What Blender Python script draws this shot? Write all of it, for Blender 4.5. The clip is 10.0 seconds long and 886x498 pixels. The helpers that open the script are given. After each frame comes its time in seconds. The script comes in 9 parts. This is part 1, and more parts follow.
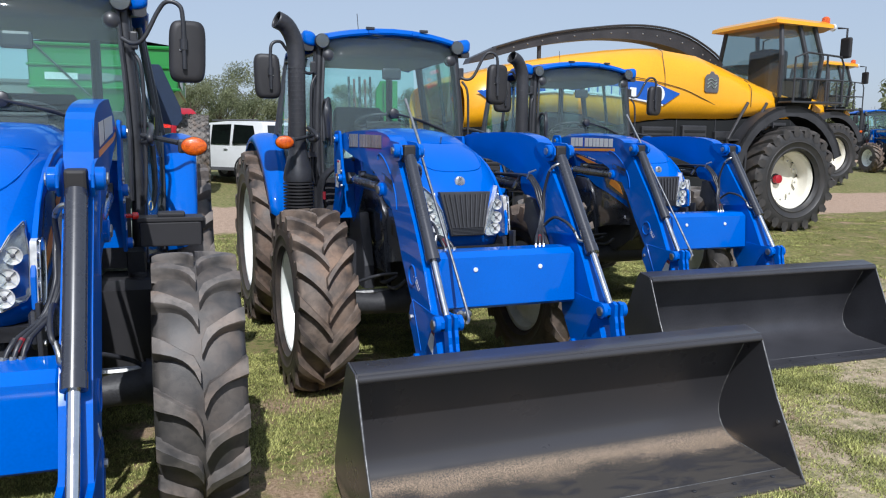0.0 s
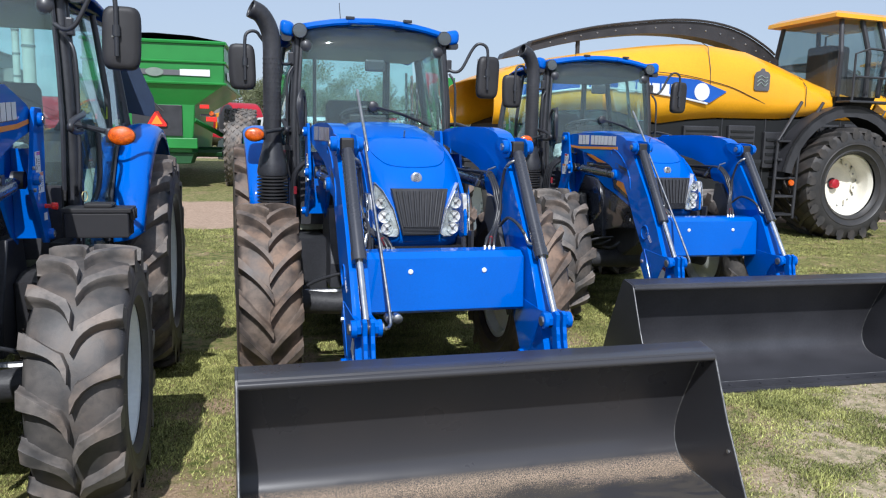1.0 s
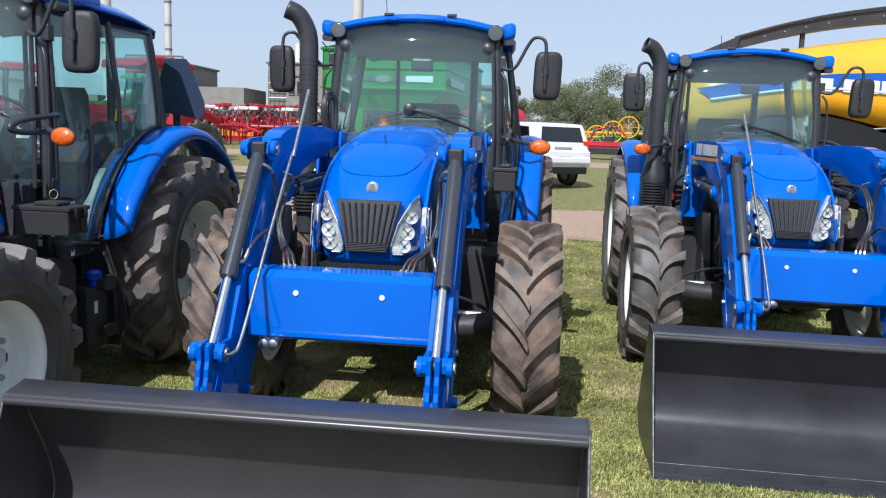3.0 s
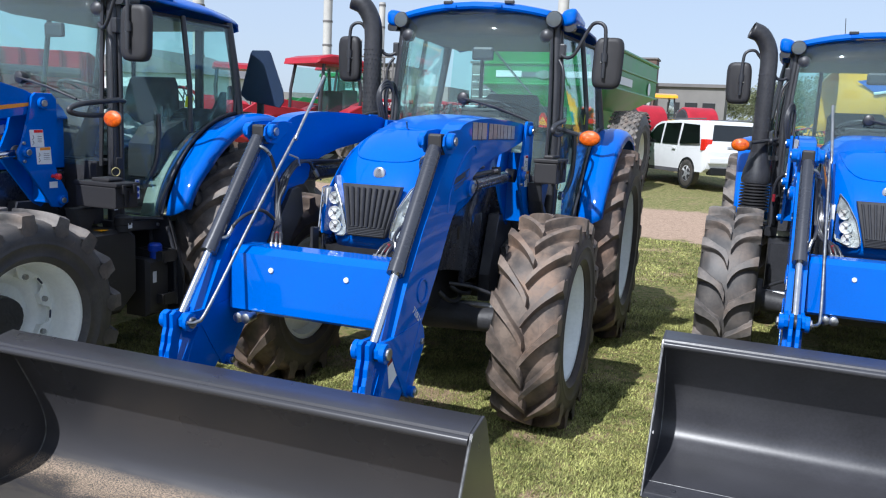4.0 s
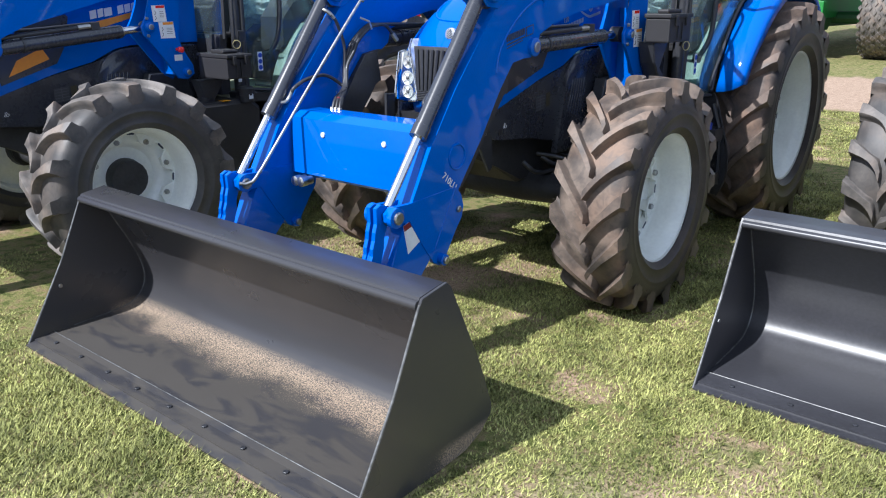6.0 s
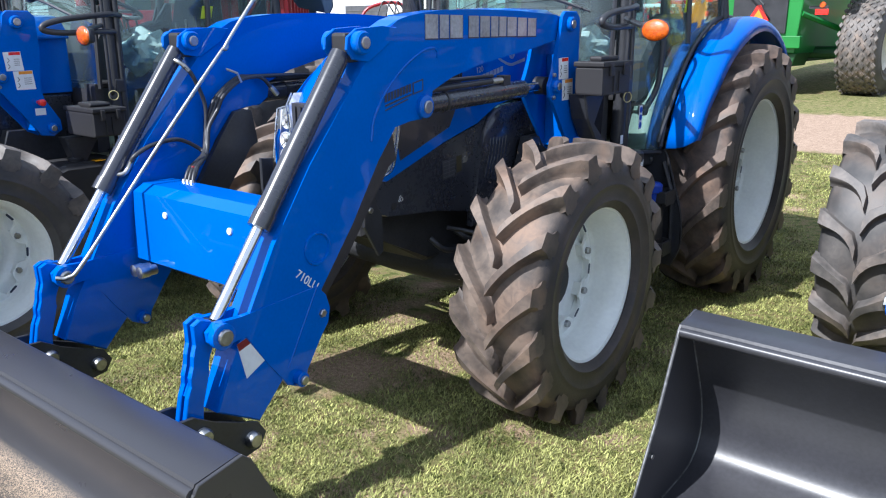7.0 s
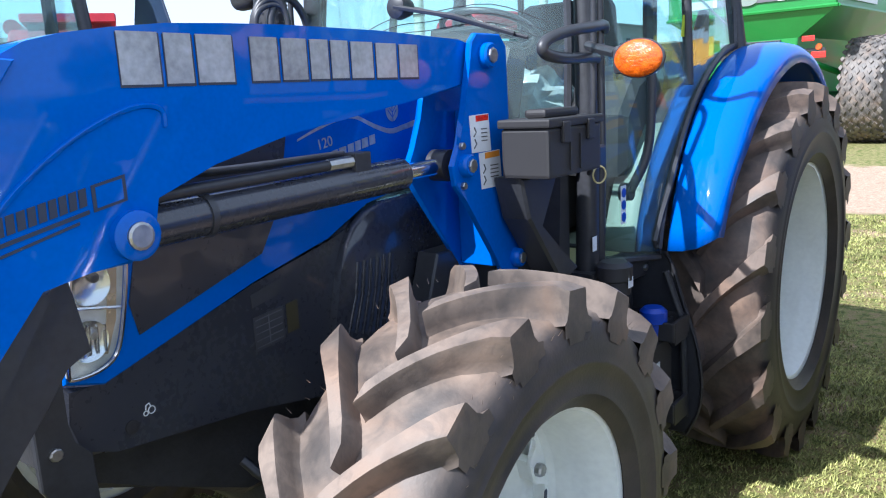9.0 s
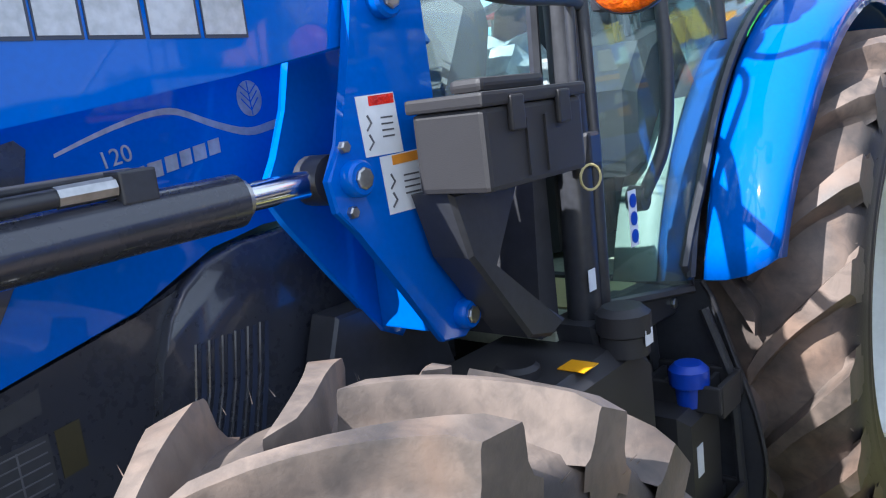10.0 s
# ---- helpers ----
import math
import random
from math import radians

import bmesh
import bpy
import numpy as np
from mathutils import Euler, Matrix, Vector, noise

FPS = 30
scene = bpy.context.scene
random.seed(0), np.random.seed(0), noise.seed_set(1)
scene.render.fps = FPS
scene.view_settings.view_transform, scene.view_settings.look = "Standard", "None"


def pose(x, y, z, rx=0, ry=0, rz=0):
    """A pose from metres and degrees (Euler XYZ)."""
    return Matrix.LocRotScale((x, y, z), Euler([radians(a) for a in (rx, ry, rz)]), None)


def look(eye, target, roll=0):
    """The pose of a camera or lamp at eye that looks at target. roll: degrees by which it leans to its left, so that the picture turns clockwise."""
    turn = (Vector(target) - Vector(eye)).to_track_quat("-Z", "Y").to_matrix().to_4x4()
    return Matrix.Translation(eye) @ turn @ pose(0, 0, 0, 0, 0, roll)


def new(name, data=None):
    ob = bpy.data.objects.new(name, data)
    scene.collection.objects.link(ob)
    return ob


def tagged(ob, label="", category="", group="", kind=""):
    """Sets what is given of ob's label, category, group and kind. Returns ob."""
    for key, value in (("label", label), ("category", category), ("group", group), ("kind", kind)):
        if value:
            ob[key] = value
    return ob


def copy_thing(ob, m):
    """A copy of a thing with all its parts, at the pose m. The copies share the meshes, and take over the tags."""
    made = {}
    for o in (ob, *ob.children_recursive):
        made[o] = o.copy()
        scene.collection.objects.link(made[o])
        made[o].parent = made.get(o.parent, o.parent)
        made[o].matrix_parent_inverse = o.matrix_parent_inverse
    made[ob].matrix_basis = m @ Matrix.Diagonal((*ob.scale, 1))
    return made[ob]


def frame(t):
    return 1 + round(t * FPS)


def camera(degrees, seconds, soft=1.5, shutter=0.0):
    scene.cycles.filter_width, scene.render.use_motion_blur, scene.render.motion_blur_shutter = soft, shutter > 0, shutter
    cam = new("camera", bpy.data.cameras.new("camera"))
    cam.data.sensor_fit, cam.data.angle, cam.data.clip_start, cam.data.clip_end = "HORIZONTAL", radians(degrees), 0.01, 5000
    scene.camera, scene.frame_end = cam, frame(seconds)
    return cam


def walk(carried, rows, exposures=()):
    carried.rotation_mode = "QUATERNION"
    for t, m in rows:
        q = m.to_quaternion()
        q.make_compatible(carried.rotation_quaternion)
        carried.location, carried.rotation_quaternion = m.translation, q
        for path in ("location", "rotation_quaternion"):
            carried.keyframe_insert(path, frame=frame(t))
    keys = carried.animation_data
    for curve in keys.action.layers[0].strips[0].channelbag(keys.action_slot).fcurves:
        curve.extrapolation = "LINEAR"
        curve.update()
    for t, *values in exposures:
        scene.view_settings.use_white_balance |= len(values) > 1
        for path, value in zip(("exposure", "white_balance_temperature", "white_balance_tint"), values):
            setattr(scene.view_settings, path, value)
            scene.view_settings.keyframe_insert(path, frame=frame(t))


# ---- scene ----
cam = camera(59.5, 10.0, 1.15)
PATH = [
    (0, (0.286, 1.425, 1.767), (1.002, 3.271, 1.489), 0.5),
    (0.5, (0.641, 1.394, 1.743), (1.291, 3.264, 1.462), 0.9),
    (1, (1.11, 1.45, 1.751), (1.65, 3.354, 1.466), 1.3),
    (1.5, (1.621, 1.6, 1.78), (2.013, 3.54, 1.491), 1.8),
    (2, (2.169, 1.615, 1.783), (2.38, 3.583, 1.495), 2.1),
    (2.5, (2.698, 1.751, 1.777), (2.701, 3.73, 1.488), 2.4),
    (2.7, (2.883, 1.822, 1.806), (2.809, 3.8, 1.514), 2.2),
    (3.8, (4.026, 2.185, 1.783), (3.425, 4.07, 1.49), 2.6),
    (4, (4.238, 2.251, 1.778), (3.544, 4.1, 1.464), 2.8),
    (4.5, (4.686, 2.419, 1.779), (3.783, 4.162, 1.396), 2.5),
    (5, (4.946, 2.587, 1.731), (3.891, 4.215, 1.243), 2.0),
    (5.2, (5.049, 2.586, 1.719), (3.953, 4.171, 1.186), 1.6),
    (6.3, (5.043, 3.111, 1.682), (3.827, 4.573, 1.06), -0.4),
    (6.5, (4.979, 3.304, 1.715), (3.764, 4.774, 1.111), -0.5),
    (7, (4.902, 3.814, 1.747), (3.708, 5.322, 1.202), -0.2),
    (7.5, (4.724, 4.299, 1.729), (3.545, 5.839, 1.241), -0.3),
    (8, (4.57, 4.775, 1.731), (3.399, 6.334, 1.288), -0.5),
    (8.5, (4.415, 5.184, 1.718), (3.23, 6.741, 1.306), -1.4),
    (9, (4.16, 5.51, 1.666), (2.955, 7.058, 1.278), -2.9),
    (9.5, (3.985, 5.957, 1.622), (2.735, 7.47, 1.239), -4.6),
    (10, (3.856, 6.353, 1.577), (2.568, 7.839, 1.213), -6.9),
]
walk(cam, [(t, look(eye, target, roll)) for t, eye, target, roll in PATH],
     exposures=((0, 0.0, 5980), (1.5, 0.16, 5950), (2.5, 0.17, 5930), (4.5, 0.40, 5870), (6.5, 0.71, 5870), (8, 0.86, 5720), (9.5, 1.28, 5760), (10, 1.42, 5900)))

# ---- world, sun ----
SUN_DIR = Vector((-0.23, -0.92, 1.0)).normalized()
world = bpy.data.worlds.new("sky")
scene.world = world
world.use_nodes = True
_nt = world.node_tree
_bg = _nt.nodes["Background"]
_sky = _nt.nodes.new("ShaderNodeTexSky")
_sky.sky_type = 'NISHITA'
_sky.sun_disc = False
_sky.sun_elevation = math.asin(SUN_DIR.z)
_sky.sun_rotation = math.atan2(SUN_DIR.x, SUN_DIR.y)
_sky.air_density, _sky.dust_density, _sky.ozone_density = 1.0, 1.5, 1.0
_haze = _nt.nodes.new("ShaderNodeMix")
_haze.data_type = 'RGBA'
_haze.inputs[0].default_value = 0.68
_haze.inputs[7].default_value = (4.8, 5.35, 6.3, 1)
_nt.links.new(_sky.outputs[0], _haze.inputs[6])
_nt.links.new(_haze.outputs[2], _bg.inputs[0])
_bg.inputs[1].default_value = 0.113
sun_data = bpy.data.lights.new("sun", 'SUN')
sun_data.energy, sun_data.angle, sun_data.color = 4.7, radians(0.55), (1.0, 0.965, 0.92)
sun = new("sun", sun_data)
sun.matrix_world = look(Vector((0, 0, 30)) + SUN_DIR * 40, (0, 0, 30))

# ---- materials ----
MATS = {}


def material(name, colour, rough=0.5, metal=0.0, vary=0.0, scale=6.0, fine=60.0, bump=0.0, coat=0.0, second=None, spec=0.5, island=0.0):
    """A surface with colour variation at two scales, gloss variation and fine relief."""
    m = bpy.data.materials.new(name)
    m.use_nodes = True
    nt = m.node_tree
    b = nt.nodes["Principled BSDF"]
    b.inputs["Base Color"].default_value = (*colour, 1)
    b.inputs["Roughness"].default_value = rough
    b.inputs["Metallic"].default_value = metal
    b.inputs["Specular IOR Level"].default_value = spec
    b.inputs["Coat Weight"].default_value = coat
    b.inputs["Coat Roughness"].default_value = 0.04
    if vary or bump:
        tc = nt.nodes.new("ShaderNodeTexCoord")
        n1 = nt.nodes.new("ShaderNodeTexNoise")
        n1.inputs["Scale"].default_value = scale
        n1.inputs["Detail"].default_value = 6
        n2 = nt.nodes.new("ShaderNodeTexNoise")
        n2.inputs["Scale"].default_value = fine
        n2.inputs["Detail"].default_value = 4
        for n in (n1, n2):
            nt.links.new(tc.outputs["Object"], n.inputs["Vector"])
        add = nt.nodes.new("ShaderNodeMix")
        add.inputs[0].default_value = 0.4
        nt.links.new(n1.outputs[0], add.inputs[2])
        nt.links.new(n2.outputs[0], add.inputs[3])
        if vary:
            ramp = nt.nodes.new("ShaderNodeValToRGB")
            ramp.color_ramp.elements[0].position = 0.34
            ramp.color_ramp.elements[1].position = 0.66
            dark = tuple(c * (1 - vary) for c in colour)
            light = second or tuple(min(1, c * (1 + vary)) for c in colour)
            ramp.color_ramp.elements[0].color = (*dark, 1)
            ramp.color_ramp.elements[1].color = (*light, 1)
            nt.links.new(add.outputs[0], ramp.inputs[0])
            out = ramp.outputs[0]
            if island:
                geo = nt.nodes.new("ShaderNodeNewGeometry")
                hsv = nt.nodes.new("ShaderNodeHueSaturation")
                mr = nt.nodes.new("ShaderNodeMapRange")
                mr.inputs[3].default_value, mr.inputs[4].default_value = 1 - island, 1 + island
                nt.links.new(geo.outputs["Random Per Island"], mr.inputs[0])
                nt.links.new(mr.outputs[0], hsv.inputs["Value"])
                nt.links.new(out, hsv.inputs["Color"])
                out = hsv.outputs[0]
            nt.links.new(out, b.inputs["Base Color"])
            rr = nt.nodes.new("ShaderNodeMapRange")
            rr.inputs[3].default_value, rr.inputs[4].default_value = max(0.02, rough - 0.12), min(1, rough + 0.12)
            nt.links.new(add.outputs[0], rr.inputs[0])
            nt.links.new(rr.outputs[0], b.inputs["Roughness"])
        if bump:
            bp = nt.nodes.new("ShaderNodeBump")
            bp.inputs["Strength"].default_value = bump
            bp.inputs["Distance"].default_value = 0.01
            nt.links.new(n2.outputs[0], bp.inputs["Height"])
            nt.links.new(bp.outputs[0], b.inputs["Normal"])
    MATS[name] = m
    return m


def glass_material(name, tint, gloss=1.0):
    m = bpy.data.materials.new(name)
    m.use_nodes = True
    nt = m.node_tree
    nt.nodes.remove(nt.nodes["Principled BSDF"])
    tr = nt.nodes.new("ShaderNodeBsdfTransparent")
    tr.inputs[0].default_value = (*tint, 1)
    gl = nt.nodes.new("ShaderNodeBsdfGlossy")
    gl.inputs["Roughness"].default_value = 0.03
    gl.inputs["Color"].default_value = (0.95, 1.0, 1.0, 1)
    lw = nt.nodes.new("ShaderNodeLayerWeight")
    lw.inputs[0].default_value = 0.5
    pw = nt.nodes.new("ShaderNodeMath")
    pw.operation = 'POWER'
    pw.inputs[1].default_value = 4.5
    nt.links.new(lw.outputs["Facing"], pw.inputs[0])
    fr = nt.nodes.new("ShaderNodeMath")
    fr.operation = 'MULTIPLY_ADD'
    fr.inputs[1].default_value, fr.inputs[2].default_value = 0.95, 0.04
    nt.links.new(pw.outputs[0], fr.inputs[0])
    mul = nt.nodes.new("ShaderNodeMath")
    mul.operation = 'MULTIPLY'
    mul.use_clamp = True
    mul.inputs[1].default_value = gloss
    # pale diffuse share mixed in to paint the sky's hazy reflection on the glass
    film = nt.nodes.new("ShaderNodeBsdfDiffuse")
    film.inputs[0].default_value = (0.75, 0.82, 0.82, 1)
    dusty = nt.nodes.new("ShaderNodeMixShader")
    dusty.inputs[0].default_value = 0.022
    nt.links.new(tr.outputs[0], dusty.inputs[1])
    nt.links.new(film.outputs[0], dusty.inputs[2])
    mix = nt.nodes.new("ShaderNodeMixShader")
    nt.links.new(fr.outputs[0], mul.inputs[0])
    nt.links.new(mul.outputs[0], mix.inputs[0])
    nt.links.new(dusty.outputs[0], mix.inputs[1])
    nt.links.new(gl.outputs[0], mix.inputs[2])
    nt.links.new(mix.outputs[0], nt.nodes["Material Output"].inputs[0])
    return m


BLUE = material("tractor_blue", (0.003, 0.108, 0.515), 0.48, vary=0.10, scale=2.5, fine=90, coat=0.6, spec=0.03)
GLOSSBLACK = material("gloss_black_paint", (0.033, 0.035, 0.045), 0.28, vary=0.12, scale=4, coat=0.6)
MANILA = material("yellow_card", (0.50, 0.43, 0.20), 0.7, vary=0.1, scale=8)
# tractor blue with the cab's shade and glass tint put into the colour
SHADED_BLUE = material("tractor_blue_shaded", (0.004, 0.045, 0.16), 0.5, vary=0.15, scale=3)
BLUE_PLASTIC = material("blue_plastic", (0.008, 0.05, 0.40), 0.35, vary=0.1)
BLACK = material("black_paint", (0.030, 0.031, 0.036), 0.42, vary=0.3, scale=5, coat=0.08)
BLACK_SATIN = material("satin_black_steel", (0.032, 0.032, 0.036), 0.42, vary=0.35, scale=3, fine=40, bump=0.05)
PLASTIC = material("grey_black_plastic", (0.022, 0.021, 0.023), 0.55, vary=0.25, scale=4, fine=420, bump=0.06)
ENGINE = material("dark_engine_metal", (0.032, 0.032, 0.035), 0.55, vary=0.35, scale=8, bump=0.2)
RIM = material("pale_rim_paint", (0.87, 0.89, 0.84), 0.34, vary=0.07, scale=6, fine=50, coat=0.15)
PALETRIM = material("pale_cab_trim", (0.19, 0.235, 0.205), 0.6, vary=0.12, scale=5)
RIM_CREAM = material("cream_rim_paint", (0.75, 0.72, 0.62), 0.4, vary=0.1, scale=5)
CHROME = material("chrome", (0.75, 0.75, 0.76), 0.16, metal=1.0, vary=0.06, scale=20)
STEEL = material("zinc_steel", (0.42, 0.42, 0.41), 0.38, metal=1.0, vary=0.2, scale=30)
SILVER = material("silver_decal", (0.40, 0.415, 0.44), 0.32, metal=0.4, vary=0.35, scale=5)
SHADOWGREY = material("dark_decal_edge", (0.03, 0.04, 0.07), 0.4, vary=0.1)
WHITE = material("white_paint", (0.70, 0.71, 0.72), 0.35, vary=0.05, scale=3)
PAPER = material("label_paper", (0.72, 0.74, 0.77), 0.5, vary=0.06, scale=20)
RED = material("red_paint", (0.36, 0.010, 0.022), 0.4, vary=0.25, scale=2)
DARKRED = material("dark_red_paint", (0.20, 0.01, 0.018), 0.45, vary=0.3, scale=2)
ORANGE = material("orange_decal", (0.75, 0.28, 0.03), 0.4, vary=0.1)
YELLOW = material("harvester_yellow", (0.80, 0.365, 0.004), 0.35, vary=0.08, scale=1.2, fine=30, coat=0.5)
GREEN = material("cart_green", (0.016, 0.21, 0.035), 0.42, vary=0.18, scale=1.2, coat=0.2)
DARKGREEN = material("dark_green_paint", (0.01, 0.07, 0.02), 0.5, vary=0.3)
GREY = material("grey_metal_sheet", (0.10, 0.10, 0.11), 0.5, vary=0.25, scale=2)
SEATCLOTH = material("dark_seat_cloth", (0.02, 0.022, 0.028), 0.8, vary=0.3, scale=12, bump=0.3)
PLASTIC_WRAP = material("clear_plastic_wrap", (0.42, 0.47, 0.47), 0.15, vary=0.35, scale=9, fine=25, bump=0.6, spec=0.8)
FLOORMAT = material("pale_floor_mat", (0.42, 0.44, 0.32), 0.6, vary=0.2, scale=4)
GLASS = glass_material("cab_glass", (0.83, 0.955, 0.945), 1.1)
LENS = glass_material("clear_lens", (0.95, 0.97, 0.97), 1.2)
REFLECTOR = material("lamp_reflector", (0.80, 0.80, 0.80), 0.18, metal=0.25, vary=0.7, scale=28, fine=70, bump=0.9, second=(0.95, 0.95, 0.95))


def amber_material(name, colour, second=None):
    m = material(name, colour, 0.15, vary=0.45, scale=30, fine=150, bump=0.35, coat=0.8, second=second)
    b = m.node_tree.nodes["Principled BSDF"]
    b.inputs["Subsurface Weight"].default_value = 0.06
    b.inputs["Subsurface Radius"].default_value = (0.03, 0.012, 0.002)
    return m


AMBER = amber_material("amber_lens", (0.62, 0.050, 0.0005), (0.92, 0.17, 0.002))
BRASS = material("gilt_reflector", (0.62, 0.47, 0.30), 0.25, metal=0.6, vary=0.15, scale=20)
HEADCHROME = material("headlight_chrome", (0.84, 0.84, 0.82), 0.12, metal=0.20, vary=0.5, scale=11, fine=22, bump=0.5, coat=0.8, second=(0.95, 0.95, 0.93))
REDLENS = amber_material("red_lens", (0.8, 0.02, 0.01))


def rubber_material(name, dust, base, amount):
    """Tyre rubber: dark carcass with brown dried dust that lies in blotches."""
    m = bpy.data.materials.new(name)
    m.use_nodes = True
    nt = m.node_tree
    b = nt.nodes["Principled BSDF"]
    tc = nt.nodes.new("ShaderNodeTexCoord")
    n1 = nt.nodes.new("ShaderNodeTexNoise")
    n1.inputs["Scale"].default_value, n1.inputs["Detail"].default_value = 7, 8
    n2 = nt.nodes.new("ShaderNodeTexNoise")
    n2.inputs["Scale"].default_value, n2.inputs["Detail"].default_value = 140, 3
    att = nt.nodes.new("ShaderNodeAttribute")
    att.attribute_name = "tread"
    for n in (n1, n2):
        nt.links.new(tc.outputs["Object"], n.inputs["Vector"])
    ramp = nt.nodes.new("ShaderNodeMapRange")
    ramp.inputs[1].default_value, ramp.inputs[2].default_value = 0.32, 0.66
    ramp.inputs[3].default_value, ramp.inputs[4].default_value = 0.16, 1.10
    nt.links.new(n1.outputs[0], ramp.inputs[0])
    n4 = nt.nodes.new("ShaderNodeTexNoise")
    n4.inputs["Scale"].default_value, n4.inputs["Detail"].default_value = 19, 7
    n4.inputs["Distortion"].default_value = 1.6
    nt.links.new(tc.outputs["Object"], n4.inputs["Vector"])
    rub = nt.nodes.new("ShaderNodeMapRange")
    rub.inputs[1].default_value, rub.inputs[2].default_value = 0.36, 0.54
    rub.inputs[3].default_value, rub.inputs[4].default_value = 0.76, 1.05
    nt.links.new(n4.outputs[0], rub.inputs[0])
    both = nt.nodes.new("ShaderNodeMath")
    both.operation = 'MULTIPLY'
    nt.links.new(ramp.outputs[0], both.inputs[0])
    nt.links.new(rub.outputs[0], both.inputs[1])
    mul = nt.nodes.new("ShaderNodeMath")
    mul.operation = 'MULTIPLY'
    nt.links.new(both.outputs[0], mul.inputs[0])
    mr = nt.nodes.new("ShaderNodeMapRange")
    mr.inputs[3].default_value, mr.inputs[4].default_value = 0.24, amount
    nt.links.new(att.outputs["Fac"], mr.inputs[0])
    nt.links.new(mr.outputs[0], mul.inputs[1])
    mix = nt.nodes.new("ShaderNodeMix")
    mix.data_type = 'RGBA'
    mix.inputs[6].default_value = (*base, 1)
    n3 = nt.nodes.new("ShaderNodeTexNoise")
    n3.inputs["Scale"].default_value, n3.inputs["Detail"].default_value = 4.0, 5
    n3.inputs["Distortion"].default_value = 0.8
    nt.links.new(tc.outputs["Object"], n3.inputs["Vector"])
    st = nt.nodes.new("ShaderNodeMapRange")
    st.inputs[1].default_value, st.inputs[2].default_value = 0.46, 0.66
    nt.links.new(n3.outputs[0], st.inputs[0])
    pink = nt.nodes.new("ShaderNodeMix")
    pink.data_type = 'RGBA'
    pink.inputs[6].default_value = (*dust, 1)
    pink.inputs[7].default_value = (dust[0] * 1.12, dust[1] * 0.97, dust[2] * 0.86, 1)
    nt.links.new(st.outputs[0], pink.inputs[0])
    nt.links.new(pink.outputs[2], mix.inputs[7])
    nt.links.new(mul.outputs[0], mix.inputs[0])
    nt.links.new(mix.outputs[2], b.inputs["Base Color"])
    gl = nt.nodes.new("ShaderNodeMapRange")
    gl.inputs[3].default_value, gl.inputs[4].default_value = 0.46, 0.68
    nt.links.new(mul.outputs[0], gl.inputs[0])
    nt.links.new(gl.outputs[0], b.inputs["Roughness"])
    b.inputs["Specular IOR Level"].default_value = 0.45
    bp = nt.nodes.new("ShaderNodeBump")
    bp.inputs["Strength"].default_value, bp.inputs["Distance"].default_value = 0.15, 0.004
    nt.links.new(n2.outputs[0], bp.inputs["Height"])
    nt.links.new(bp.outputs[0], b.inputs["Normal"])
    return m


RUBBER = rubber_material("tyre_rubber_dusty", (0.205, 0.157, 0.124), (0.030, 0.028, 0.028), 1.0)
# same brown dust, toned down to put the fender's shade into the colour
RUBBER_REAR = rubber_material("tyre_rubber_brown_shaded", (0.180, 0.135, 0.108), (0.028, 0.027, 0.027), 1.0)
RUBBER_DARK = rubber_material("tyre_rubber_dark", (0.205, 0.180, 0.160), (0.040, 0.040, 0.041), 0.9)


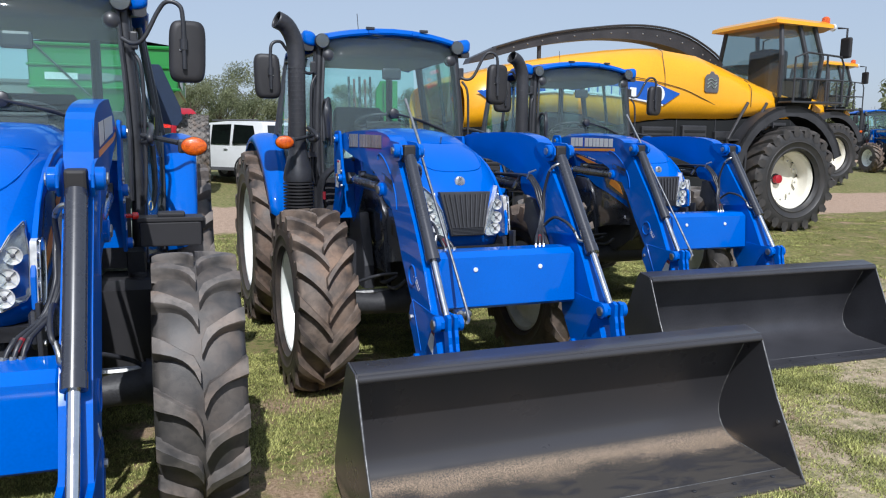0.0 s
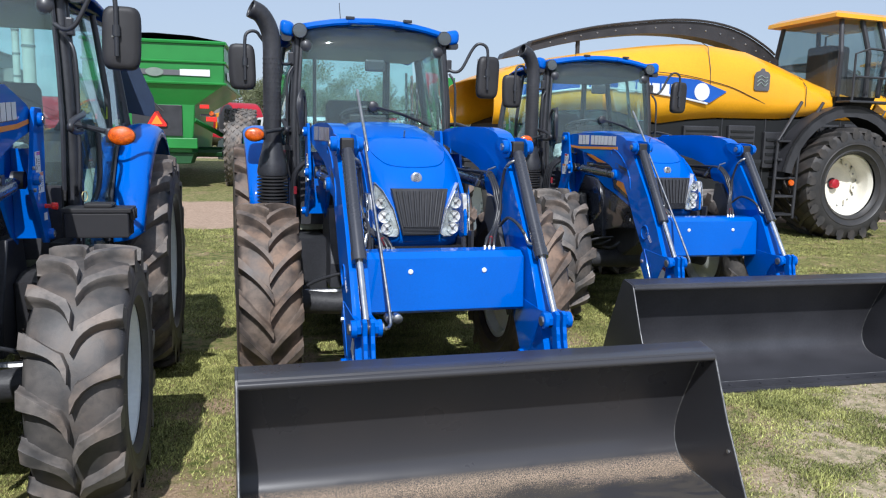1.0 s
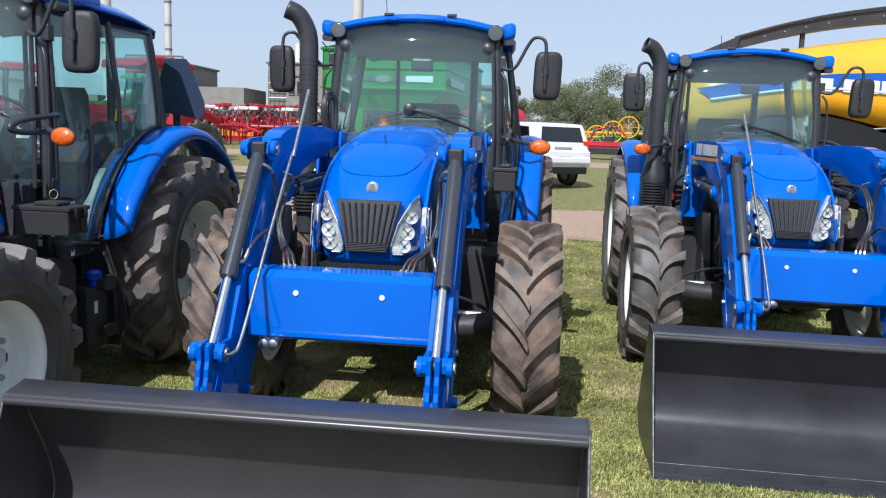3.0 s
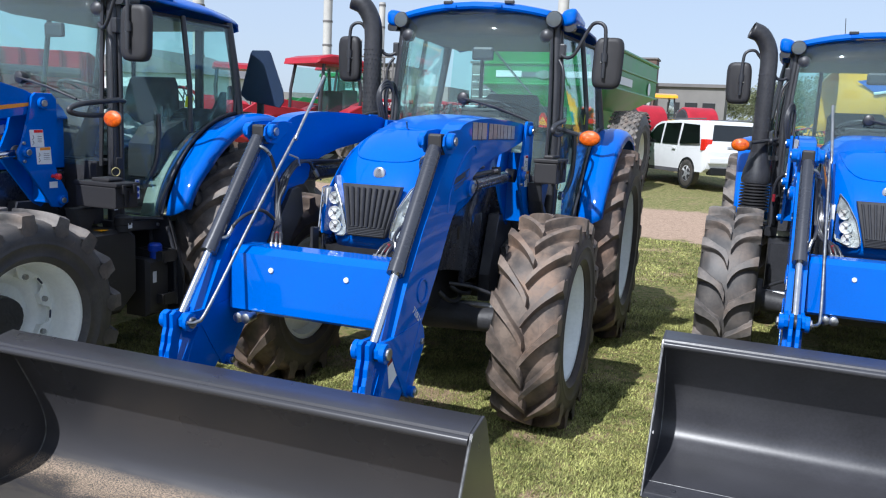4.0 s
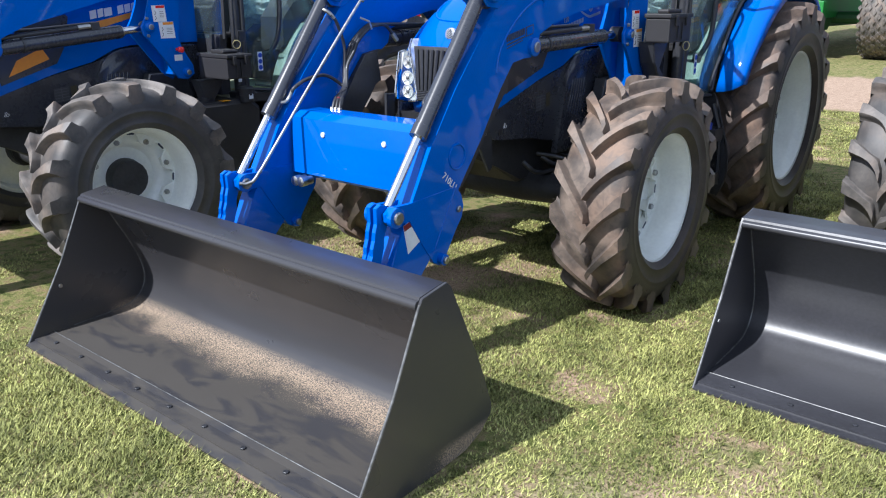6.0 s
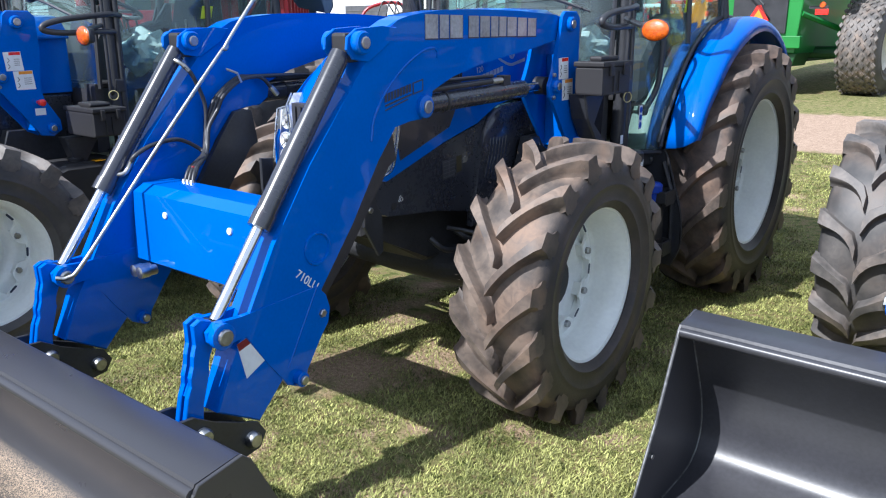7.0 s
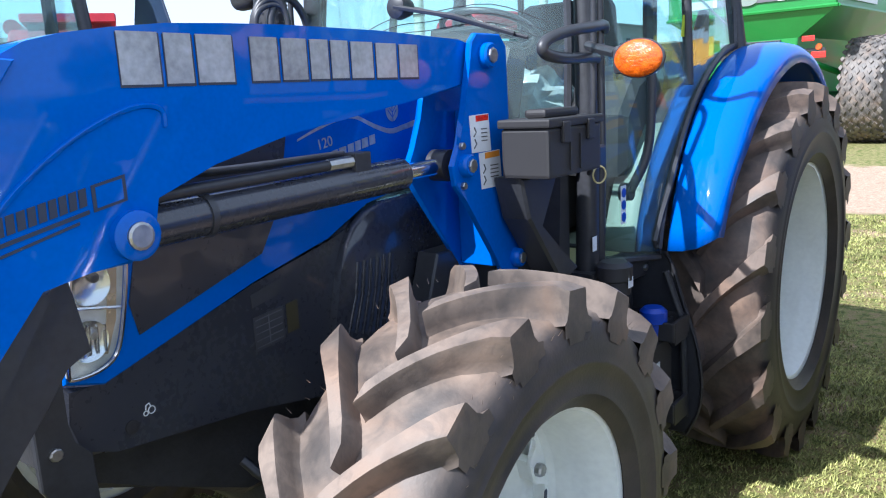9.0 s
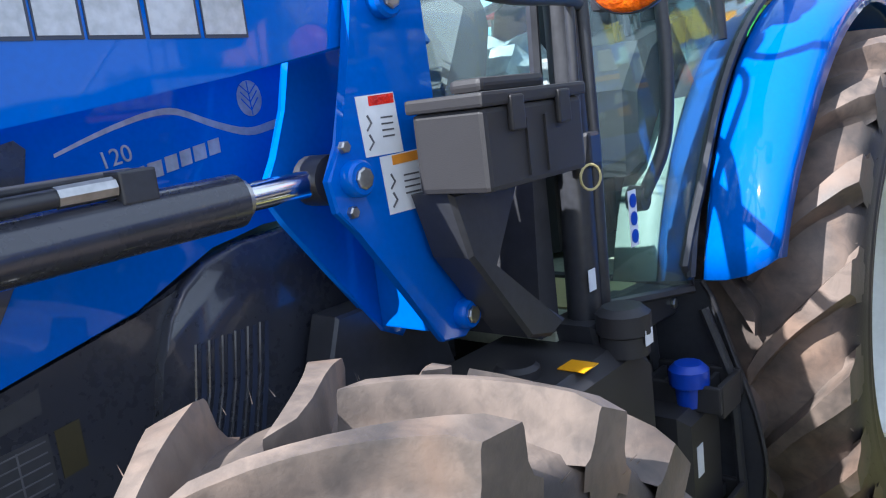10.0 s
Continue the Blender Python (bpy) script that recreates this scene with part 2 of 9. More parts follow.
def bucket_material():
    """Black paint with pale dust lying on the level floor near the back curve."""
    m = bpy.data.materials.new("bucket_black_paint")
    m.use_nodes = True
    nt = m.node_tree
    b = nt.nodes["Principled BSDF"]
    tc = nt.nodes.new("ShaderNodeTexCoord")
    sep = nt.nodes.new("ShaderNodeSeparateXYZ")
    nt.links.new(tc.outputs["Object"], sep.inputs[0])
    n1 = nt.nodes.new("ShaderNodeTexNoise")
    n1.inputs["Scale"].default_value, n1.inputs["Detail"].default_value = 3.2, 8
    n2 = nt.nodes.new("ShaderNodeTexNoise")
    n2.inputs["Scale"].default_value, n2.inputs["Detail"].default_value = 160, 2
    for n in (n1, n2):
        nt.links.new(tc.outputs["Object"], n.inputs["Vector"])
    low = nt.nodes.new("ShaderNodeMapRange")
    low.inputs[1].default_value, low.inputs[2].default_value = 0.12, 0.055
    nt.links.new(sep.outputs[2], low.inputs[0])
    foot = nt.nodes.new("ShaderNodeMapRange")
    foot.inputs[1].default_value, foot.inputs[2].default_value = 0.100, 0.066
    nt.links.new(sep.outputs[2], foot.inputs[0])

    def math_node(kind, a, c, e=None, clamp=False):
        n = nt.nodes.new("ShaderNodeMath")
        n.operation, n.use_clamp = kind, clamp
        for k, v in enumerate((a, c, e)):
            if isinstance(v, float):
                n.inputs[k].default_value = v
            elif v is not None:
                nt.links.new(v, n.inputs[k])
        return n.outputs[0]

    # how thickly the chaff lies: thickest along the back of the floor, thinning towards the cutting edge
    lie = nt.nodes.new("ShaderNodeMapRange")
    lie.interpolation_type = 'SMOOTHSTEP'
    lie.inputs[1].default_value, lie.inputs[2].default_value = -2.24, -1.98
    nt.links.new(math_node('ADD', math_node('MULTIPLY_ADD', n1.outputs[0], 0.34, -0.17), sep.outputs[1]), lie.inputs[0])
    n3 = nt.nodes.new("ShaderNodeTexNoise")
    n3.inputs["Scale"].default_value, n3.inputs["Detail"].default_value = 360, 2
    nt.links.new(tc.outputs["Object"], n3.inputs["Vector"])
    speck = math_node('MULTIPLY_ADD', n3.outputs[0], 0.5, math_node('MULTIPLY', n2.outputs[0], 0.5))
    over = math_node('SUBTRACT', speck, math_node('MULTIPLY_ADD', lie.outputs[0], -0.22, 0.665))
    cover = math_node('MULTIPLY', over, 9.0, clamp=True)
    chaff = math_node('MULTIPLY', math_node('MULTIPLY', cover, foot.outputs[0]), math_node('MULTIPLY_ADD', lie.outputs[0], 0.75, 0.22))
    # grey film of dust on the level floor, wiped away in smears
    smear = nt.nodes.new("ShaderNodeTexNoise")
    smear.inputs["Scale"].default_value, smear.inputs["Detail"].default_value = 5.5, 9
    smear.inputs["Distortion"].default_value = 1.4
    stretch = nt.nodes.new("ShaderNodeMapping")
    stretch.inputs["Scale"].default_value = (0.55, 1.6, 1.0)
    nt.links.new(tc.outputs["Object"], stretch.inputs[0])
    nt.links.new(stretch.outputs[0], smear.inputs["Vector"])
    wipe = nt.nodes.new("ShaderNodeMapRange")
    wipe.inputs[1].default_value, wipe.inputs[2].default_value = 0.38, 0.53
    nt.links.new(smear.outputs[0], wipe.inputs[0])
    film = nt.nodes.new("ShaderNodeMath")
    film.operation = 'MULTIPLY'
    nt.links.new(wipe.outputs[0], film.inputs[0])
    nt.links.new(low.outputs[0], film.inputs[1])
    under = nt.nodes.new("ShaderNodeMix")
    under.data_type = 'RGBA'
    under.inputs[6].default_value = (0.044, 0.043, 0.047, 1)
    under.inputs[7].default_value = (0.060, 0.054, 0.048, 1)
    nt.links.new(film.outputs[0], under.inputs[0])
    mix = nt.nodes.new("ShaderNodeMix")
    mix.data_type = 'RGBA'
    nt.links.new(under.outputs[2], mix.inputs[6])
    mix.inputs[7].default_value = (0.43, 0.325, 0.23, 1)
    nt.links.new(chaff, mix.inputs[0])
    nt.links.new(mix.outputs[2], b.inputs["Base Color"])
    rr = nt.nodes.new("ShaderNodeMapRange")
    b.inputs["Specular IOR Level"].default_value = 0.45
    rr.inputs[3].default_value, rr.inputs[4].default_value = 0.22, 0.36
    nt.links.new(n1.outputs[0], rr.inputs[0])
    dull = math_node('MAXIMUM', math_node('MULTIPLY', film.outputs[0], 0.30), math_node('MULTIPLY', chaff, 0.5))
    nt.links.new(math_node('ADD', rr.outputs[0], dull), b.inputs["Roughness"])
    bp = nt.nodes.new("ShaderNodeBump")
    bp.inputs["Strength"].default_value, bp.inputs["Distance"].default_value = 0.04, 0.004
    nt.links.new(n2.outputs[0], bp.inputs["Height"])
    nt.links.new(bp.outputs[0], b.inputs["Normal"])
    return m


BUCKET = bucket_material()
BUCKET_CLEAN = material("clean_black_bucket_paint", (0.041, 0.041, 0.047), 0.34, vary=0.25, scale=3, fine=60, bump=0.03)


BARE = [(2.9, 6.1, 0.28), (3.5, 5.75, 0.20), (2.2, 6.4, 0.35), (1.7, 7.3, 0.4), (4.3, 5.6, 0.22), (1.35, 4.6, 0.30), (0.9, 5.3, 0.35), (1.4, 6.6, 0.4), (4.0, 7.6, 0.35), (5.6, 5.4, 0.35), (3.9, 4.7, 0.2), (0.95, 6.4, 0.3), (2.1, 6.4, 0.42), (2.45, 6.85, 0.36), (3.22, 6.6, 0.26), (3.2, 7.05, 0.22)]


def ground_material():
    """Mown grass over sandy soil, with two gravel drives that cross the field."""
    m = bpy.data.materials.new("mown_grass_ground")
    m.use_nodes = True
    nt = m.node_tree
    b = nt.nodes["Principled BSDF"]
    tc = nt.nodes.new("ShaderNodeTexCoord")

    def noise_node(scale, detail=6):
        n = nt.nodes.new("ShaderNodeTexNoise")
        n.inputs["Scale"].default_value, n.inputs["Detail"].default_value = scale, detail
        nt.links.new(tc.outputs["Object"], n.inputs["Vector"])
        return n.outputs[0]

    def remap(v, a, c, lo=0.0, hi=1.0):
        r = nt.nodes.new("ShaderNodeMapRange")
        r.inputs[1].default_value, r.inputs[2].default_value = a, c
        r.inputs[3].default_value, r.inputs[4].default_value = lo, hi
        nt.links.new(v, r.inputs[0])
        return r.outputs[0]

    def mixc(f, a, c):
        x = nt.nodes.new("ShaderNodeMix")
        x.data_type = 'RGBA'
        nt.links.new(f, x.inputs[0])
        for k, v in ((6, a), (7, c)):
            if isinstance(v, tuple):
                x.inputs[k].default_value = (*v, 1)
            else:
                nt.links.new(v, x.inputs[k])
        return x.outputs[2]

    def op(kind, a, c):
        x = nt.nodes.new("ShaderNodeMath")
        x.operation = kind
        for k, v in ((0, a), (1, c)):
            if isinstance(v, float):
                x.inputs[k].default_value = v
            else:
                nt.links.new(v, x.inputs[k])
        return x.outputs[0]

    big, mid, fine, grain, tuft = noise_node(0.35), noise_node(2.2, 8), noise_node(45, 6), noise_node(210, 3), noise_node(13, 8)
    grass = mixc(remap(big, 0.3, 0.7), (0.125, 0.148, 0.037), (0.195, 0.195, 0.068))
    grass = mixc(remap(fine, 0.35, 0.7), grass, (0.20, 0.165, 0.075))
    grass = mixc(remap(tuft, 0.52, 0.62, 0.0, 0.75), grass, (0.22, 0.155, 0.085))
    grass = mixc(remap(tuft, 0.48, 0.38, 0.0, 0.8), grass, (0.06, 0.082, 0.018))
    far = mixc(remap(tuft, 0.36, 0.64), (0.115, 0.135, 0.04), (0.27, 0.235, 0.11))
    far = mixc(remap(mid, 0.56, 0.68, 0.0, 0.7), far, (0.25, 0.19, 0.105))
    soil = mixc(remap(fine, 0.3, 0.7), (0.22, 0.145, 0.095), (0.42, 0.30, 0.205))
    base = mixc(remap(mid, 0.57, 0.67), grass, soil)
    wob_at = nt.nodes.new("ShaderNodeVectorMath")
    wob_at.operation = 'MULTIPLY_ADD'
    nz = nt.nodes.new("ShaderNodeTexNoise")
    nz.inputs["Scale"].default_value, nz.inputs["Detail"].default_value = 3.5, 6
    nt.links.new(tc.outputs["Object"], nz.inputs["Vector"])
    nt.links.new(nz.outputs["Color"], wob_at.inputs[0])
    wob_at.inputs[1].default_value = (1.5, 1.5, 0.0)
    nt.links.new(tc.outputs["Object"], wob_at.inputs[2])
    bare = None
    for px, py, pr in BARE:
        ds = nt.nodes.new("ShaderNodeVectorMath")
        ds.operation = 'DISTANCE'
        ds.inputs[1].default_value = (px + 0.75, py + 0.75, 0)
        nt.links.new(wob_at.outputs[0], ds.inputs[0])
        hit = remap(ds.outputs["Value"], pr, pr * 0.3, 0.0, 0.85)
        bare = hit if bare is None else op('MAXIMUM', bare, hit)
    base = mixc(bare, base, soil)
    beyond = nt.nodes.new("ShaderNodeSeparateXYZ")
    nt.links.new(tc.outputs["Object"], beyond.inputs[0])
    base = mixc(remap(beyond.outputs[1], 15.0, 19.0, 0.0, 0.85), base, far)
    gravel = mixc(remap(op('ADD', op('MULTIPLY', fine, 0.7), op('MULTIPLY', tuft, 0.3)), 0.36, 0.64), (0.24, 0.166, 0.118), (0.48, 0.352, 0.26))
    sand = mixc(remap(fine, 0.3, 0.7), (0.33, 0.25, 0.175), (0.62, 0.51, 0.37))
    sand = mixc(remap(grain, 0.44, 0.36, 0.0, 0.75), sand, (0.13, 0.105, 0.08))
    sep = nt.nodes.new("ShaderNodeSeparateXYZ")
    nt.links.new(tc.outputs["Object"], sep.inputs[0])
    wob = op('ADD', sep.outputs[1], remap(mid, 0.0, 1.0, -0.6, 0.6))
    d1 = op('ABSOLUTE', op('SUBTRACT', wob, 17.2), 0.0)
    d2 = op('ABSOLUTE', op('SUBTRACT', wob, 32.6), 0.0)
    d3 = op('ABSOLUTE', op('SUBTRACT', wob, 25.2), 0.0)
    road = op('MAXIMUM', op('MAXIMUM', remap(d1, 2.0, 1.75), remap(d2, 1.6, 1.2)), op('MULTIPLY', remap(d3, 1.2, 0.9), remap(sep.outputs[0], -1.5, -2.5)))
    near = op('ADD', op('MULTIPLY', sep.outputs[0], 0.92), op('MULTIPLY', wob, -1.0))
    verge = op('MULTIPLY', op('MULTIPLY', remap(near, -1.8, -0.9), remap(sep.outputs[1], 9.5, 7.5)), remap(tuft, 0.40, 0.58, 0.45, 1.0))
    speck = nt.nodes.new("ShaderNodeHueSaturation")
    nt.links.new(base, speck.inputs["Color"])
    nt.links.new(remap(grain, 0.32, 0.68, 0.45, 1.5), speck.inputs["Value"])
    base = speck.outputs[0]
    base = mixc(op('MULTIPLY', verge, 0.8), base, sand)
    base = mixc(road, base, gravel)
    nt.links.new(base, b.inputs["Base Color"])
    b.inputs["Roughness"].default_value = 0.9
    b.inputs["Specular IOR Level"].default_value = 0.15
    bp = nt.nodes.new("ShaderNodeBump")
    bp.inputs["Strength"].default_value, bp.inputs["Distance"].default_value = 0.6, 0.02
    nt.links.new(fine, bp.inputs["Height"])
    nt.links.new(bp.outputs[0], b.inputs["Normal"])
    return m


GROUND = ground_material()
BLADE = material("grass_blade", (0.225, 0.28, 0.060), 0.6, vary=0.7, scale=2.6, fine=60, second=(0.47, 0.465, 0.16), island=0.72, spec=0.25)
# leaf green made paler, with the haze of distance put into the colour
LEAF = material("tree_leaf", (0.175, 0.21, 0.11), 0.6, vary=0.3, scale=0.3, second=(0.32, 0.33, 0.19), island=0.4, spec=0.3)


def let_light_through(m, share):
    """Thin leaves: part of the light passes to the far side."""
    nt = m.node_tree
    b = nt.nodes["Principled BSDF"]
    tl = nt.nodes.new("ShaderNodeBsdfTranslucent")
    nt.links.new(b.inputs["Base Color"].links[0].from_socket, tl.inputs[0])
    mix = nt.nodes.new("ShaderNodeMixShader")
    mix.inputs[0].default_value = share
    nt.links.new(b.outputs[0], mix.inputs[1])
    nt.links.new(tl.outputs[0], mix.inputs[2])
    nt.links.new(mix.outputs[0], nt.nodes["Material Output"].inputs[0])


let_light_through(LEAF, 0.45)
BARK = material("tree_bark", (0.10, 0.075, 0.055), 0.9, vary=0.3, bump=0.4)
BRICK = material("grey_brown_wall", (0.235, 0.21, 0.195), 0.85, vary=0.15, scale=0.6)
BRICK_DARK = material("dark_brick_wall", (0.13, 0.085, 0.07), 0.85, vary=0.2, scale=0.6)
GREYBRICK = material("grey_block_wall", (0.20, 0.19, 0.18), 0.85, vary=0.12, scale=0.5)
BRICKRED = material("red_brick", (0.25, 0.09, 0.07), 0.85, vary=0.2)
STACK = material("pale_stack_steel", (0.5, 0.48, 0.45), 0.6, vary=0.15, scale=0.3)
ROOFGREY = material("roof_grey", (0.16, 0.15, 0.15), 0.8, vary=0.2, scale=0.5)

# ---- mesh helpers ----


def part(name, bm, mat, parent=None, label="", smooth=0.0):
    """Links a bmesh as one mesh object under a thing or part. smooth: the degrees up to which edges are rounded in shading."""
    bmesh.ops.recalc_face_normals(bm, faces=bm.faces[:])
    if smooth:
        lim = radians(smooth)
        for f in bm.faces:
            f.smooth = True
        for e in bm.edges:
            e.smooth = not (len(e.link_faces) == 2 and e.calc_face_angle(0) > lim)
    me = bpy.data.meshes.new(name)
    bm.to_mesh(me)
    bm.free()
    for x in (mat if isinstance(mat, (list, tuple)) else [mat]):
        me.materials.append(x)
    ob = new(name, me)
    if parent:
        ob.parent = parent
    if label:
        ob["label"] = label
    return ob


def thing(name, label, category, group="", kind=""):
    e = new(name)
    return tagged(e, label, category, group, kind)


def flip(bm, on=True):
    if on:
        bmesh.ops.scale(bm, vec=(-1, 1, 1), verts=bm.verts[:])
        bmesh.ops.reverse_faces(bm, faces=bm.faces[:])
    return bm


def bevel(bm, r, edges=None, seg=2):
    bmesh.ops.bevel(bm, geom=edges or bm.edges[:], offset=r, segments=seg, affect='EDGES', profile=0.6, clamp_overlap=True)
    return bm


def box(x0, x1, y0, y1, z0, z1, r=0.0, bm=None):
    b = bmesh.new()
    bmesh.ops.create_cube(b, size=1)
    bmesh.ops.scale(b, vec=(x1 - x0, y1 - y0, z1 - z0), verts=b.verts[:])
    bmesh.ops.translate(b, vec=((x0 + x1) / 2, (y0 + y1) / 2, (z0 + z1) / 2), verts=b.verts[:])
    if r:
        bevel(b, r)
    return join(bm, b)


def join(bm, b):
    if bm is None:
        return b
    me = bpy.data.meshes.new("tmp")
    b.to_mesh(me)
    b.free()
    bm.from_mesh(me)
    bpy.data.meshes.remove(me)
    return bm


def prism(profile, x0, x1, r=0.0, bm=None, axis='x'):
    """A polygon in the plane across the axis (y, z for x; x, z for y; x, y for z), with thickness from x0 to x1."""
    b = bmesh.new()

    def at(p, v):
        return {'x': (v, p[0], p[1]), 'y': (p[0], v, p[1]), 'z': (p[0], p[1], v)}[axis]
    lo = [b.verts.new(at(p, x0)) for p in profile]
    hi = [b.verts.new(at(p, x1)) for p in profile]
    n = len(profile)
    caps = [b.faces.new(lo), b.faces.new(hi)]
    rim = []
    for i in range(n):
        b.faces.new((lo[i], lo[(i + 1) % n], hi[(i + 1) % n], hi[i]))
    if r:
        for f in caps:
            rim += list(f.edges)
        bevel(b, r, rim, 1)
    bmesh.ops.triangulate(b, faces=[f for f in b.faces if len(f.verts) > 4])
    return join(bm, b)


def tube(pts, r, n=10, bm=None, closed=True):
    """A round bar along points; r is one radius or one for each point."""
    b = bmesh.new()
    pts = [Vector(p) for p in pts]
    rs = r if isinstance(r, (list, tuple)) else [r] * len(pts)
    rings = []
    side = None
    for i, p in enumerate(pts):
        d = (pts[min(i + 1, len(pts) - 1)] - pts[max(i - 1, 0)]).normalized()
        if side is None:
            side = d.orthogonal().normalized()
        side = (side - d * side.dot(d)).normalized()
        up = d.cross(side)
        rings.append([b.verts.new(p + (side * math.cos(a) + up * math.sin(a)) * rs[i]) for a in (2 * math.pi * k / n for k in range(n))])
    for a, c in zip(rings, rings[1:]):
        for k in range(n):
            b.faces.new((a[k], a[(k + 1) % n], c[(k + 1) % n], c[k]))
    if closed:
        b.faces.new(rings[0])
        b.faces.new(rings[-1])
    return join(bm, b)


def smooth_path(pts, steps=6):
    """Points along a smooth curve through pts."""
    p = [Vector(q) for q in pts]
    p = [2 * p[0] - p[1]] + p + [2 * p[-1] - p[-2]]
    out = []
    for a, b, c, d in zip(p, p[1:], p[2:], p[3:]):
        for k in range(steps):
            t = k / steps
            out.append(0.5 * ((2 * b) + (c - a) * t + (2 * a - 5 * b + 4 * c - d) * t * t + (3 * b - a - 3 * c + d) * t ** 3))
    return out + [p[-2]]


def revolve(profile, n=48, bm=None, at=(0, 0, 0), axis='x', close=False):
    """Turns a profile of (along, radius) about the axis."""
    b = bmesh.new()
    rings = []
    for x, r in profile:
        ring = []
        for k in range(n):
            a = 2 * math.pi * k / n
            c, s = r * math.cos(a), r * math.sin(a)
            v = {'x': (x, c, s), 'y': (c, x, s), 'z': (c, s, x)}[axis]
            ring.append(b.verts.new(Vector(v) + Vector(at)))
        rings.append(ring)
    pairs = list(zip(rings, rings[1:]))
    if close:
        pairs.append((rings[-1], rings[0]))
    else:
        b.faces.new(rings[0])
        b.faces.new(rings[-1])
    for a, c in pairs:
        for k in range(n):
            b.faces.new((a[k], a[(k + 1) % n], c[(k + 1) % n], c[k]))
    return join(bm, b)


def bolt(at, r, h, axis='x', bm=None, n=8):
    """A bolt head: a short cylinder with a rounded edge."""
    return revolve([(0, r), (h * 0.75, r), (h, r * 0.8)], n, bm, at, axis)


def loft(sections, bm=None, caps=True, ring=True):
    b = bmesh.new()
    rows = [[b.verts.new(p) for p in s] for s in sections]
    n = len(rows[0])
    for a, c in zip(rows, rows[1:]):
        for k in range(n if ring else n - 1):
            b.faces.new((a[k], a[(k + 1) % n], c[(k + 1) % n], c[k]))
    if caps and ring:
        b.faces.new(rows[0])
        b.faces.new(rows[-1])
    return join(bm, b)


def rise(y):
    """Height of the field, which climbs gently behind the row."""
    k = min(1, max(0, (y - 11.5) / 26))
    return 1.0 * (k * k * (3 - 2 * k) * 0.45 + k * 0.55) if y > 11.5 else 0.0


# ---- wheels ----


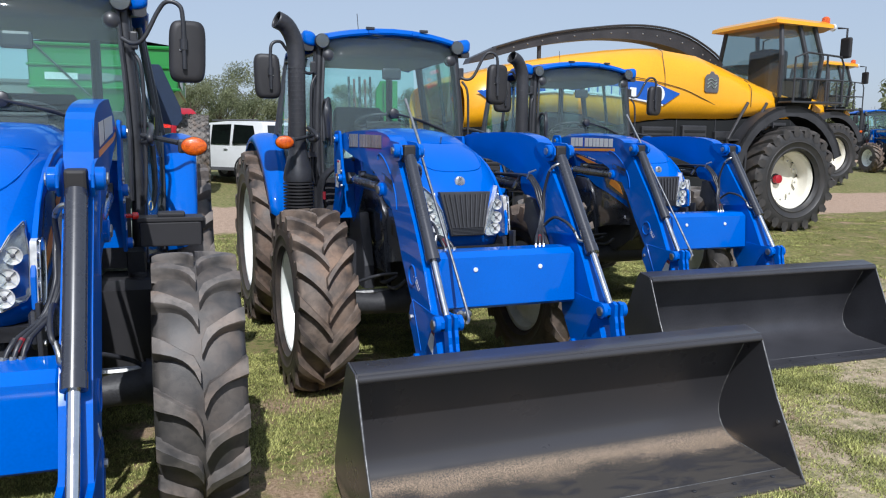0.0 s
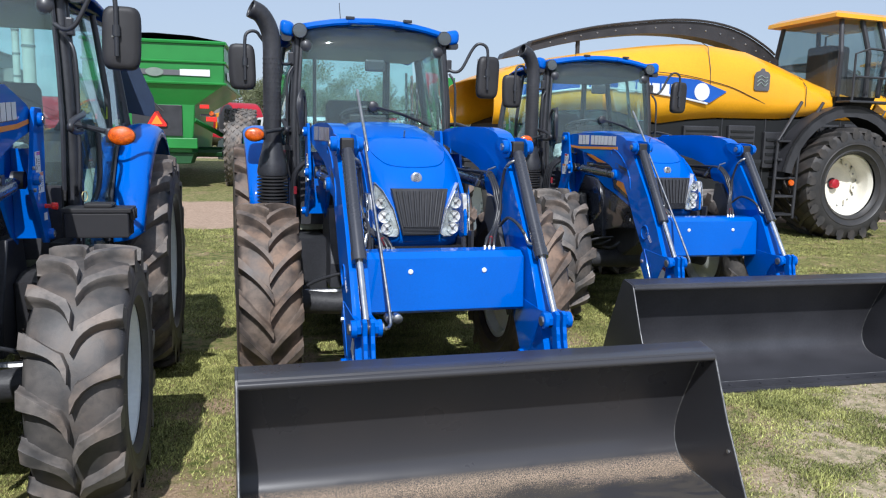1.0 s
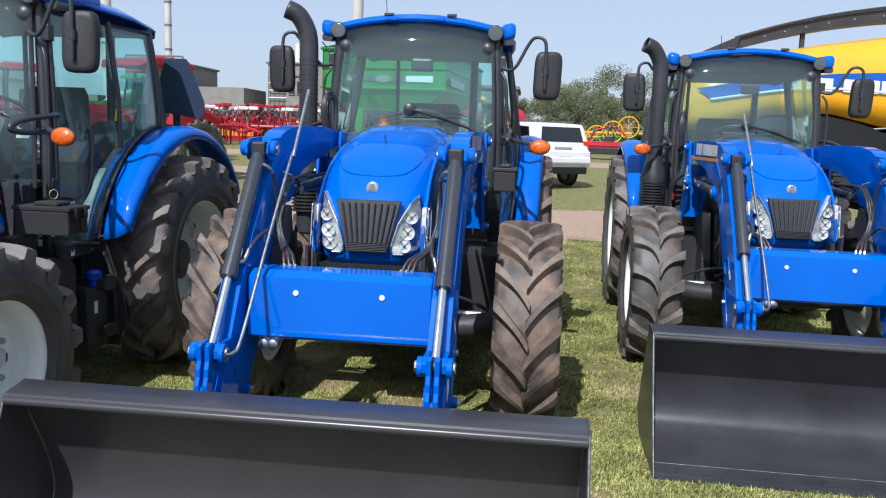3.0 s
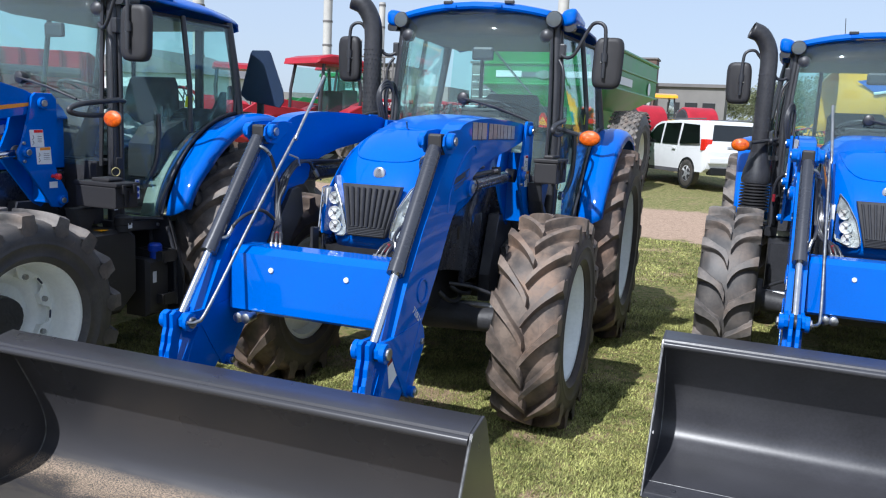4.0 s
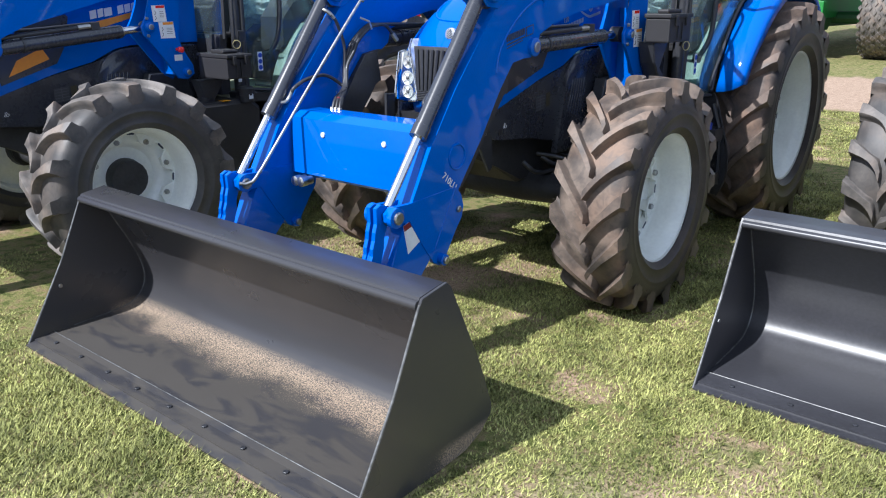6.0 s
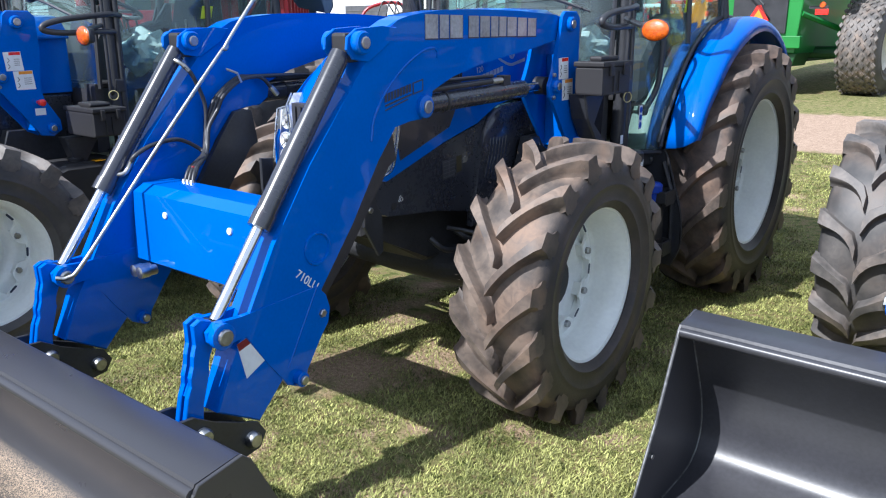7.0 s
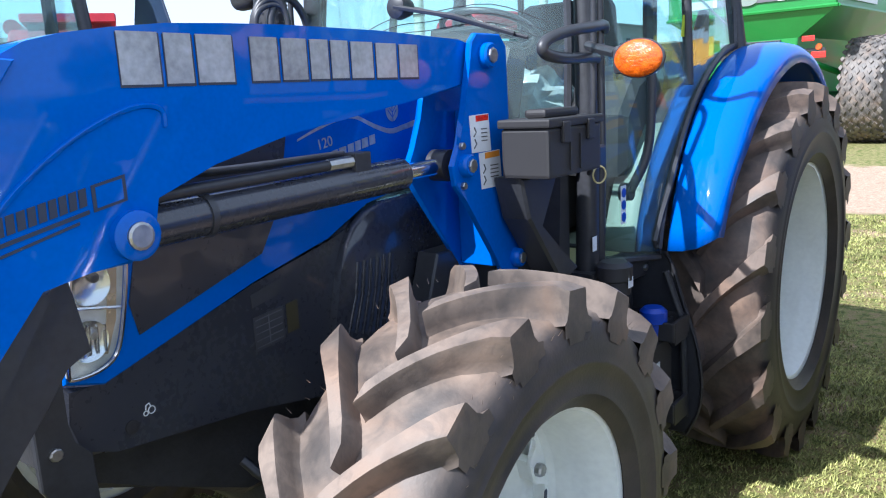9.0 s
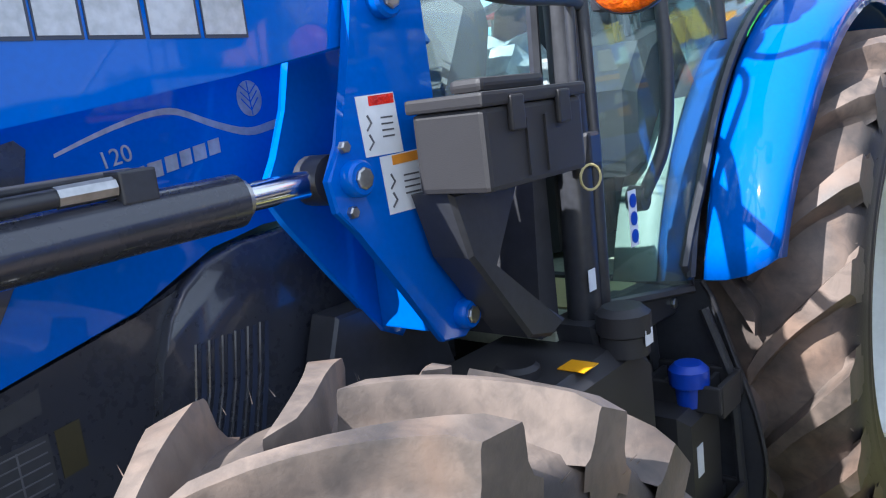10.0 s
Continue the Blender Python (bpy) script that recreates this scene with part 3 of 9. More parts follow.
def tyre_mesh(R, W, rim_r, lugs, h, lw, sweep, curve=0.84):
    """A tractor tyre on the x axis at the origin, its bars pointing the way a wheel that drives towards -y wants them. Tread faces carry the attribute tread."""
    b = bmesh.new()
    tread = b.verts.layers.float.new("tread")
    base = R - h
    side = R - rim_r
    prof = [(-0.40 * W, rim_r), (-0.455 * W, rim_r + 0.10 * side), (-0.475 * W, rim_r + 0.12 * side), (-0.475 * W, rim_r + 0.15 * side), (-0.468 * W, rim_r + 0.17 * side), (-0.492 * W, rim_r + 0.34 * side), (-0.505 * W, rim_r + 0.36 * side), (-0.505 * W, rim_r + 0.385 * side), (-0.498 * W, rim_r + 0.40 * side), (-0.5 * W, rim_r + 0.45 * side), (-0.475 * W, rim_r + 0.66 * side),
            (-0.42 * W, base - 0.035 * R), (-0.30 * W, base - 0.010 * R), (-0.12 * W, base), (0.12 * W, base), (0.30 * W, base - 0.010 * R),
            (0.42 * W, base - 0.035 * R), (0.475 * W, rim_r + 0.66 * side), (0.5 * W, rim_r + 0.45 * side), (0.498 * W, rim_r + 0.40 * side), (0.505 * W, rim_r + 0.385 * side), (0.505 * W, rim_r + 0.36 * side), (0.492 * W, rim_r + 0.34 * side), (0.468 * W, rim_r + 0.17 * side), (0.475 * W, rim_r + 0.15 * side), (0.475 * W, rim_r + 0.12 * side), (0.455 * W, rim_r + 0.10 * side), (0.40 * W, rim_r)]
    n = 64
    rings = []
    for x, r in prof:
        ring = []
        for k in range(n):
            a = 2 * math.pi * k / n
            v = b.verts.new((x, -r * math.sin(a), r * math.cos(a)))
            v[tread] = (1.0 if curve > 0.8 else 0.30) if r > base - 0.05 * R else 0.0
            ring.append(v)
        rings.append(ring)
    for a, c in zip(rings, rings[1:]):
        for k in range(n):
            f = b.faces.new((a[k], a[(k + 1) % n], c[(k + 1) % n], c[k]))
            f.smooth = True
    half = W * 0.5
    steps = 9
    across = ((-2.1, 0.0), (-1.55, 0.10), (-1.22, 0.36), (-1.02, 0.90), (-0.92, 1.0), (0.92, 1.0), (1.02, 0.90), (1.12, 0.40), (1.30, 0.12), (1.6, 0.0))
    for s in (-1, 1):
        if curve < 0.8:
            across = ((-1.55, 0.0), (-1.28, 0.14), (-1.12, 0.5), (-1.0, 0.93), (-0.9, 1.0), (0.9, 1.0), (1.0, 0.93), (1.08, 0.5), (1.2, 0.14), (1.4, 0.0))
        for j in range(lugs):
            p0 = 2 * math.pi * (j + (0.5 if s > 0 else 0)) / lugs
            rows = []
            for i in range(steps):
                u = i / (steps - 1)
                lat = (-0.05 + 1.03 * u) * half if curve > 0.8 else (0.025 + 0.955 * u) * half
                phi = p0 - sweep * (u ** curve)
                w = lw * (1.0 - 0.22 * math.sin(math.pi * min(1, u * 1.3)) + 0.34 * u ** 3)
                if curve < 0.8:
                    w *= 0.94 + 0.40 * max(0, 1 - abs(u - 0.06) / 0.24)
                if i == 0:
                    w *= 0.86
                top = R - 0.018 * R * u ** 3
                crown = base - 0.004 * R - (0.010 * R * min(1, u / 0.6) if u < 0.6 else 0.010 * R + 0.06 * R * ((u - 0.6) / 0.4) ** 1.5)
                if i == steps - 1:
                    crown, top = base - 0.10 * side, R - 0.030 * R
                row = []
                for k, (dd, hh) in enumerate(across):
                    rr = crown - 0.004 * R + (top - crown + 0.004 * R) * hh
                    q = b.verts.new((s * lat, -rr * math.sin(phi + dd * w / 2 / R), rr * math.cos(phi + dd * w / 2 / R)))
                    q[tread] = 1.0 if 2 < k < 7 else 0.75
                    row.append(q)
                rows.append(row)
            for a, c in zip(rows, rows[1:]):
                for k in range(len(across) - 1):
                    b.faces.new((a[k], a[k + 1], c[k + 1], c[k])).smooth = True
            b.faces.new(rows[0])
            # the outer end slopes down the shoulder in one flat cut
            end = []
            for k, v in enumerate(rows[-1]):
                d = Vector((0, v.co.y, v.co.z)).normalized()
                r2 = rim_r + (0.54 if 2 < k < 7 else 0.60) * side
                q = b.verts.new((s * 0.493 * W, d.y * r2, d.z * r2))
                q[tread] = 0.35
                end.append(q)
            for k in range(len(across) - 1):
                b.faces.new((rows[-1][k], rows[-1][k + 1], end[k + 1], end[k]))
    # moulding hairs left on the rubber
    rh = random.Random(lugs * 7 + 3)
    for k in range(260 if lugs else 0):
        a = rh.uniform(0, 6.283)
        s = rh.choice((-1, 1))
        t = rh.choice((0.58, 0.70, 0.80, 0.9))
        c0 = Vector((s * W * (0.49 - 0.10 * max(0, t - 0.62)), 0, 0))
        r0 = rim_r + side * t * 0.93
        d = Vector((s * rh.uniform(0.3, 1.0), -math.sin(a + rh.uniform(-0.4, 0.4)), math.cos(a))).normalized()
        o = Vector((c0.x, -r0 * math.sin(a), r0 * math.cos(a)))
        t1 = d.orthogonal().normalized() * 0.0008
        t2 = d.cross(t1).normalized() * 0.0008
        tip = b.verts.new(o + d * rh.uniform(0.010, 0.022))
        ft = [b.verts.new(o + x) for x in (t1, t2 - t1 * 0.5, -t2 - t1 * 0.5)]
        for x in (tip, *ft):
            x[tread] = 1.3
        for m in range(3):
            b.faces.new((ft[m], ft[(m + 1) % 3], tip))
    return b


def rim_mesh(r, w, disc_x, bolts):
    """A steel rim, open towards +x: rolled lip, deep well, a flange with bolted lobes and a dished centre disc."""
    o = w / 2
    f = disc_x + 0.10
    prof = [(-o, r * 0.97), (-o, r * 1.02), (-o + 0.015, r * 0.96), (-o + 0.06, r * 0.93), (-o * 0.3, r * 0.88), (o * 0.2, r * 0.90), (o - 0.07, r * 0.95),
            (o - 0.018, r * 0.965), (o - 0.008, r * 1.02), (o, r * 1.03), (o + 0.005, r * 1.015), (o - 0.002, r * 0.975), (o - 0.030, r * 0.950), (o - 0.045, r * 0.925), (o - 0.09, r * 0.905), (f + 0.03, r * 0.895), (f + 0.010, r * 0.87), (f - 0.02, r * 0.855),
            (-o * 0.6, r * 0.85), (-o, r * 0.92)]
    b = revolve(prof, 56, close=True)
    b = revolve([(f - 0.008, r * 0.87), (f + 0.004, r * 0.87), (f + 0.004, r * 0.825), (f - 0.008, r * 0.825)], 56, b, close=True)
    d = disc_x
    disc = [(d + 0.050, r * 0.86), (d + 0.062, r * 0.86), (d + 0.062, r * 0.74), (d + 0.056, r * 0.68), (d + 0.030, r * 0.61), (d + 0.016, r * 0.57), (d + 0.014, r * 0.40), (d + 0.01, r * 0.05), (d - 0.01, r * 0.05), (d - 0.004, r * 0.42), (d + 0.004, r * 0.56), (d + 0.040, r * 0.68)]
    b = revolve(disc, 48, b, close=True)
    return b


MESHES = {}


def wheel(parent, at, side, kind, spin=0.0, rim_mat=None, rubber=None):
    """A wheel as a part: its rim carries tyre, hub and nuts. side: +1 faces +x, -1 faces -x."""
    R, W, rr, lugs, h, lw, sweep, rw, dx, nb, hub = kind
    rim_mat = rim_mat or RIM
    rubber = rubber or RUBBER
    key = (kind, side, rim_mat.name, rubber.name)
    if key not in MESHES:
        made = []
        b = flip(rim_mesh(rr, rw, dx, nb), side < 0)
        o = part("wheel", b, rim_mat, None, "painted steel wheel rim", 35)
        made.append(o)
        b = tyre_mesh(R, W, rr, lugs, h, lw, sweep)
        part("tyre", flip(b, side < 0), rubber, o, "dusty lugged rubber tyre", 42)
        e = dx + (0.12 if hub > 0.14 else 0.0)
        b = revolve([(dx - 0.1, hub * 0.95), (e + 0.018, hub * 1.05), (e + 0.026, hub * 1.02), (e + 0.028, hub * 0.82), (e + 0.040, hub * 0.74), (e + 0.044, hub * 0.62), (e + 0.045, hub * 0.2)], 28)
        part("hub", flip(b, side < 0), BLACK, o, "black axle hub", 35)
        for k in range(nb):
            a = 2 * math.pi * (k + 0.25) / nb
            part("wheel_nut", flip(bolt((dx + 0.104, -math.sin(a) * rr * 0.735, math.cos(a) * rr * 0.735), 0.018, 0.024), side < 0), STEEL, o)
            f, q = dx + 0.10, rr / 0.335
            lobe = prism([(-0.088 * q, rr * 0.835), (-0.055 * q, rr * 0.775), (-0.040 * q, rr * 0.70), (-0.024 * q, rr * 0.672), (0.024 * q, rr * 0.672), (0.040 * q, rr * 0.70), (0.055 * q, rr * 0.775), (0.088 * q, rr * 0.835)], f - 0.008, f + 0.008, 0.003)
            stay = prism([(-0.030 * q, rr * 0.755), (-0.030 * q, rr * 0.69), (0.030 * q, rr * 0.69), (0.030 * q, rr * 0.755)], dx + 0.052, f - 0.008)
            bmesh.ops.rotate(stay, verts=stay.verts[:], cent=(0, 0, 0), matrix=Matrix.Rotation(a, 3, 'X'))
            part("flange_stay", flip(stay, side < 0), rim_mat, o)
            bmesh.ops.rotate(lobe, verts=lobe.verts[:], cent=(0, 0, 0), matrix=Matrix.Rotation(a, 3, 'X'))
            part("flange_lobe", flip(lobe, side < 0), rim_mat, o)
            a = 2 * math.pi * (k + 0.75) / nb
            sl = prism([(-0.026, rr * 0.825), (-0.020, rr * 0.815), (0.020, rr * 0.815), (0.026, rr * 0.825), (0.026, rr * 0.842), (0.020, rr * 0.850), (-0.020, rr * 0.850), (-0.026, rr * 0.842)], dx + 0.103, dx + 0.1055)
            bmesh.ops.rotate(sl, verts=sl.verts[:], cent=(0, 0, 0), matrix=Matrix.Rotation(a, 3, 'X'))
            part("flange_slot", flip(sl, side < 0), SHADOWGREY, o)
        MESHES[key] = o
        src = o
    else:
        src = copy_thing(MESHES[key], Matrix())
    src.parent = parent
    src.matrix_basis = Matrix.Translation(at) @ Matrix.Rotation(spin, 4, 'X')
    return src


FRONT = (0.652, 0.40, 0.358, 17, 0.056, 0.056, 0.38, 0.30, -0.14, 8, 0.125)
REAR = (0.838, 0.47, 0.485, 18, 0.052, 0.066, 0.34, 0.36, -0.14, 8, 0.15)

DARKMUSTARD = material("faded_yellow_label", (0.045, 0.037, 0.014), 0.6, vary=0.2)
DIMLABEL = material("dim_grey_label", (0.040, 0.041, 0.046), 0.5, vary=0.2)
WORN = material("worn_bare_edge", (0.15, 0.15, 0.15), 0.4, metal=0.5, vary=0.6, scale=14, fine=50)
LIMELABEL = material("lime_sticker", (0.45, 0.55, 0.03), 0.5, vary=0.2, scale=20)
SLATE = material("dark_blue_plate", (0.01, 0.025, 0.06), 0.5, vary=0.2)

# ---- the loader tractor; its own frame: ground under the front axle, -y ahead, +x its left-hand side ----
ARM_X = (0.465, 0.565)
ARM_TOP = [(0.56, 1.79), (0.43, 1.815), (0.10, 1.828), (-0.20, 1.830), (-0.35, 1.827), (-0.48, 1.822), (-0.59, 1.811), (-0.68, 1.798), (-0.74, 1.783), (-0.80, 1.758), (-0.85, 1.715), (-0.92, 1.64), (-1.22, 1.29), (-1.40, 1.04), (-1.60, 0.69), (-1.68, 0.52)]
ARM_LOW = [(-1.51, 0.42), (-1.38, 0.56), (-1.19, 0.83), (-1.02, 1.04), (-0.87, 1.26), (-0.77, 1.385), (-0.68, 1.40), (-0.60, 1.395), (-0.545, 1.43), (-0.54, 1.51), (-0.40, 1.555), (-0.20, 1.60), (0.21, 1.655), (0.50, 1.70), (0.58, 1.74)]
PIN_TOP, PIN_LOW, PIN_LIFT, PIN_MAST, PIN_PIVOT = (-0.972, 1.702), (-1.65, 0.79), (-0.595, 1.446), (0.40, 1.472), (0.52, 1.77)
BUCKET_W = 1.15


def loader_arm(tr, s, stripe):
    x0, x1 = ARM_X
    m = s < 0
    body = ARM_TOP + ARM_LOW
    arm = part("loader_arm", flip(prism(body, x0, x1, 0.006), m), BLUE, tr, "glossy blue curved loader arm")
    # pressed outline of the elbow gusset and the round boss
    rib = smooth_path([(x1, -0.905, 1.34), (x1, -0.894, 1.409), (x1, -0.857, 1.475), (x1, -0.786, 1.55), (x1, -0.698, 1.615), (x1, -0.607, 1.66), (x1, -0.545, 1.675), (x1, -0.508, 1.665), (x1, -0.504, 1.635)], 5)
    part("weld_seam", flip(tube(rib, 0.006, 6), m), BLUE, arm, smooth=60)
    ring = [(x1, -1.205 + 0.058 * math.cos(a), 0.985 + 0.058 * math.sin(a)) for a in (2 * math.pi * k / 24 for k in range(25))]
    part("boss_ring", flip(tube(ring, 0.007, 6), m), BLUE, arm, smooth=60)
    guard = [(-1.19, 0.83), (-1.02, 1.04), (-0.87, 1.26), (-0.77, 1.38), (-0.735, 1.36), (-0.83, 1.22), (-0.98, 1.0), (-1.15, 0.79)]
    part("hose_guard", flip(prism(guard, x0 + 0.005, x0 + 0.06), m), BLACK, arm, "black hose guard behind the arm")
    gusset = [(-1.19, 0.83), (-1.02, 1.04), (-0.87, 1.26), (-0.775, 1.378), (-0.72, 1.388), (-0.675, 1.380), (-0.647, 1.224), (-0.676, 1.218), (-0.700, 1.205), (-0.715, 1.180), (-0.738, 1.143), (-0.80, 1.075), (-0.95, 0.88), (-1.12, 0.70)]
    part("guard_gusset", flip(prism(gusset, x0 - 0.030, x0 - 0.004, 0.003), m), BLACK, arm, "black folded guard plate")
    part("gusset_pin", flip(revolve([(-0.02, 0.012), (0.02, 0.012)], 12, None, (x0 - 0.005, -0.728, 1.365)), m), GLOSSBLACK, arm, smooth=40)
    # ear plates and bosses for the tipping cylinder
    ear = [(-1.032, 1.678), (-1.026, 1.722), (-0.978, 1.752), (-0.84, 1.760), (-0.76, 1.755), (-0.80, 1.70), (-0.92, 1.632), (-0.998, 1.643)]
    for xa in (x0 - 0.012, x1 + 0.0):
        part("ear_plate", flip(prism(ear, xa, xa + 0.012, 0.003), m), BLUE, arm)
    for xa, h in ((x0 - 0.012, -0.03), (x1 + 0.012, 0.035)):
        part("pin_boss", flip(revolve([(0, 0.042), (h * 0.8, 0.042), (h, 0.036)], 20, None, (xa, *PIN_TOP)), m), BLUE, arm, smooth=40)
        part("pin_head", flip(bolt((xa + h, *PIN_TOP), 0.022, 0.008 * (1 if h > 0 else -1), n=12), m), STEEL, arm)
    part("pin_boss", flip(revolve([(0, 0.046), (0.018, 0.046), (0.024, 0.038)], 20, None, (x1, *PIN_LIFT)), m), BLUE, arm, smooth=40)
    part("pin_head", flip(bolt((x1 + 0.022, *PIN_LIFT), 0.026, 0.01, n=14), m), STEEL, arm)
    # knee plates
    knee = [(-1.22, 0.845), (-1.175, 0.80), (-1.158, 0.745), (-1.17, 0.69), (-1.21, 0.645), (-1.285, 0.54), (-1.295, 0.50), (-1.33, 0.485), (-1.38, 0.51), (-1.46, 0.62), (-1.545, 0.755), (-1.60, 0.745), (-1.655, 0.748), (-1.692, 0.775), (-1.695, 0.81), (-1.66, 0.835), (-1.56, 0.825), (-1.50, 0.83)]
    for xa in (x0 - 0.004, x1 - 0.018):
        part("knee_plate", flip(prism(knee, xa, xa + 0.022, 0.002), m), BLUE, arm)
    part("weld_seam", flip(tube([(x1 + 0.004, -1.222, 0.842), (x1 + 0.004, -1.375, 0.575)], 0.0035, 6), m), BLUE, arm, smooth=60)
    for p, r in (((-1.33, 0.52), 0.028), (PIN_LOW, 0.045)):
        for xa, h in ((x0 - 0.004, -0.022), (x1 + 0.004, 0.026)):
            part("pin_boss", flip(revolve([(0, r), (h, r), (h * 1.1, r * 0.85)], 18, None, (xa, *p)), m), BLUE, arm, smooth=40)
            part("pin_head", flip(bolt((xa + h * 1.1, *p), r * 0.62, 0.012 * (1 if h > 0 else -1), n=12), m), STEEL, arm)
    part("knee_bolt", flip(bolt((x1 + 0.004, -1.20, 0.735), 0.016, 0.012, n=6), m), STEEL, arm)
    # tipping link down to the bucket
    link = [(-1.728, 0.838), (-1.70, 0.852), (-1.66, 0.838), (-1.642, 0.80), (-1.655, 0.765), (-1.680, 0.72), (-1.688, 0.69), (-1.682, 0.665), (-1.695, 0.64), (-1.72, 0.56), (-1.725, 0.45), (-1.79, 0.45), (-1.79, 0.52), (-1.772, 0.60), (-1.752, 0.635), (-1.755, 0.665), (-1.738, 0.70), (-1.738, 0.735), (-1.722, 0.77)]
    for xa in (x0 + 0.020, x1 - 0.042):
        part("tipping_link", flip(prism(link, xa, xa + 0.022, 0.003), m), BLUE, arm)
    part("link_spacer", flip(prism([(-1.738, 0.655), (-1.700, 0.655), (-1.712, 0.60), (-1.765, 0.60)], x0 + 0.03, x1 - 0.03), m), BLUE, arm)
    # tipping cylinder
    a, c = Vector((0.515, *PIN_TOP)), Vector((0.515, *PIN_LOW))
    d = (c - a).normalized()
    cyl = part("tipping_cylinder", flip(tube([a + d * 0.05, a + d * 0.74], 0.038, 20), m), GLOSSBLACK, arm, "black hydraulic cylinder", 40)
    part("cylinder_eye", flip(box(0.478, 0.552, PIN_TOP[0] - 0.04, PIN_TOP[0] + 0.035, PIN_TOP[1] - 0.07, PIN_TOP[1] + 0.035, 0.012), m), PLASTIC, cyl)
    part("gland", flip(tube([a + d * 0.70, a + d * 0.755], 0.0415, 20), m), GLOSSBLACK, cyl, smooth=40)
    part("piston_rod", flip(tube([a + d * 0.75, c - d * 0.04], 0.021, 16), m), CHROME, cyl, "bright chrome piston rod", 40)
    part("rod_eye", flip(revolve([(-0.05, 0.04), (0.05, 0.04)], 18, None, (0.515, *PIN_LOW)), m), BLACK, cyl, smooth=40)
    # lift cylinder
    a, c = Vector((0.515, PIN_LIFT[0] + 0.01, PIN_LIFT[1])), Vector((0.515, *PIN_MAST))
    d = (c - a).normalized()
    lift = part("lift_cylinder", flip(tube([a + d * 0.04, a + d * 0.80], 0.043, 20), m), GLOSSBLACK, tr, "black hydraulic lift cylinder", 40)
    part("gland", flip(tube([a + d * 0.795, a + d * 0.815], 0.032, 20), m), STEEL, lift, smooth=40)
    part("piston_rod", flip(tube([a + d * 0.81, c - d * 0.03], 0.024, 16), m), CHROME, lift, "bright chrome piston rod", 40)
    part("rod_eye", flip(revolve([(-0.03, 0.045), (0.03, 0.045)], 18, None, (0.515, *PIN_MAST)), m), BLACK, lift, smooth=40)
    part("cylinder_band", flip(tube([a + d * 0.17, a + d * 0.185], 0.047, 16), m), BLACK, lift, smooth=40)
    up = Vector((0.015, 0, 0.058))
    part("hydraulic_hose", flip(tube(smooth_path([a + d * -0.02 + up * 0.9, a + d * 0.12 + up, a + d * 0.30 + up, a + d * 0.52 + up]), 0.013, 8), m), BLACK, lift, smooth=60)
    part("hose_fitting", flip(tube([a + d * 0.52 + up, a + d * 0.60 + up], 0.015, 8), m), STEEL, lift)
    pb = a + d * 0.63
    part("port_block", flip(box(0.50, 0.545, pb.y - 0.028, pb.y + 0.028, pb.z + 0.03, pb.z + 0.078, 0.004), m), BLACK, lift)
    # plain silver blocks where the arm carries its maker's lettering
    xs = x1 + 0.0005
    word = [(1.25, 1), (0.9, 1), (1.3, 1), (0.42, 0), (1.1, 1), (1.1, 1), (0.85, 1), (0.85, 1), (1.15, 1), (1.15, 1), (1.1, 1)]
    total = sum(w for w, _ in word)
    y = -0.585 if s > 0 else 0.25
    for i, (w, on) in enumerate(word):
        wy = 0.84 * w / total * s
        if on:
            a0, c0 = y + wy * 0.05, y + wy * 0.90
            z0 = 1.715 - 0.006 * abs(c0)
            hh = 0.093 - 0.012 * i / 10
            z0 += 0.012 * i / 10 * 0.2
            lo, hi = sorted((a0, c0))
            part("letter_block", flip(prism([(lo, z0), (hi, z0), (hi, z0 + hh), (lo, z0 + hh)], xs, xs + 0.0022), m), SILVER, arm, "plain silver letter block on the arm")
            part("letter_edge", flip(prism([(lo - 0.002, z0 - 0.005), (hi + 0.004, z0 - 0.005), (hi + 0.004, z0 + hh - 0.002), (lo - 0.002, z0 + hh - 0.002)], xs - 0.0001, xs + 0.0012), m), SHADOWGREY, arm)
        y += wy
    if stripe:
        st = [(-0.62, 1.690), (0.30, 1.700), (0.46, 1.712), (0.46, 1.700), (0.30, 1.686), (-0.62, 1.676)]
        part("stripe", flip(prism(st, xs, xs + 0.002), m), ORANGE, arm, "thin orange decal stripe")
    # dealer's sticker as dark bars
    for z, h, y0, y1 in ((1.462, 0.007, -0.825, -0.67), (1.446, 0.005, -0.825, -0.69)):
        part("sticker_bar", flip(prism([(y0, z), (y1, z + 0.034), (y1, z + h + 0.034), (y0, z + h)], xs, xs + 0.0015), m), SHADOWGREY, arm)
    for k in range(9):
        y0 = -0.827 + 0.0176 * k
        z = 1.478 + 0.21 * (y0 + 0.827)
        part("sticker_block", flip(prism([(y0, z), (y0 + 0.0135, z + 0.003), (y0 + 0.0145, z + 0.034), (y0 + 0.001, z + 0.031)], xs, xs + 0.0015), m), SHADOWGREY, arm)
    sq = [(-0.662, 1.497), (-0.597, 1.510), (-0.597, 1.557), (-0.662, 1.544)]
    part("sticker_box", flip(prism(sq, xs, xs + 0.0012), m), SHADOWGREY, arm)
    part("sticker_box", flip(prism([(-0.655, 1.504), (-0.604, 1.514), (-0.604, 1.550), (-0.655, 1.540)], xs + 0.0012, xs + 0.002), m), BLUE, arm)
    part("warning_label", flip(prism([(-1.585, 0.735), (-1.545, 0.745), (-1.475, 0.64), (-1.555, 0.60)], x1 + 0.0005, x1 + 0.002), m), PAPER, arm, "white warning label")
    part("label_header", flip(prism([(-1.585, 0.735), (-1.545, 0.745), (-1.53, 0.722), (-1.578, 0.708)], x1 + 0.002, x1 + 0.0028), m), DARKRED, arm)
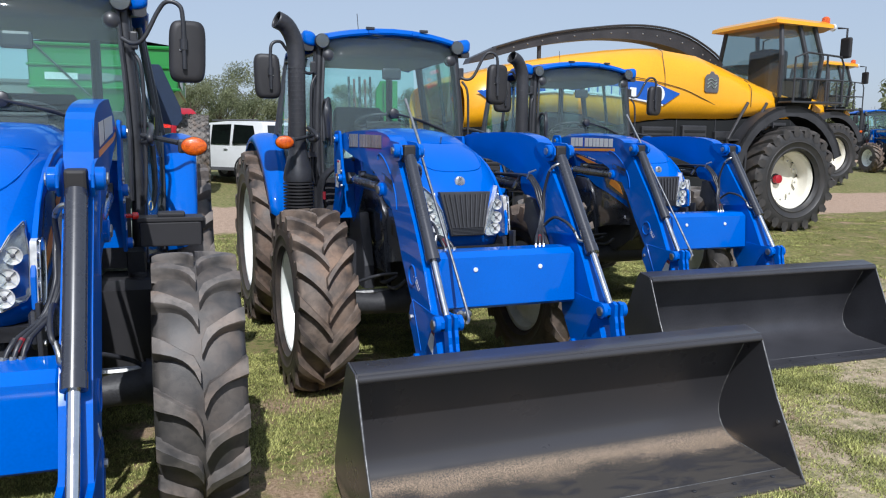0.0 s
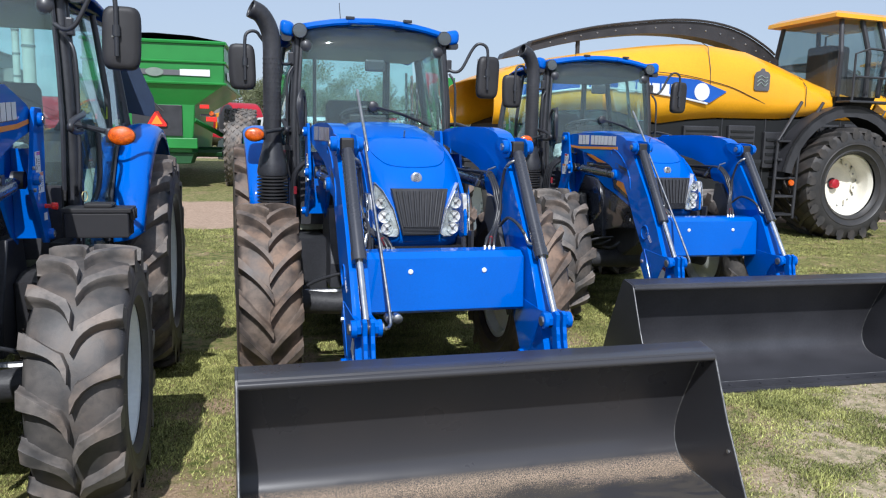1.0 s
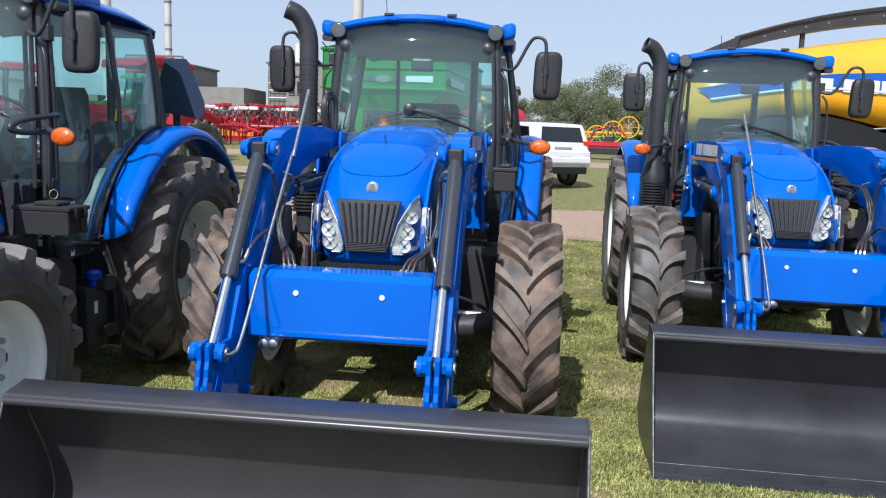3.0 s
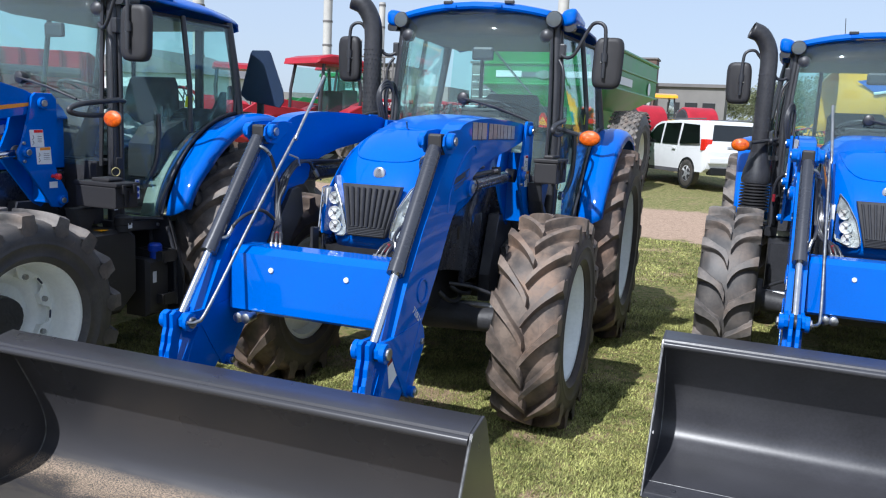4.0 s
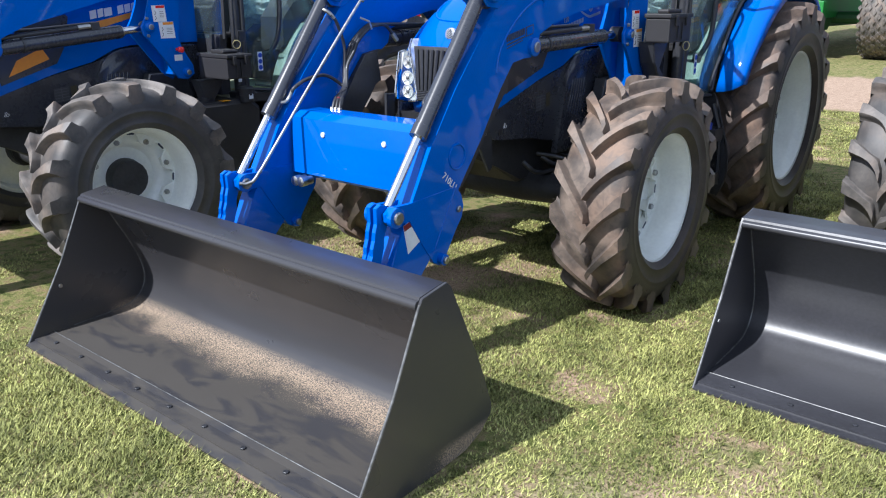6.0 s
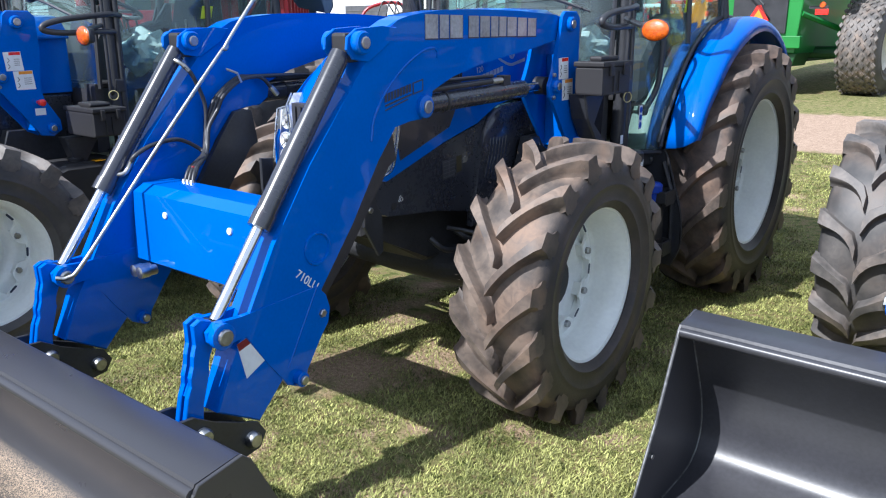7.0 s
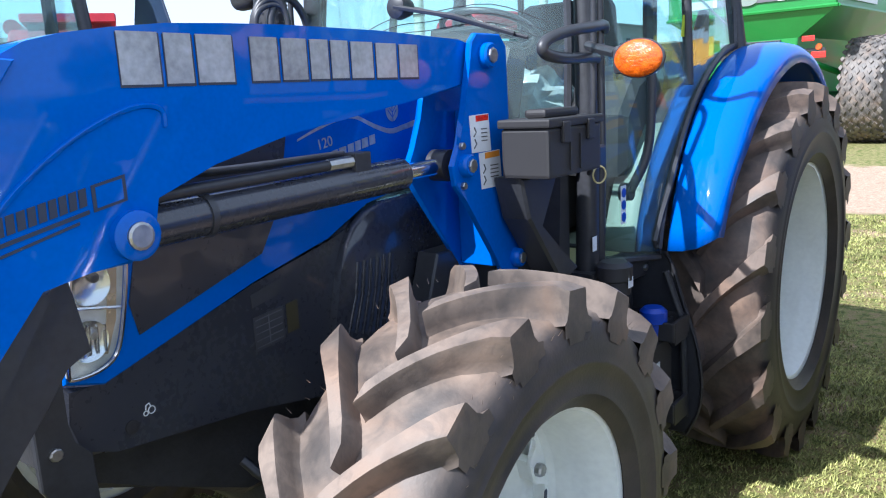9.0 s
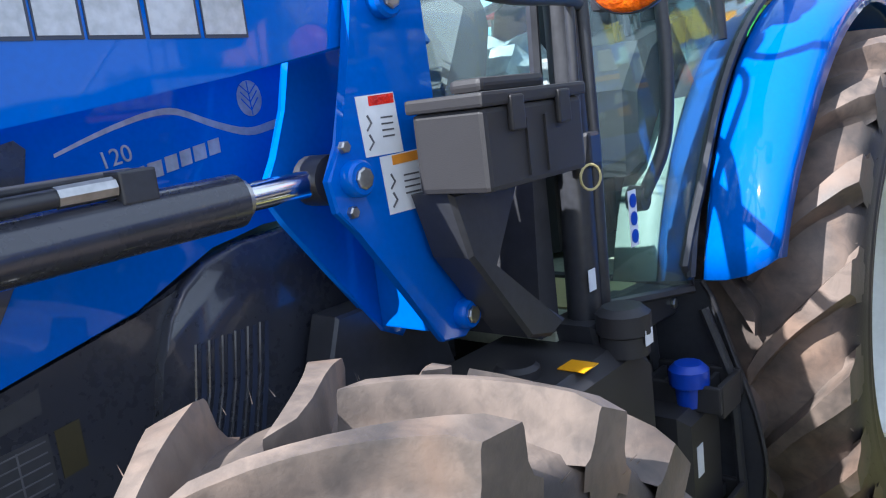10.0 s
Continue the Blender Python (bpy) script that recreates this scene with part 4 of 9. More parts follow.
    part("model_number", flip(text_mesh("710LU", 0.046, (x1 + 0.001, -1.318, 0.905), -40 if s > 0 else 40, s), m), WHITE, arm, "white model number 710LU")
    return arm


def text_mesh(body, size, at, tilt, s):
    """Lettering as a thin mesh that reads on the +x face (s = 1), or after flipping on the -x face."""
    cu = bpy.data.curves.new("txt", 'FONT')
    cu.body, cu.size, cu.extrude = body, size, 0.0008
    cu.align_x = 'LEFT'
    ob = new("txt", cu)
    me = bpy.data.meshes.new_from_object(ob.evaluated_get(bpy.context.evaluated_depsgraph_get()))
    bpy.data.objects.remove(ob)
    b = bmesh.new()
    b.from_mesh(me)
    bpy.data.meshes.remove(me)
    xs = [v.co.x for v in b.verts]
    if s < 0:
        for v in b.verts:
            v.co.x = max(xs) - v.co.x
    t = radians(tilt)
    for v in b.verts:
        u, w, e = v.co
        v.co = Vector((at[0] + e, at[1] + u * math.cos(t) - w * math.sin(t), at[2] + u * math.sin(t) + w * math.cos(t)))
    return b


def loader_frame(tr, s):
    m = s < 0
    mast = [(0.455, 1.81), (0.48, 1.832), (0.60, 1.832), (0.632, 1.80), (0.632, 1.60), (0.602, 1.40), (0.62, 1.33), (0.70, 1.21), (0.705, 1.15), (0.65, 1.115), (0.58, 1.125), (0.50, 1.24), (0.40, 1.375), (0.355, 1.42), (0.345, 1.475), (0.385, 1.53), (0.41, 1.62), (0.43, 1.69)]
    o = part("mast_plate", flip(prism(mast, 0.572, 0.592, 0.004), m), BLUE, tr, "blue loader mast plate")
    inner = [(0.43, 1.72), (0.40, 1.60), (0.36, 1.52), (0.32, 1.46), (0.36, 1.40), (0.56, 1.14), (0.62, 1.11), (0.70, 1.18), (0.62, 1.35), (0.62, 1.80), (0.45, 1.80)]
    part("mast_plate", flip(prism(inner, 0.425, 0.445, 0.004), m), BLUE, tr)
    part("mast_bridge", flip(box(0.445, 0.572, 0.56, 0.625, 1.15, 1.62, 0.004), m), BLUE, o)
    for p, r in ((PIN_PIVOT, 0.036), (PIN_MAST, 0.032), ((0.645, 1.165), 0.03)):
        part("pin_boss", flip(revolve([(0, r), (0.02, r), (0.026, r * 0.85)], 18, None, (0.592, *p)), m), BLUE, o, smooth=40)
        part("pin_head", flip(bolt((0.616, *p), r * 0.6, 0.008, n=8), m), STEEL, o)
    for dz in (-0.055, 0.055):
        part("bolt", flip(bolt((0.592, 0.385, 1.472 + dz), 0.011, 0.012, n=6), m), STEEL, o)
    for ya, yb, z0, z1, top in ((0.428, 0.523, 1.503, 1.607, REDLENS), (0.468, 0.575, 1.396, 1.500, ORANGE)):
        lab = part("warning_label", flip(prism([(ya + 0.008, z0), (yb + 0.008, z0), (yb, z1 + 0.003), (ya, z1)], 0.5925, 0.5935), m), PAPER, o, "white warning label on the mast")
        part("label_header", flip(prism([(ya + 0.03, z1 - 0.018), (yb - 0.002, z1 - 0.016), (yb - 0.002, z1 + 0.001), (ya + 0.03, z1 - 0.001)], 0.5937, 0.5942), m), top, lab)
        for dz in (0.012, 0.045):
            part("pictogram", flip(tube([(0.594, ya + 0.018, z0 + dz), (0.594, ya + 0.03, z0 + dz + 0.012), (0.594, ya + 0.022, z0 + dz + 0.026)], 0.0022, 5), m), GREY, lab)
        for k in range(4):
            part("text_bar", flip(prism([(ya + 0.055, z0 + 0.03 + 0.011 * k), (yb - 0.01, z0 + 0.03 + 0.011 * k), (yb - 0.01, z0 + 0.033 + 0.011 * k), (ya + 0.055, z0 + 0.033 + 0.011 * k)], 0.5937, 0.5942), m), GREY, lab)
    sub = [(0.45, 1.20), (0.72, 1.20), (0.80, 0.95), (0.62, 0.62), (0.30, 0.62), (0.30, 0.80)]
    part("mounting_bracket", flip(prism(sub, 0.36, 0.44, 0.006), m), BLACK, tr, "black loader mounting bracket")


def loader_hoses(tr):
    """Steel pipe with hoses on the loader's right-hand arm, hose loops at the cross beam and the long level rod."""
    rod = smooth_path([(-0.425, -1.70, 0.80), (-0.40, -1.66, 0.80), (-0.385, -1.59, 0.86), (-0.385, -1.22, 1.27), (-0.385, -0.86, 1.655), (-0.375, -0.838, 1.668), (-0.375, -0.826, 1.70), (-0.385, -0.53, 2.03)], 5)
    part("level_rod", tube(rod, 0.009, 8), STEEL, tr, "bright bent level indicator rod", 60)
    for s in (-1, 1):
        m = s < 0
        for k in range(3):
            o = 0.011 * (k - 1)
            end = [(0.43 + o, -0.407, 1.532), (0.43 + o, -0.265, 1.528), (0.42, 0.10, 1.53)] if k else [(0.425, -0.601, 1.522), (0.42, -0.56, 1.478)]
            pts = [(0.30 + 2.6 * o, -1.145, 1.10), (0.325 + 2 * o, -1.10, 1.165), (0.39 + o, -0.985, 1.215), (0.43 + o, -0.935, 1.32), (0.43 + o, -0.893 - o, 1.394), (0.43 + o, -0.851 - o, 1.458), (0.43 + o, -0.748, 1.526 + 0.5 * o), (0.43 + o, -0.66, 1.536)] + end
            part("hydraulic_hose", flip(tube(smooth_path(pts, 5), 0.0095, 8), m), BLACK, tr, smooth=60)
            part("hose_fitting", flip(tube([(0.298 + 2.6 * o, -1.15, 1.085), (0.305 + 2.5 * o, -1.137, 1.125)], 0.013, 8), m), STEEL, tr)
            part("hose_sleeve", flip(tube([(0.312 + 2.3 * o, -1.122, 1.137), (0.33 + 2 * o, -1.09, 1.172)], 0.0112, 8), m), DARKRED if k == 1 else BLACK, tr)
        part("hose_end", flip(tube([(0.42, -0.565, 1.485), (0.415, -0.53, 1.445)], 0.014, 8), m), STEEL, tr, "zinc hose end")
        part("hose_tie", flip(tube([(0.365, -0.998, 1.214), (0.415, -0.972, 1.216)], 0.006, 6), m), BLACK, tr)
        part("hose_clamp", flip(tube([(0.452, -0.79, 1.575), (0.412, -0.76, 1.556), (0.41, -0.742, 1.513)], 0.006, 6), m), STEEL, tr)
        # the hose that climbs to the top of the bucket cylinder
        pts = [(0.33, -1.10, 1.15), (0.39, -0.985, 1.22), (0.43, -0.945, 1.30), (0.44, -0.928, 1.407), (0.44, -0.943, 1.473), (0.44, -0.985, 1.562), (0.45, -1.012, 1.594)]
        part("hydraulic_hose", flip(tube(smooth_path(pts, 5), 0.0095, 8), m), BLACK, tr, smooth=60)
        pipe = smooth_path([(0.443, -0.995, 1.575), (0.455, -1.015, 1.602), (0.475, -1.03, 1.618), (0.515, -1.04, 1.626)], 4)
        part("steel_pipe", flip(tube(pipe, 0.011, 8), m), STEEL, tr, smooth=60)
        # the hose that loops over to the foot of the cylinder
        pts = [(0.32, -1.11, 1.14), (0.38, -1.0, 1.21), (0.42, -0.985, 1.228), (0.43, -1.048, 1.27), (0.43, -1.115, 1.287), (0.435, -1.224, 1.271), (0.445, -1.295, 1.235), (0.46, -1.305, 1.205)]
        part("hydraulic_hose", flip(tube(smooth_path(pts, 5), 0.0095, 8), m), BLACK, tr, smooth=60)
        pipe = smooth_path([(0.455, -1.30, 1.222), (0.468, -1.318, 1.18), (0.475, -1.345, 1.162), (0.515, -1.39, 1.164)], 4)
        part("steel_pipe", flip(tube(pipe, 0.011, 8), m), STEEL, tr, smooth=60)


def cross_beam(tr):
    prof = [(-1.265, 1.118), (-1.315, 1.088), (-1.335, 0.80), (-1.312, 0.782), (-1.26, 0.776), (-1.08, 0.84), (-1.08, 1.09), (-1.13, 1.118)]
    o = part("cross_beam", prism(prof, -0.455, 0.455, 0.006), BLUE, tr, "glossy blue loader cross beam")
    for x in (-0.213, 0.213):
        part("plug", bolt((x, -1.319, 1.016), 0.014, -0.009, 'y', n=14), PAPER, o)
    for x in (-0.30, -0.345):
        part("hose_coupler", revolve([(0, 0.022), (-0.03, 0.022), (-0.035, 0.026), (-0.075, 0.026), (-0.08, 0.016)], 14, None, (x, -1.34, 0.775), 'y'), STEEL, o, smooth=40)


def bucket(tr):
    """Front bucket: curved shell with thickness, end plates, folded top edge, cutting edge and rear lugs."""
    W = BUCKET_W
    inner = [(-2.50, 0.028), (-2.20, 0.040), (-2.02, 0.052), (-1.94, 0.075), (-1.89, 0.12), (-1.865, 0.19), (-1.875, 0.28), (-1.92, 0.40), (-2.02, 0.60), (-2.075, 0.705)]
    outer = [(-2.06, 0.71), (-2.00, 0.60), (-1.90, 0.40), (-1.855, 0.28), (-1.845, 0.19), (-1.87, 0.11), (-1.93, 0.055), (-2.02, 0.034), (-2.20, 0.022), (-2.50, 0.010)]
    inner = [tuple(p) for p in [(q.y, q.z) for q in smooth_path([(0, *p) for p in inner], 3)]]
    outer = [tuple(p) for p in [(q.y, q.z) for q in smooth_path([(0, *p) for p in outer], 3)]]
    b = bmesh.new()
    n = len(inner)
    cols = []
    for x in (-W, W):
        cols.append(([b.verts.new((x, *p)) for p in inner], [b.verts.new((x, *p)) for p in reversed(outer)]))
    for i in range(n - 1):
        b.faces.new((cols[0][0][i], cols[0][0][i + 1], cols[1][0][i + 1], cols[1][0][i]))
        b.faces.new((cols[0][1][i], cols[0][1][i + 1], cols[1][1][i + 1], cols[1][1][i]))
    for i in (0, n - 1):
        b.faces.new((cols[0][0][i], cols[0][1][i], cols[1][1][i], cols[1][0][i]))
    bk = part("bucket", b, BUCKET, tr, "black steel loader bucket with dusty floor", 40)
    plate = [(-2.53, 0.004), (-2.30, 0.40), (-2.165, 0.695), (-2.15, 0.72), (-2.02, 0.742), (-1.995, 0.72), (-1.82, 0.36), (-1.735, 0.15), (-1.74, 0.105), (-1.80, 0.05), (-1.90, 0.012), (-2.1, 0.002)]
    for s in (-1, 1):
        lo, hi = sorted((s * W, s * (W + 0.012)))
        e = part("end_plate", prism(plate, lo, hi, 0.002), BUCKET, bk, "black bucket end plate")
        lo, hi = sorted((s * (W - 0.006), s * (W + 0.018)))
        for p, q in (((-2.53, 0.004), (-2.30, 0.40)), ((-2.30, 0.40), (-2.16, 0.70))):
            part("edge_weld", tube([(s * (W + 0.006), *p), (s * (W + 0.006), *q)], 0.0055, 8), WORN, e, "bare worn edge", smooth=60)
        part("corner_weld", tube([(s * (W - 0.001), *p) for p in inner[2:-2]], 0.0035, 6), WORN, e)
        part("plate_bolt", bolt((s * (W - 0.001), -2.33, 0.27), 0.012, -0.006 * s, n=6), STEEL, e)
    top = [(-2.168, 0.690), (-2.152, 0.722), (-2.025, 0.742), (-2.0, 0.722), (-2.02, 0.70), (-2.145, 0.683)]
    b = prism(top, -W, W)
    part("top_edge", b, BUCKET, bk, "folded black top edge", 50)
    part("front_roll", tube([(-W, -2.160, 0.695), (W, -2.160, 0.695)], 0.018, 10), BUCKET, bk, smooth=60)
    edge = [(-2.545, 0.004), (-2.545, 0.012), (-2.40, 0.036), (-2.395, 0.026)]
    part("cutting_edge", prism(edge, -W, W), BUCKET, bk, "worn bolt-on cutting edge")
    part("edge_line", tube([(-W, -2.398, 0.036), (W, -2.398, 0.036)], 0.0028, 6), WORN, bk, "worn bright line behind the cutting edge")
    for k in range(9):
        part("edge_bolt", bolt((-W + 0.14 + k * 2 * (W - 0.14) / 8, -2.455, 0.030), 0.012, 0.007, 'z', n=8), BLACK, bk)
    for s in (-1, 1):
        for dx in (-0.065, 0.052):
            x = s * 0.515 + dx
            ear = [(-1.95, 0.56), (-1.78, 0.55), (-1.70, 0.50), (-1.53, 0.43), (-1.50, 0.38), (-1.53, 0.33), (-1.62, 0.32), (-1.76, 0.22), (-1.835, 0.20), (-1.84, 0.28), (-1.89, 0.42)]
            part("bucket_ear", prism(ear, x, x + 0.014, 0.002), BLACK, bk, "black bucket hook plate")
        for p in ((-1.755, 0.475), (-1.565, 0.38)):
            part("ear_pin", revolve([(-0.085, 0.03), (0.085, 0.03), (0.095, 0.022)], 14, None, (s * 0.515, *p)), STEEL, bk, smooth=40)
    return bk


def hood(tr):
    """Bonnet shell, side panels, grille and lamps."""
    centre = [(0.92, 1.865), (0.60, 1.86), (0.30, 1.838), (0.05, 1.80), (-0.15, 1.745), (-0.30, 1.685), (-0.42, 1.61), (-0.52, 1.515), (-0.58, 1.43), (-0.625, 1.33), (-0.65, 1.22), (-0.655, 1.12), (-0.645, 1.06)]
    width = [0.36, 0.355, 0.345, 0.335, 0.33, 0.328, 0.325, 0.32, 0.315, 0.308, 0.302, 0.296, 0.288]
    nose = [0, 0, 0.02, 0.06, 0.12, 0.2, 0.32, 0.5, 0.66, 0.8, 0.9, 0.97, 1.0]
    rows = []
    us = [-1, -0.97, -0.9, -0.78, -0.6, -0.35, 0, 0.35, 0.6, 0.78, 0.9, 0.97, 1]
    for (y, z), w, k in zip(centre, width, nose):
        row = []
        for u in us:
            d = 0.10 * abs(u) ** 5 + 0.022 * u * u
            crease = 0.010 * max(0, 1 - abs(abs(u) - 0.66) / 0.12) * (1 - k)
            row.append((w * u, y + d * 1.1 * k, z - d * (1 - k) * 1.15 + crease))
        rows.append(row)
    shell = part("bonnet", loft(rows, ring=False), BLUE, tr, "glossy blue rounded bonnet", 45)
    sol = shell.modifiers.new("thick", 'SOLIDIFY')
    sol.thickness = 0.012
    line = []
    for x, z in ((-0.27, 1.72), (-0.20, 1.738), (0, 1.744), (0.20, 1.738), (0.27, 1.72), (0.255, 1.66), (0.215, 1.60), (0.15, 1.565), (0, 1.555), (-0.15, 1.565), (-0.215, 1.60), (-0.255, 1.66), (-0.27, 1.72)):
        u = abs(x) / 0.326
        best = None
        for ((ya, za), ka), ((yb, zb), kb) in zip(zip(centre, nose), zip(centre[1:], nose[1:])):
            d = 0.10 * u ** 5 + 0.022 * u * u
            z0, z1 = za - d * (1 - ka) * 1.15, zb - d * (1 - kb) * 1.15
            if z1 <= z <= z0:
                f = (z0 - z) / (z0 - z1)
                best = (x, ya + d * 1.1 * ka + (yb + d * 1.1 * kb - ya - d * 1.1 * ka) * f - 0.002, z)
        line.append(best)
    part("pressed_edge", tube(smooth_path(line, 4), 0.0045, 6), BLUE, shell, smooth=60)
    part("washer_nozzle", tube([(0.0, -0.17, 1.75), (0.0, -0.185, 1.79)], 0.006, 6), STEEL, shell)
    bd = part("badge", revolve([(0.01, 0.036), (-0.010, 0.036), (-0.014, 0.030), (-0.015, 0.01)], 24, None, (0, -0.540, 1.488), 'y'), SILVER, shell, "round silver bonnet badge", 40)
    for k in range(5):
        part("badge_vein", tube([(0, -0.556, 1.460 + 0.011 * k), (0.022 - 0.003 * k, -0.556, 1.472 + 0.012 * k)], 0.0018, 5), SHADOWGREY, bd)
        part("badge_vein", tube([(0, -0.556, 1.460 + 0.011 * k), (-0.022 + 0.003 * k, -0.556, 1.472 + 0.012 * k)], 0.0018, 5), SHADOWGREY, bd)
    # grille, recessed black slats in a frame
    g = prism([(-0.185, 1.425), (0.185, 1.425), (0.115, 1.135), (-0.115, 1.135)], -0.70, -0.655, 0.004, axis='y')
    for v in g.verts:
        v.co.y += 0.30 * (v.co.z - 1.135) * (v.co.z - 1.135) + 0.10 * (v.co.z - 1.135)
    gr = part("grille", g, BLACK_SATIN, tr, "black slatted bonnet grille")
    for k in range(9):
        x = -0.15 + 0.0375 * k
        zt, zb = 1.41, 1.19
        part("slat", tube([(x, -0.708 + 0.10 * 0.275 + 0.3 * 0.275 ** 2, zt), (x * 0.72, -0.705 + 0.007, zb)], 0.008, 6), BLACK, gr)
    for k in range(6):
        z = 1.145 + 0.009 * k
        part("slat", tube([(-0.112 - 0.001 * k, -0.703 + 0.1 * (z - 1.135), z), (0.112 + 0.001 * k, -0.703 + 0.1 * (z - 1.135), z)], 0.0035, 6), BLACK, gr)
    for s in (-1, 1):
        m = s < 0
        quad = [(0.277, 1.459), (0.237, 1.413), (0.174, 1.30), (0.138, 1.175), (0.136, 1.14), (0.150, 1.127), (0.200, 1.127), (0.272, 1.150), (0.285, 1.17), (0.288, 1.322)]
        lamp = prism(quad, -0.665, -0.60, 0.004, axis='y')
        for v in lamp.verts:
            z = v.co.z
            v.co.y += 0.08 * max(0, z - 1.2) ** 1 + 0.45 * max(0, abs(v.co.x) - 0.2) + 10 * max(0, abs(v.co.x) - 0.2) ** 2
        lp = part("headlight", flip(lamp, m), HEADCHROME, tr, "clear headlight with chrome reflectors")
        cover = prism(quad, -0.675, -0.672, axis='y')
        for v in cover.verts:
            v.co.y += 0.08 * max(0, v.co.z - 1.2) + 0.45 * max(0, abs(v.co.x) - 0.2) + 10 * max(0, abs(v.co.x) - 0.2) ** 2
        part("lens", flip(cover, m), LENS, lp)
        for x, z, r in ((0.244, 1.335, 0.036), (0.228, 1.25, 0.040), (0.213, 1.178, 0.038)):
            yy = -0.674 + 0.08 * max(0, z - 1.2) + 0.45 * max(0, x - 0.2) + 10 * max(0, x - 0.2) ** 2
            part("lamp_bowl", flip(revolve([(0, r), (-0.006, r), (-0.004, r * 0.86), (0.004, r * 0.6), (0.010, r * 0.2)], 20, None, (x, yy + 0.002, z), 'y'), m), HEADCHROME, lp, "bright faceted lamp bowl")
            part("bulb", flip(revolve([(0.006, 0.009), (-0.006, 0.009), (-0.009, 0.004)], 10, None, (x, yy, z), 'y'), m), GREY, lp)
            for k in range(4):
                a = 0.8 + 1.57 * k
                part("reflector_rib", flip(tube([(x + 0.012 * math.cos(a), yy - 0.001, z + 0.012 * math.sin(a)), (x + r * 0.9 * math.cos(a), yy - 0.005, z + r * 0.9 * math.sin(a))], 0.0022, 5), m), CHROME, lp)
        # side of the headlight seen along the bonnet
        sideq = [(q.y, q.z) for q in smooth_path([(0, *p) for p in ((-0.600, 1.385), (-0.55, 1.392), (-0.500, 1.382), (-0.488, 1.36), (-0.490, 1.33), (-0.503, 1.26), (-0.518, 1.20), (-0.533, 1.165), (-0.555, 1.146), (-0.59, 1.136), (-0.632, 1.136), (-0.640, 1.15), (-0.630, 1.22), (-0.612, 1.33))], 3)]
        part("side_lens", flip(prism(sideq, 0.300, 0.3245), m), HEADCHROME, lp, "bright headlight side lens")
        for by, bz, br, turned_in in ((-0.570, 1.322, 0.045, 0), (-0.588, 1.205, 0.044, 1)):
            part("side_bowl", flip(revolve([(0.3245, br * 1.05), (0.334, br), (0.3325, br * 0.93), (0.328, br * 0.6), (0.3258, br * 0.2)], 24, None, (0, by, bz)), m), CHROME, lp, "bright round reflector bowl", 40)
            part("bulb", flip(revolve([(0.326, 0.011), (0.334, 0.011), (0.338, 0.006)], 12, None, (0, by + 0.012, bz + 0.012)), m), BLACK if not turned_in else STEEL, lp)
            for k in range(5 if turned_in else 0):
                part("reflector_rib", flip(tube([(0.3335, by - 0.034 + 0.017 * k, bz - 0.03), (0.3335, by - 0.030 + 0.017 * k, bz + 0.028)], 0.003, 5), m), CHROME, lp)
        part("gilt_strip", flip(prism([(-0.520, 1.36), (-0.503, 1.35), (-0.520, 1.235), (-0.548, 1.165), (-0.560, 1.170), (-0.540, 1.24)], 0.3245, 0.3275), m), BRASS, lp, "warm reflecting lamp strip")
        part("lens_divider", flip(tube([(0.330, -0.628, 1.283), (0.330, -0.497, 1.258)], 0.004, 6), m), CHROME, lp)
        part("side_cover", flip(prism(sideq, 0.3375, 0.3395), m), LENS, lp, "clear lamp cover")
        part("cover_edge", flip(tube([(0.337, y, z) for y, z in sideq + sideq[:1]], 0.0045, 6), m), CHROME, lp)
        part("lens_edge", flip(tube([(x, -0.6765 + 0.08 * max(0, z - 1.2) + 0.45 * max(0, x - 0.2) + 10 * max(0, x - 0.2) ** 2, z) for x, z in quad + quad[:1]], 0.004, 6), m), CHROME, lp)
        side = [(-0.645, 1.125), (-0.56, 1.10), (-0.15, 1.232), (0.12, 1.295), (0.20, 1.335), (0.28, 1.375), (0.40, 1.392), (0.92, 1.392), (0.92, 1.775), (0.30, 1.745), (0.05, 1.71), (-0.15, 1.655), (-0.30, 1.595), (-0.42, 1.52), (-0.52, 1.425), (-0.585, 1.36), (-0.64, 1.25)]
        pnl = part("bonnet_side", flip(prism(side, 0.30, 0.322, 0.004), m), BLUE, tr, "blue bonnet side panel")
        win = [(-0.47, 1.185), (-0.115, 1.30), (-0.06, 1.39), (-0.03, 1.48), (-0.005, 1.585), (-0.02, 1.60), (-0.15, 1.57), (-0.31, 1.535), (-0.46, 1.36), (-0.485, 1.26)]
        part("side_grille", flip(prism(win, 0.322, 0.326, 0.001), m), GLOSSBLACK, pnl, "black mesh side grille")
        low = [(-0.645, 1.118), (-0.56, 1.094), (-0.15, 1.226), (0.12, 1.288), (0.25, 1.34), (0.25, 0.835), (0.08, 0.853), (-0.19, 0.905), (-0.55, 0.942), (-0.61, 0.955), (-0.64, 0.985), (-0.655, 1.04)]
        lo = part("lower_panel", flip(prism(low, 0.285, 0.318, 0.01), m), GLOSSBLACK, tr, "black perforated engine side panel")
        part("catch", flip(revolve([(0.318, 0.016), (0.322, 0.016), (0.323, 0.008)], 14, None, (0, -0.512, 0.985)), m), PLASTIC, lo)
        for py, pz, pr in ((-0.476, 1.003, 0.0055), (-0.461, 1.007, 0.0085)):
            part("pictogram", flip(tube([(0.319, py + pr * math.cos(a), pz + pr * math.sin(a)) for a in (2 * math.pi * k / 14 for k in range(15))], 0.0014, 5), m), PAPER, lo, "small white tractor pictogram")
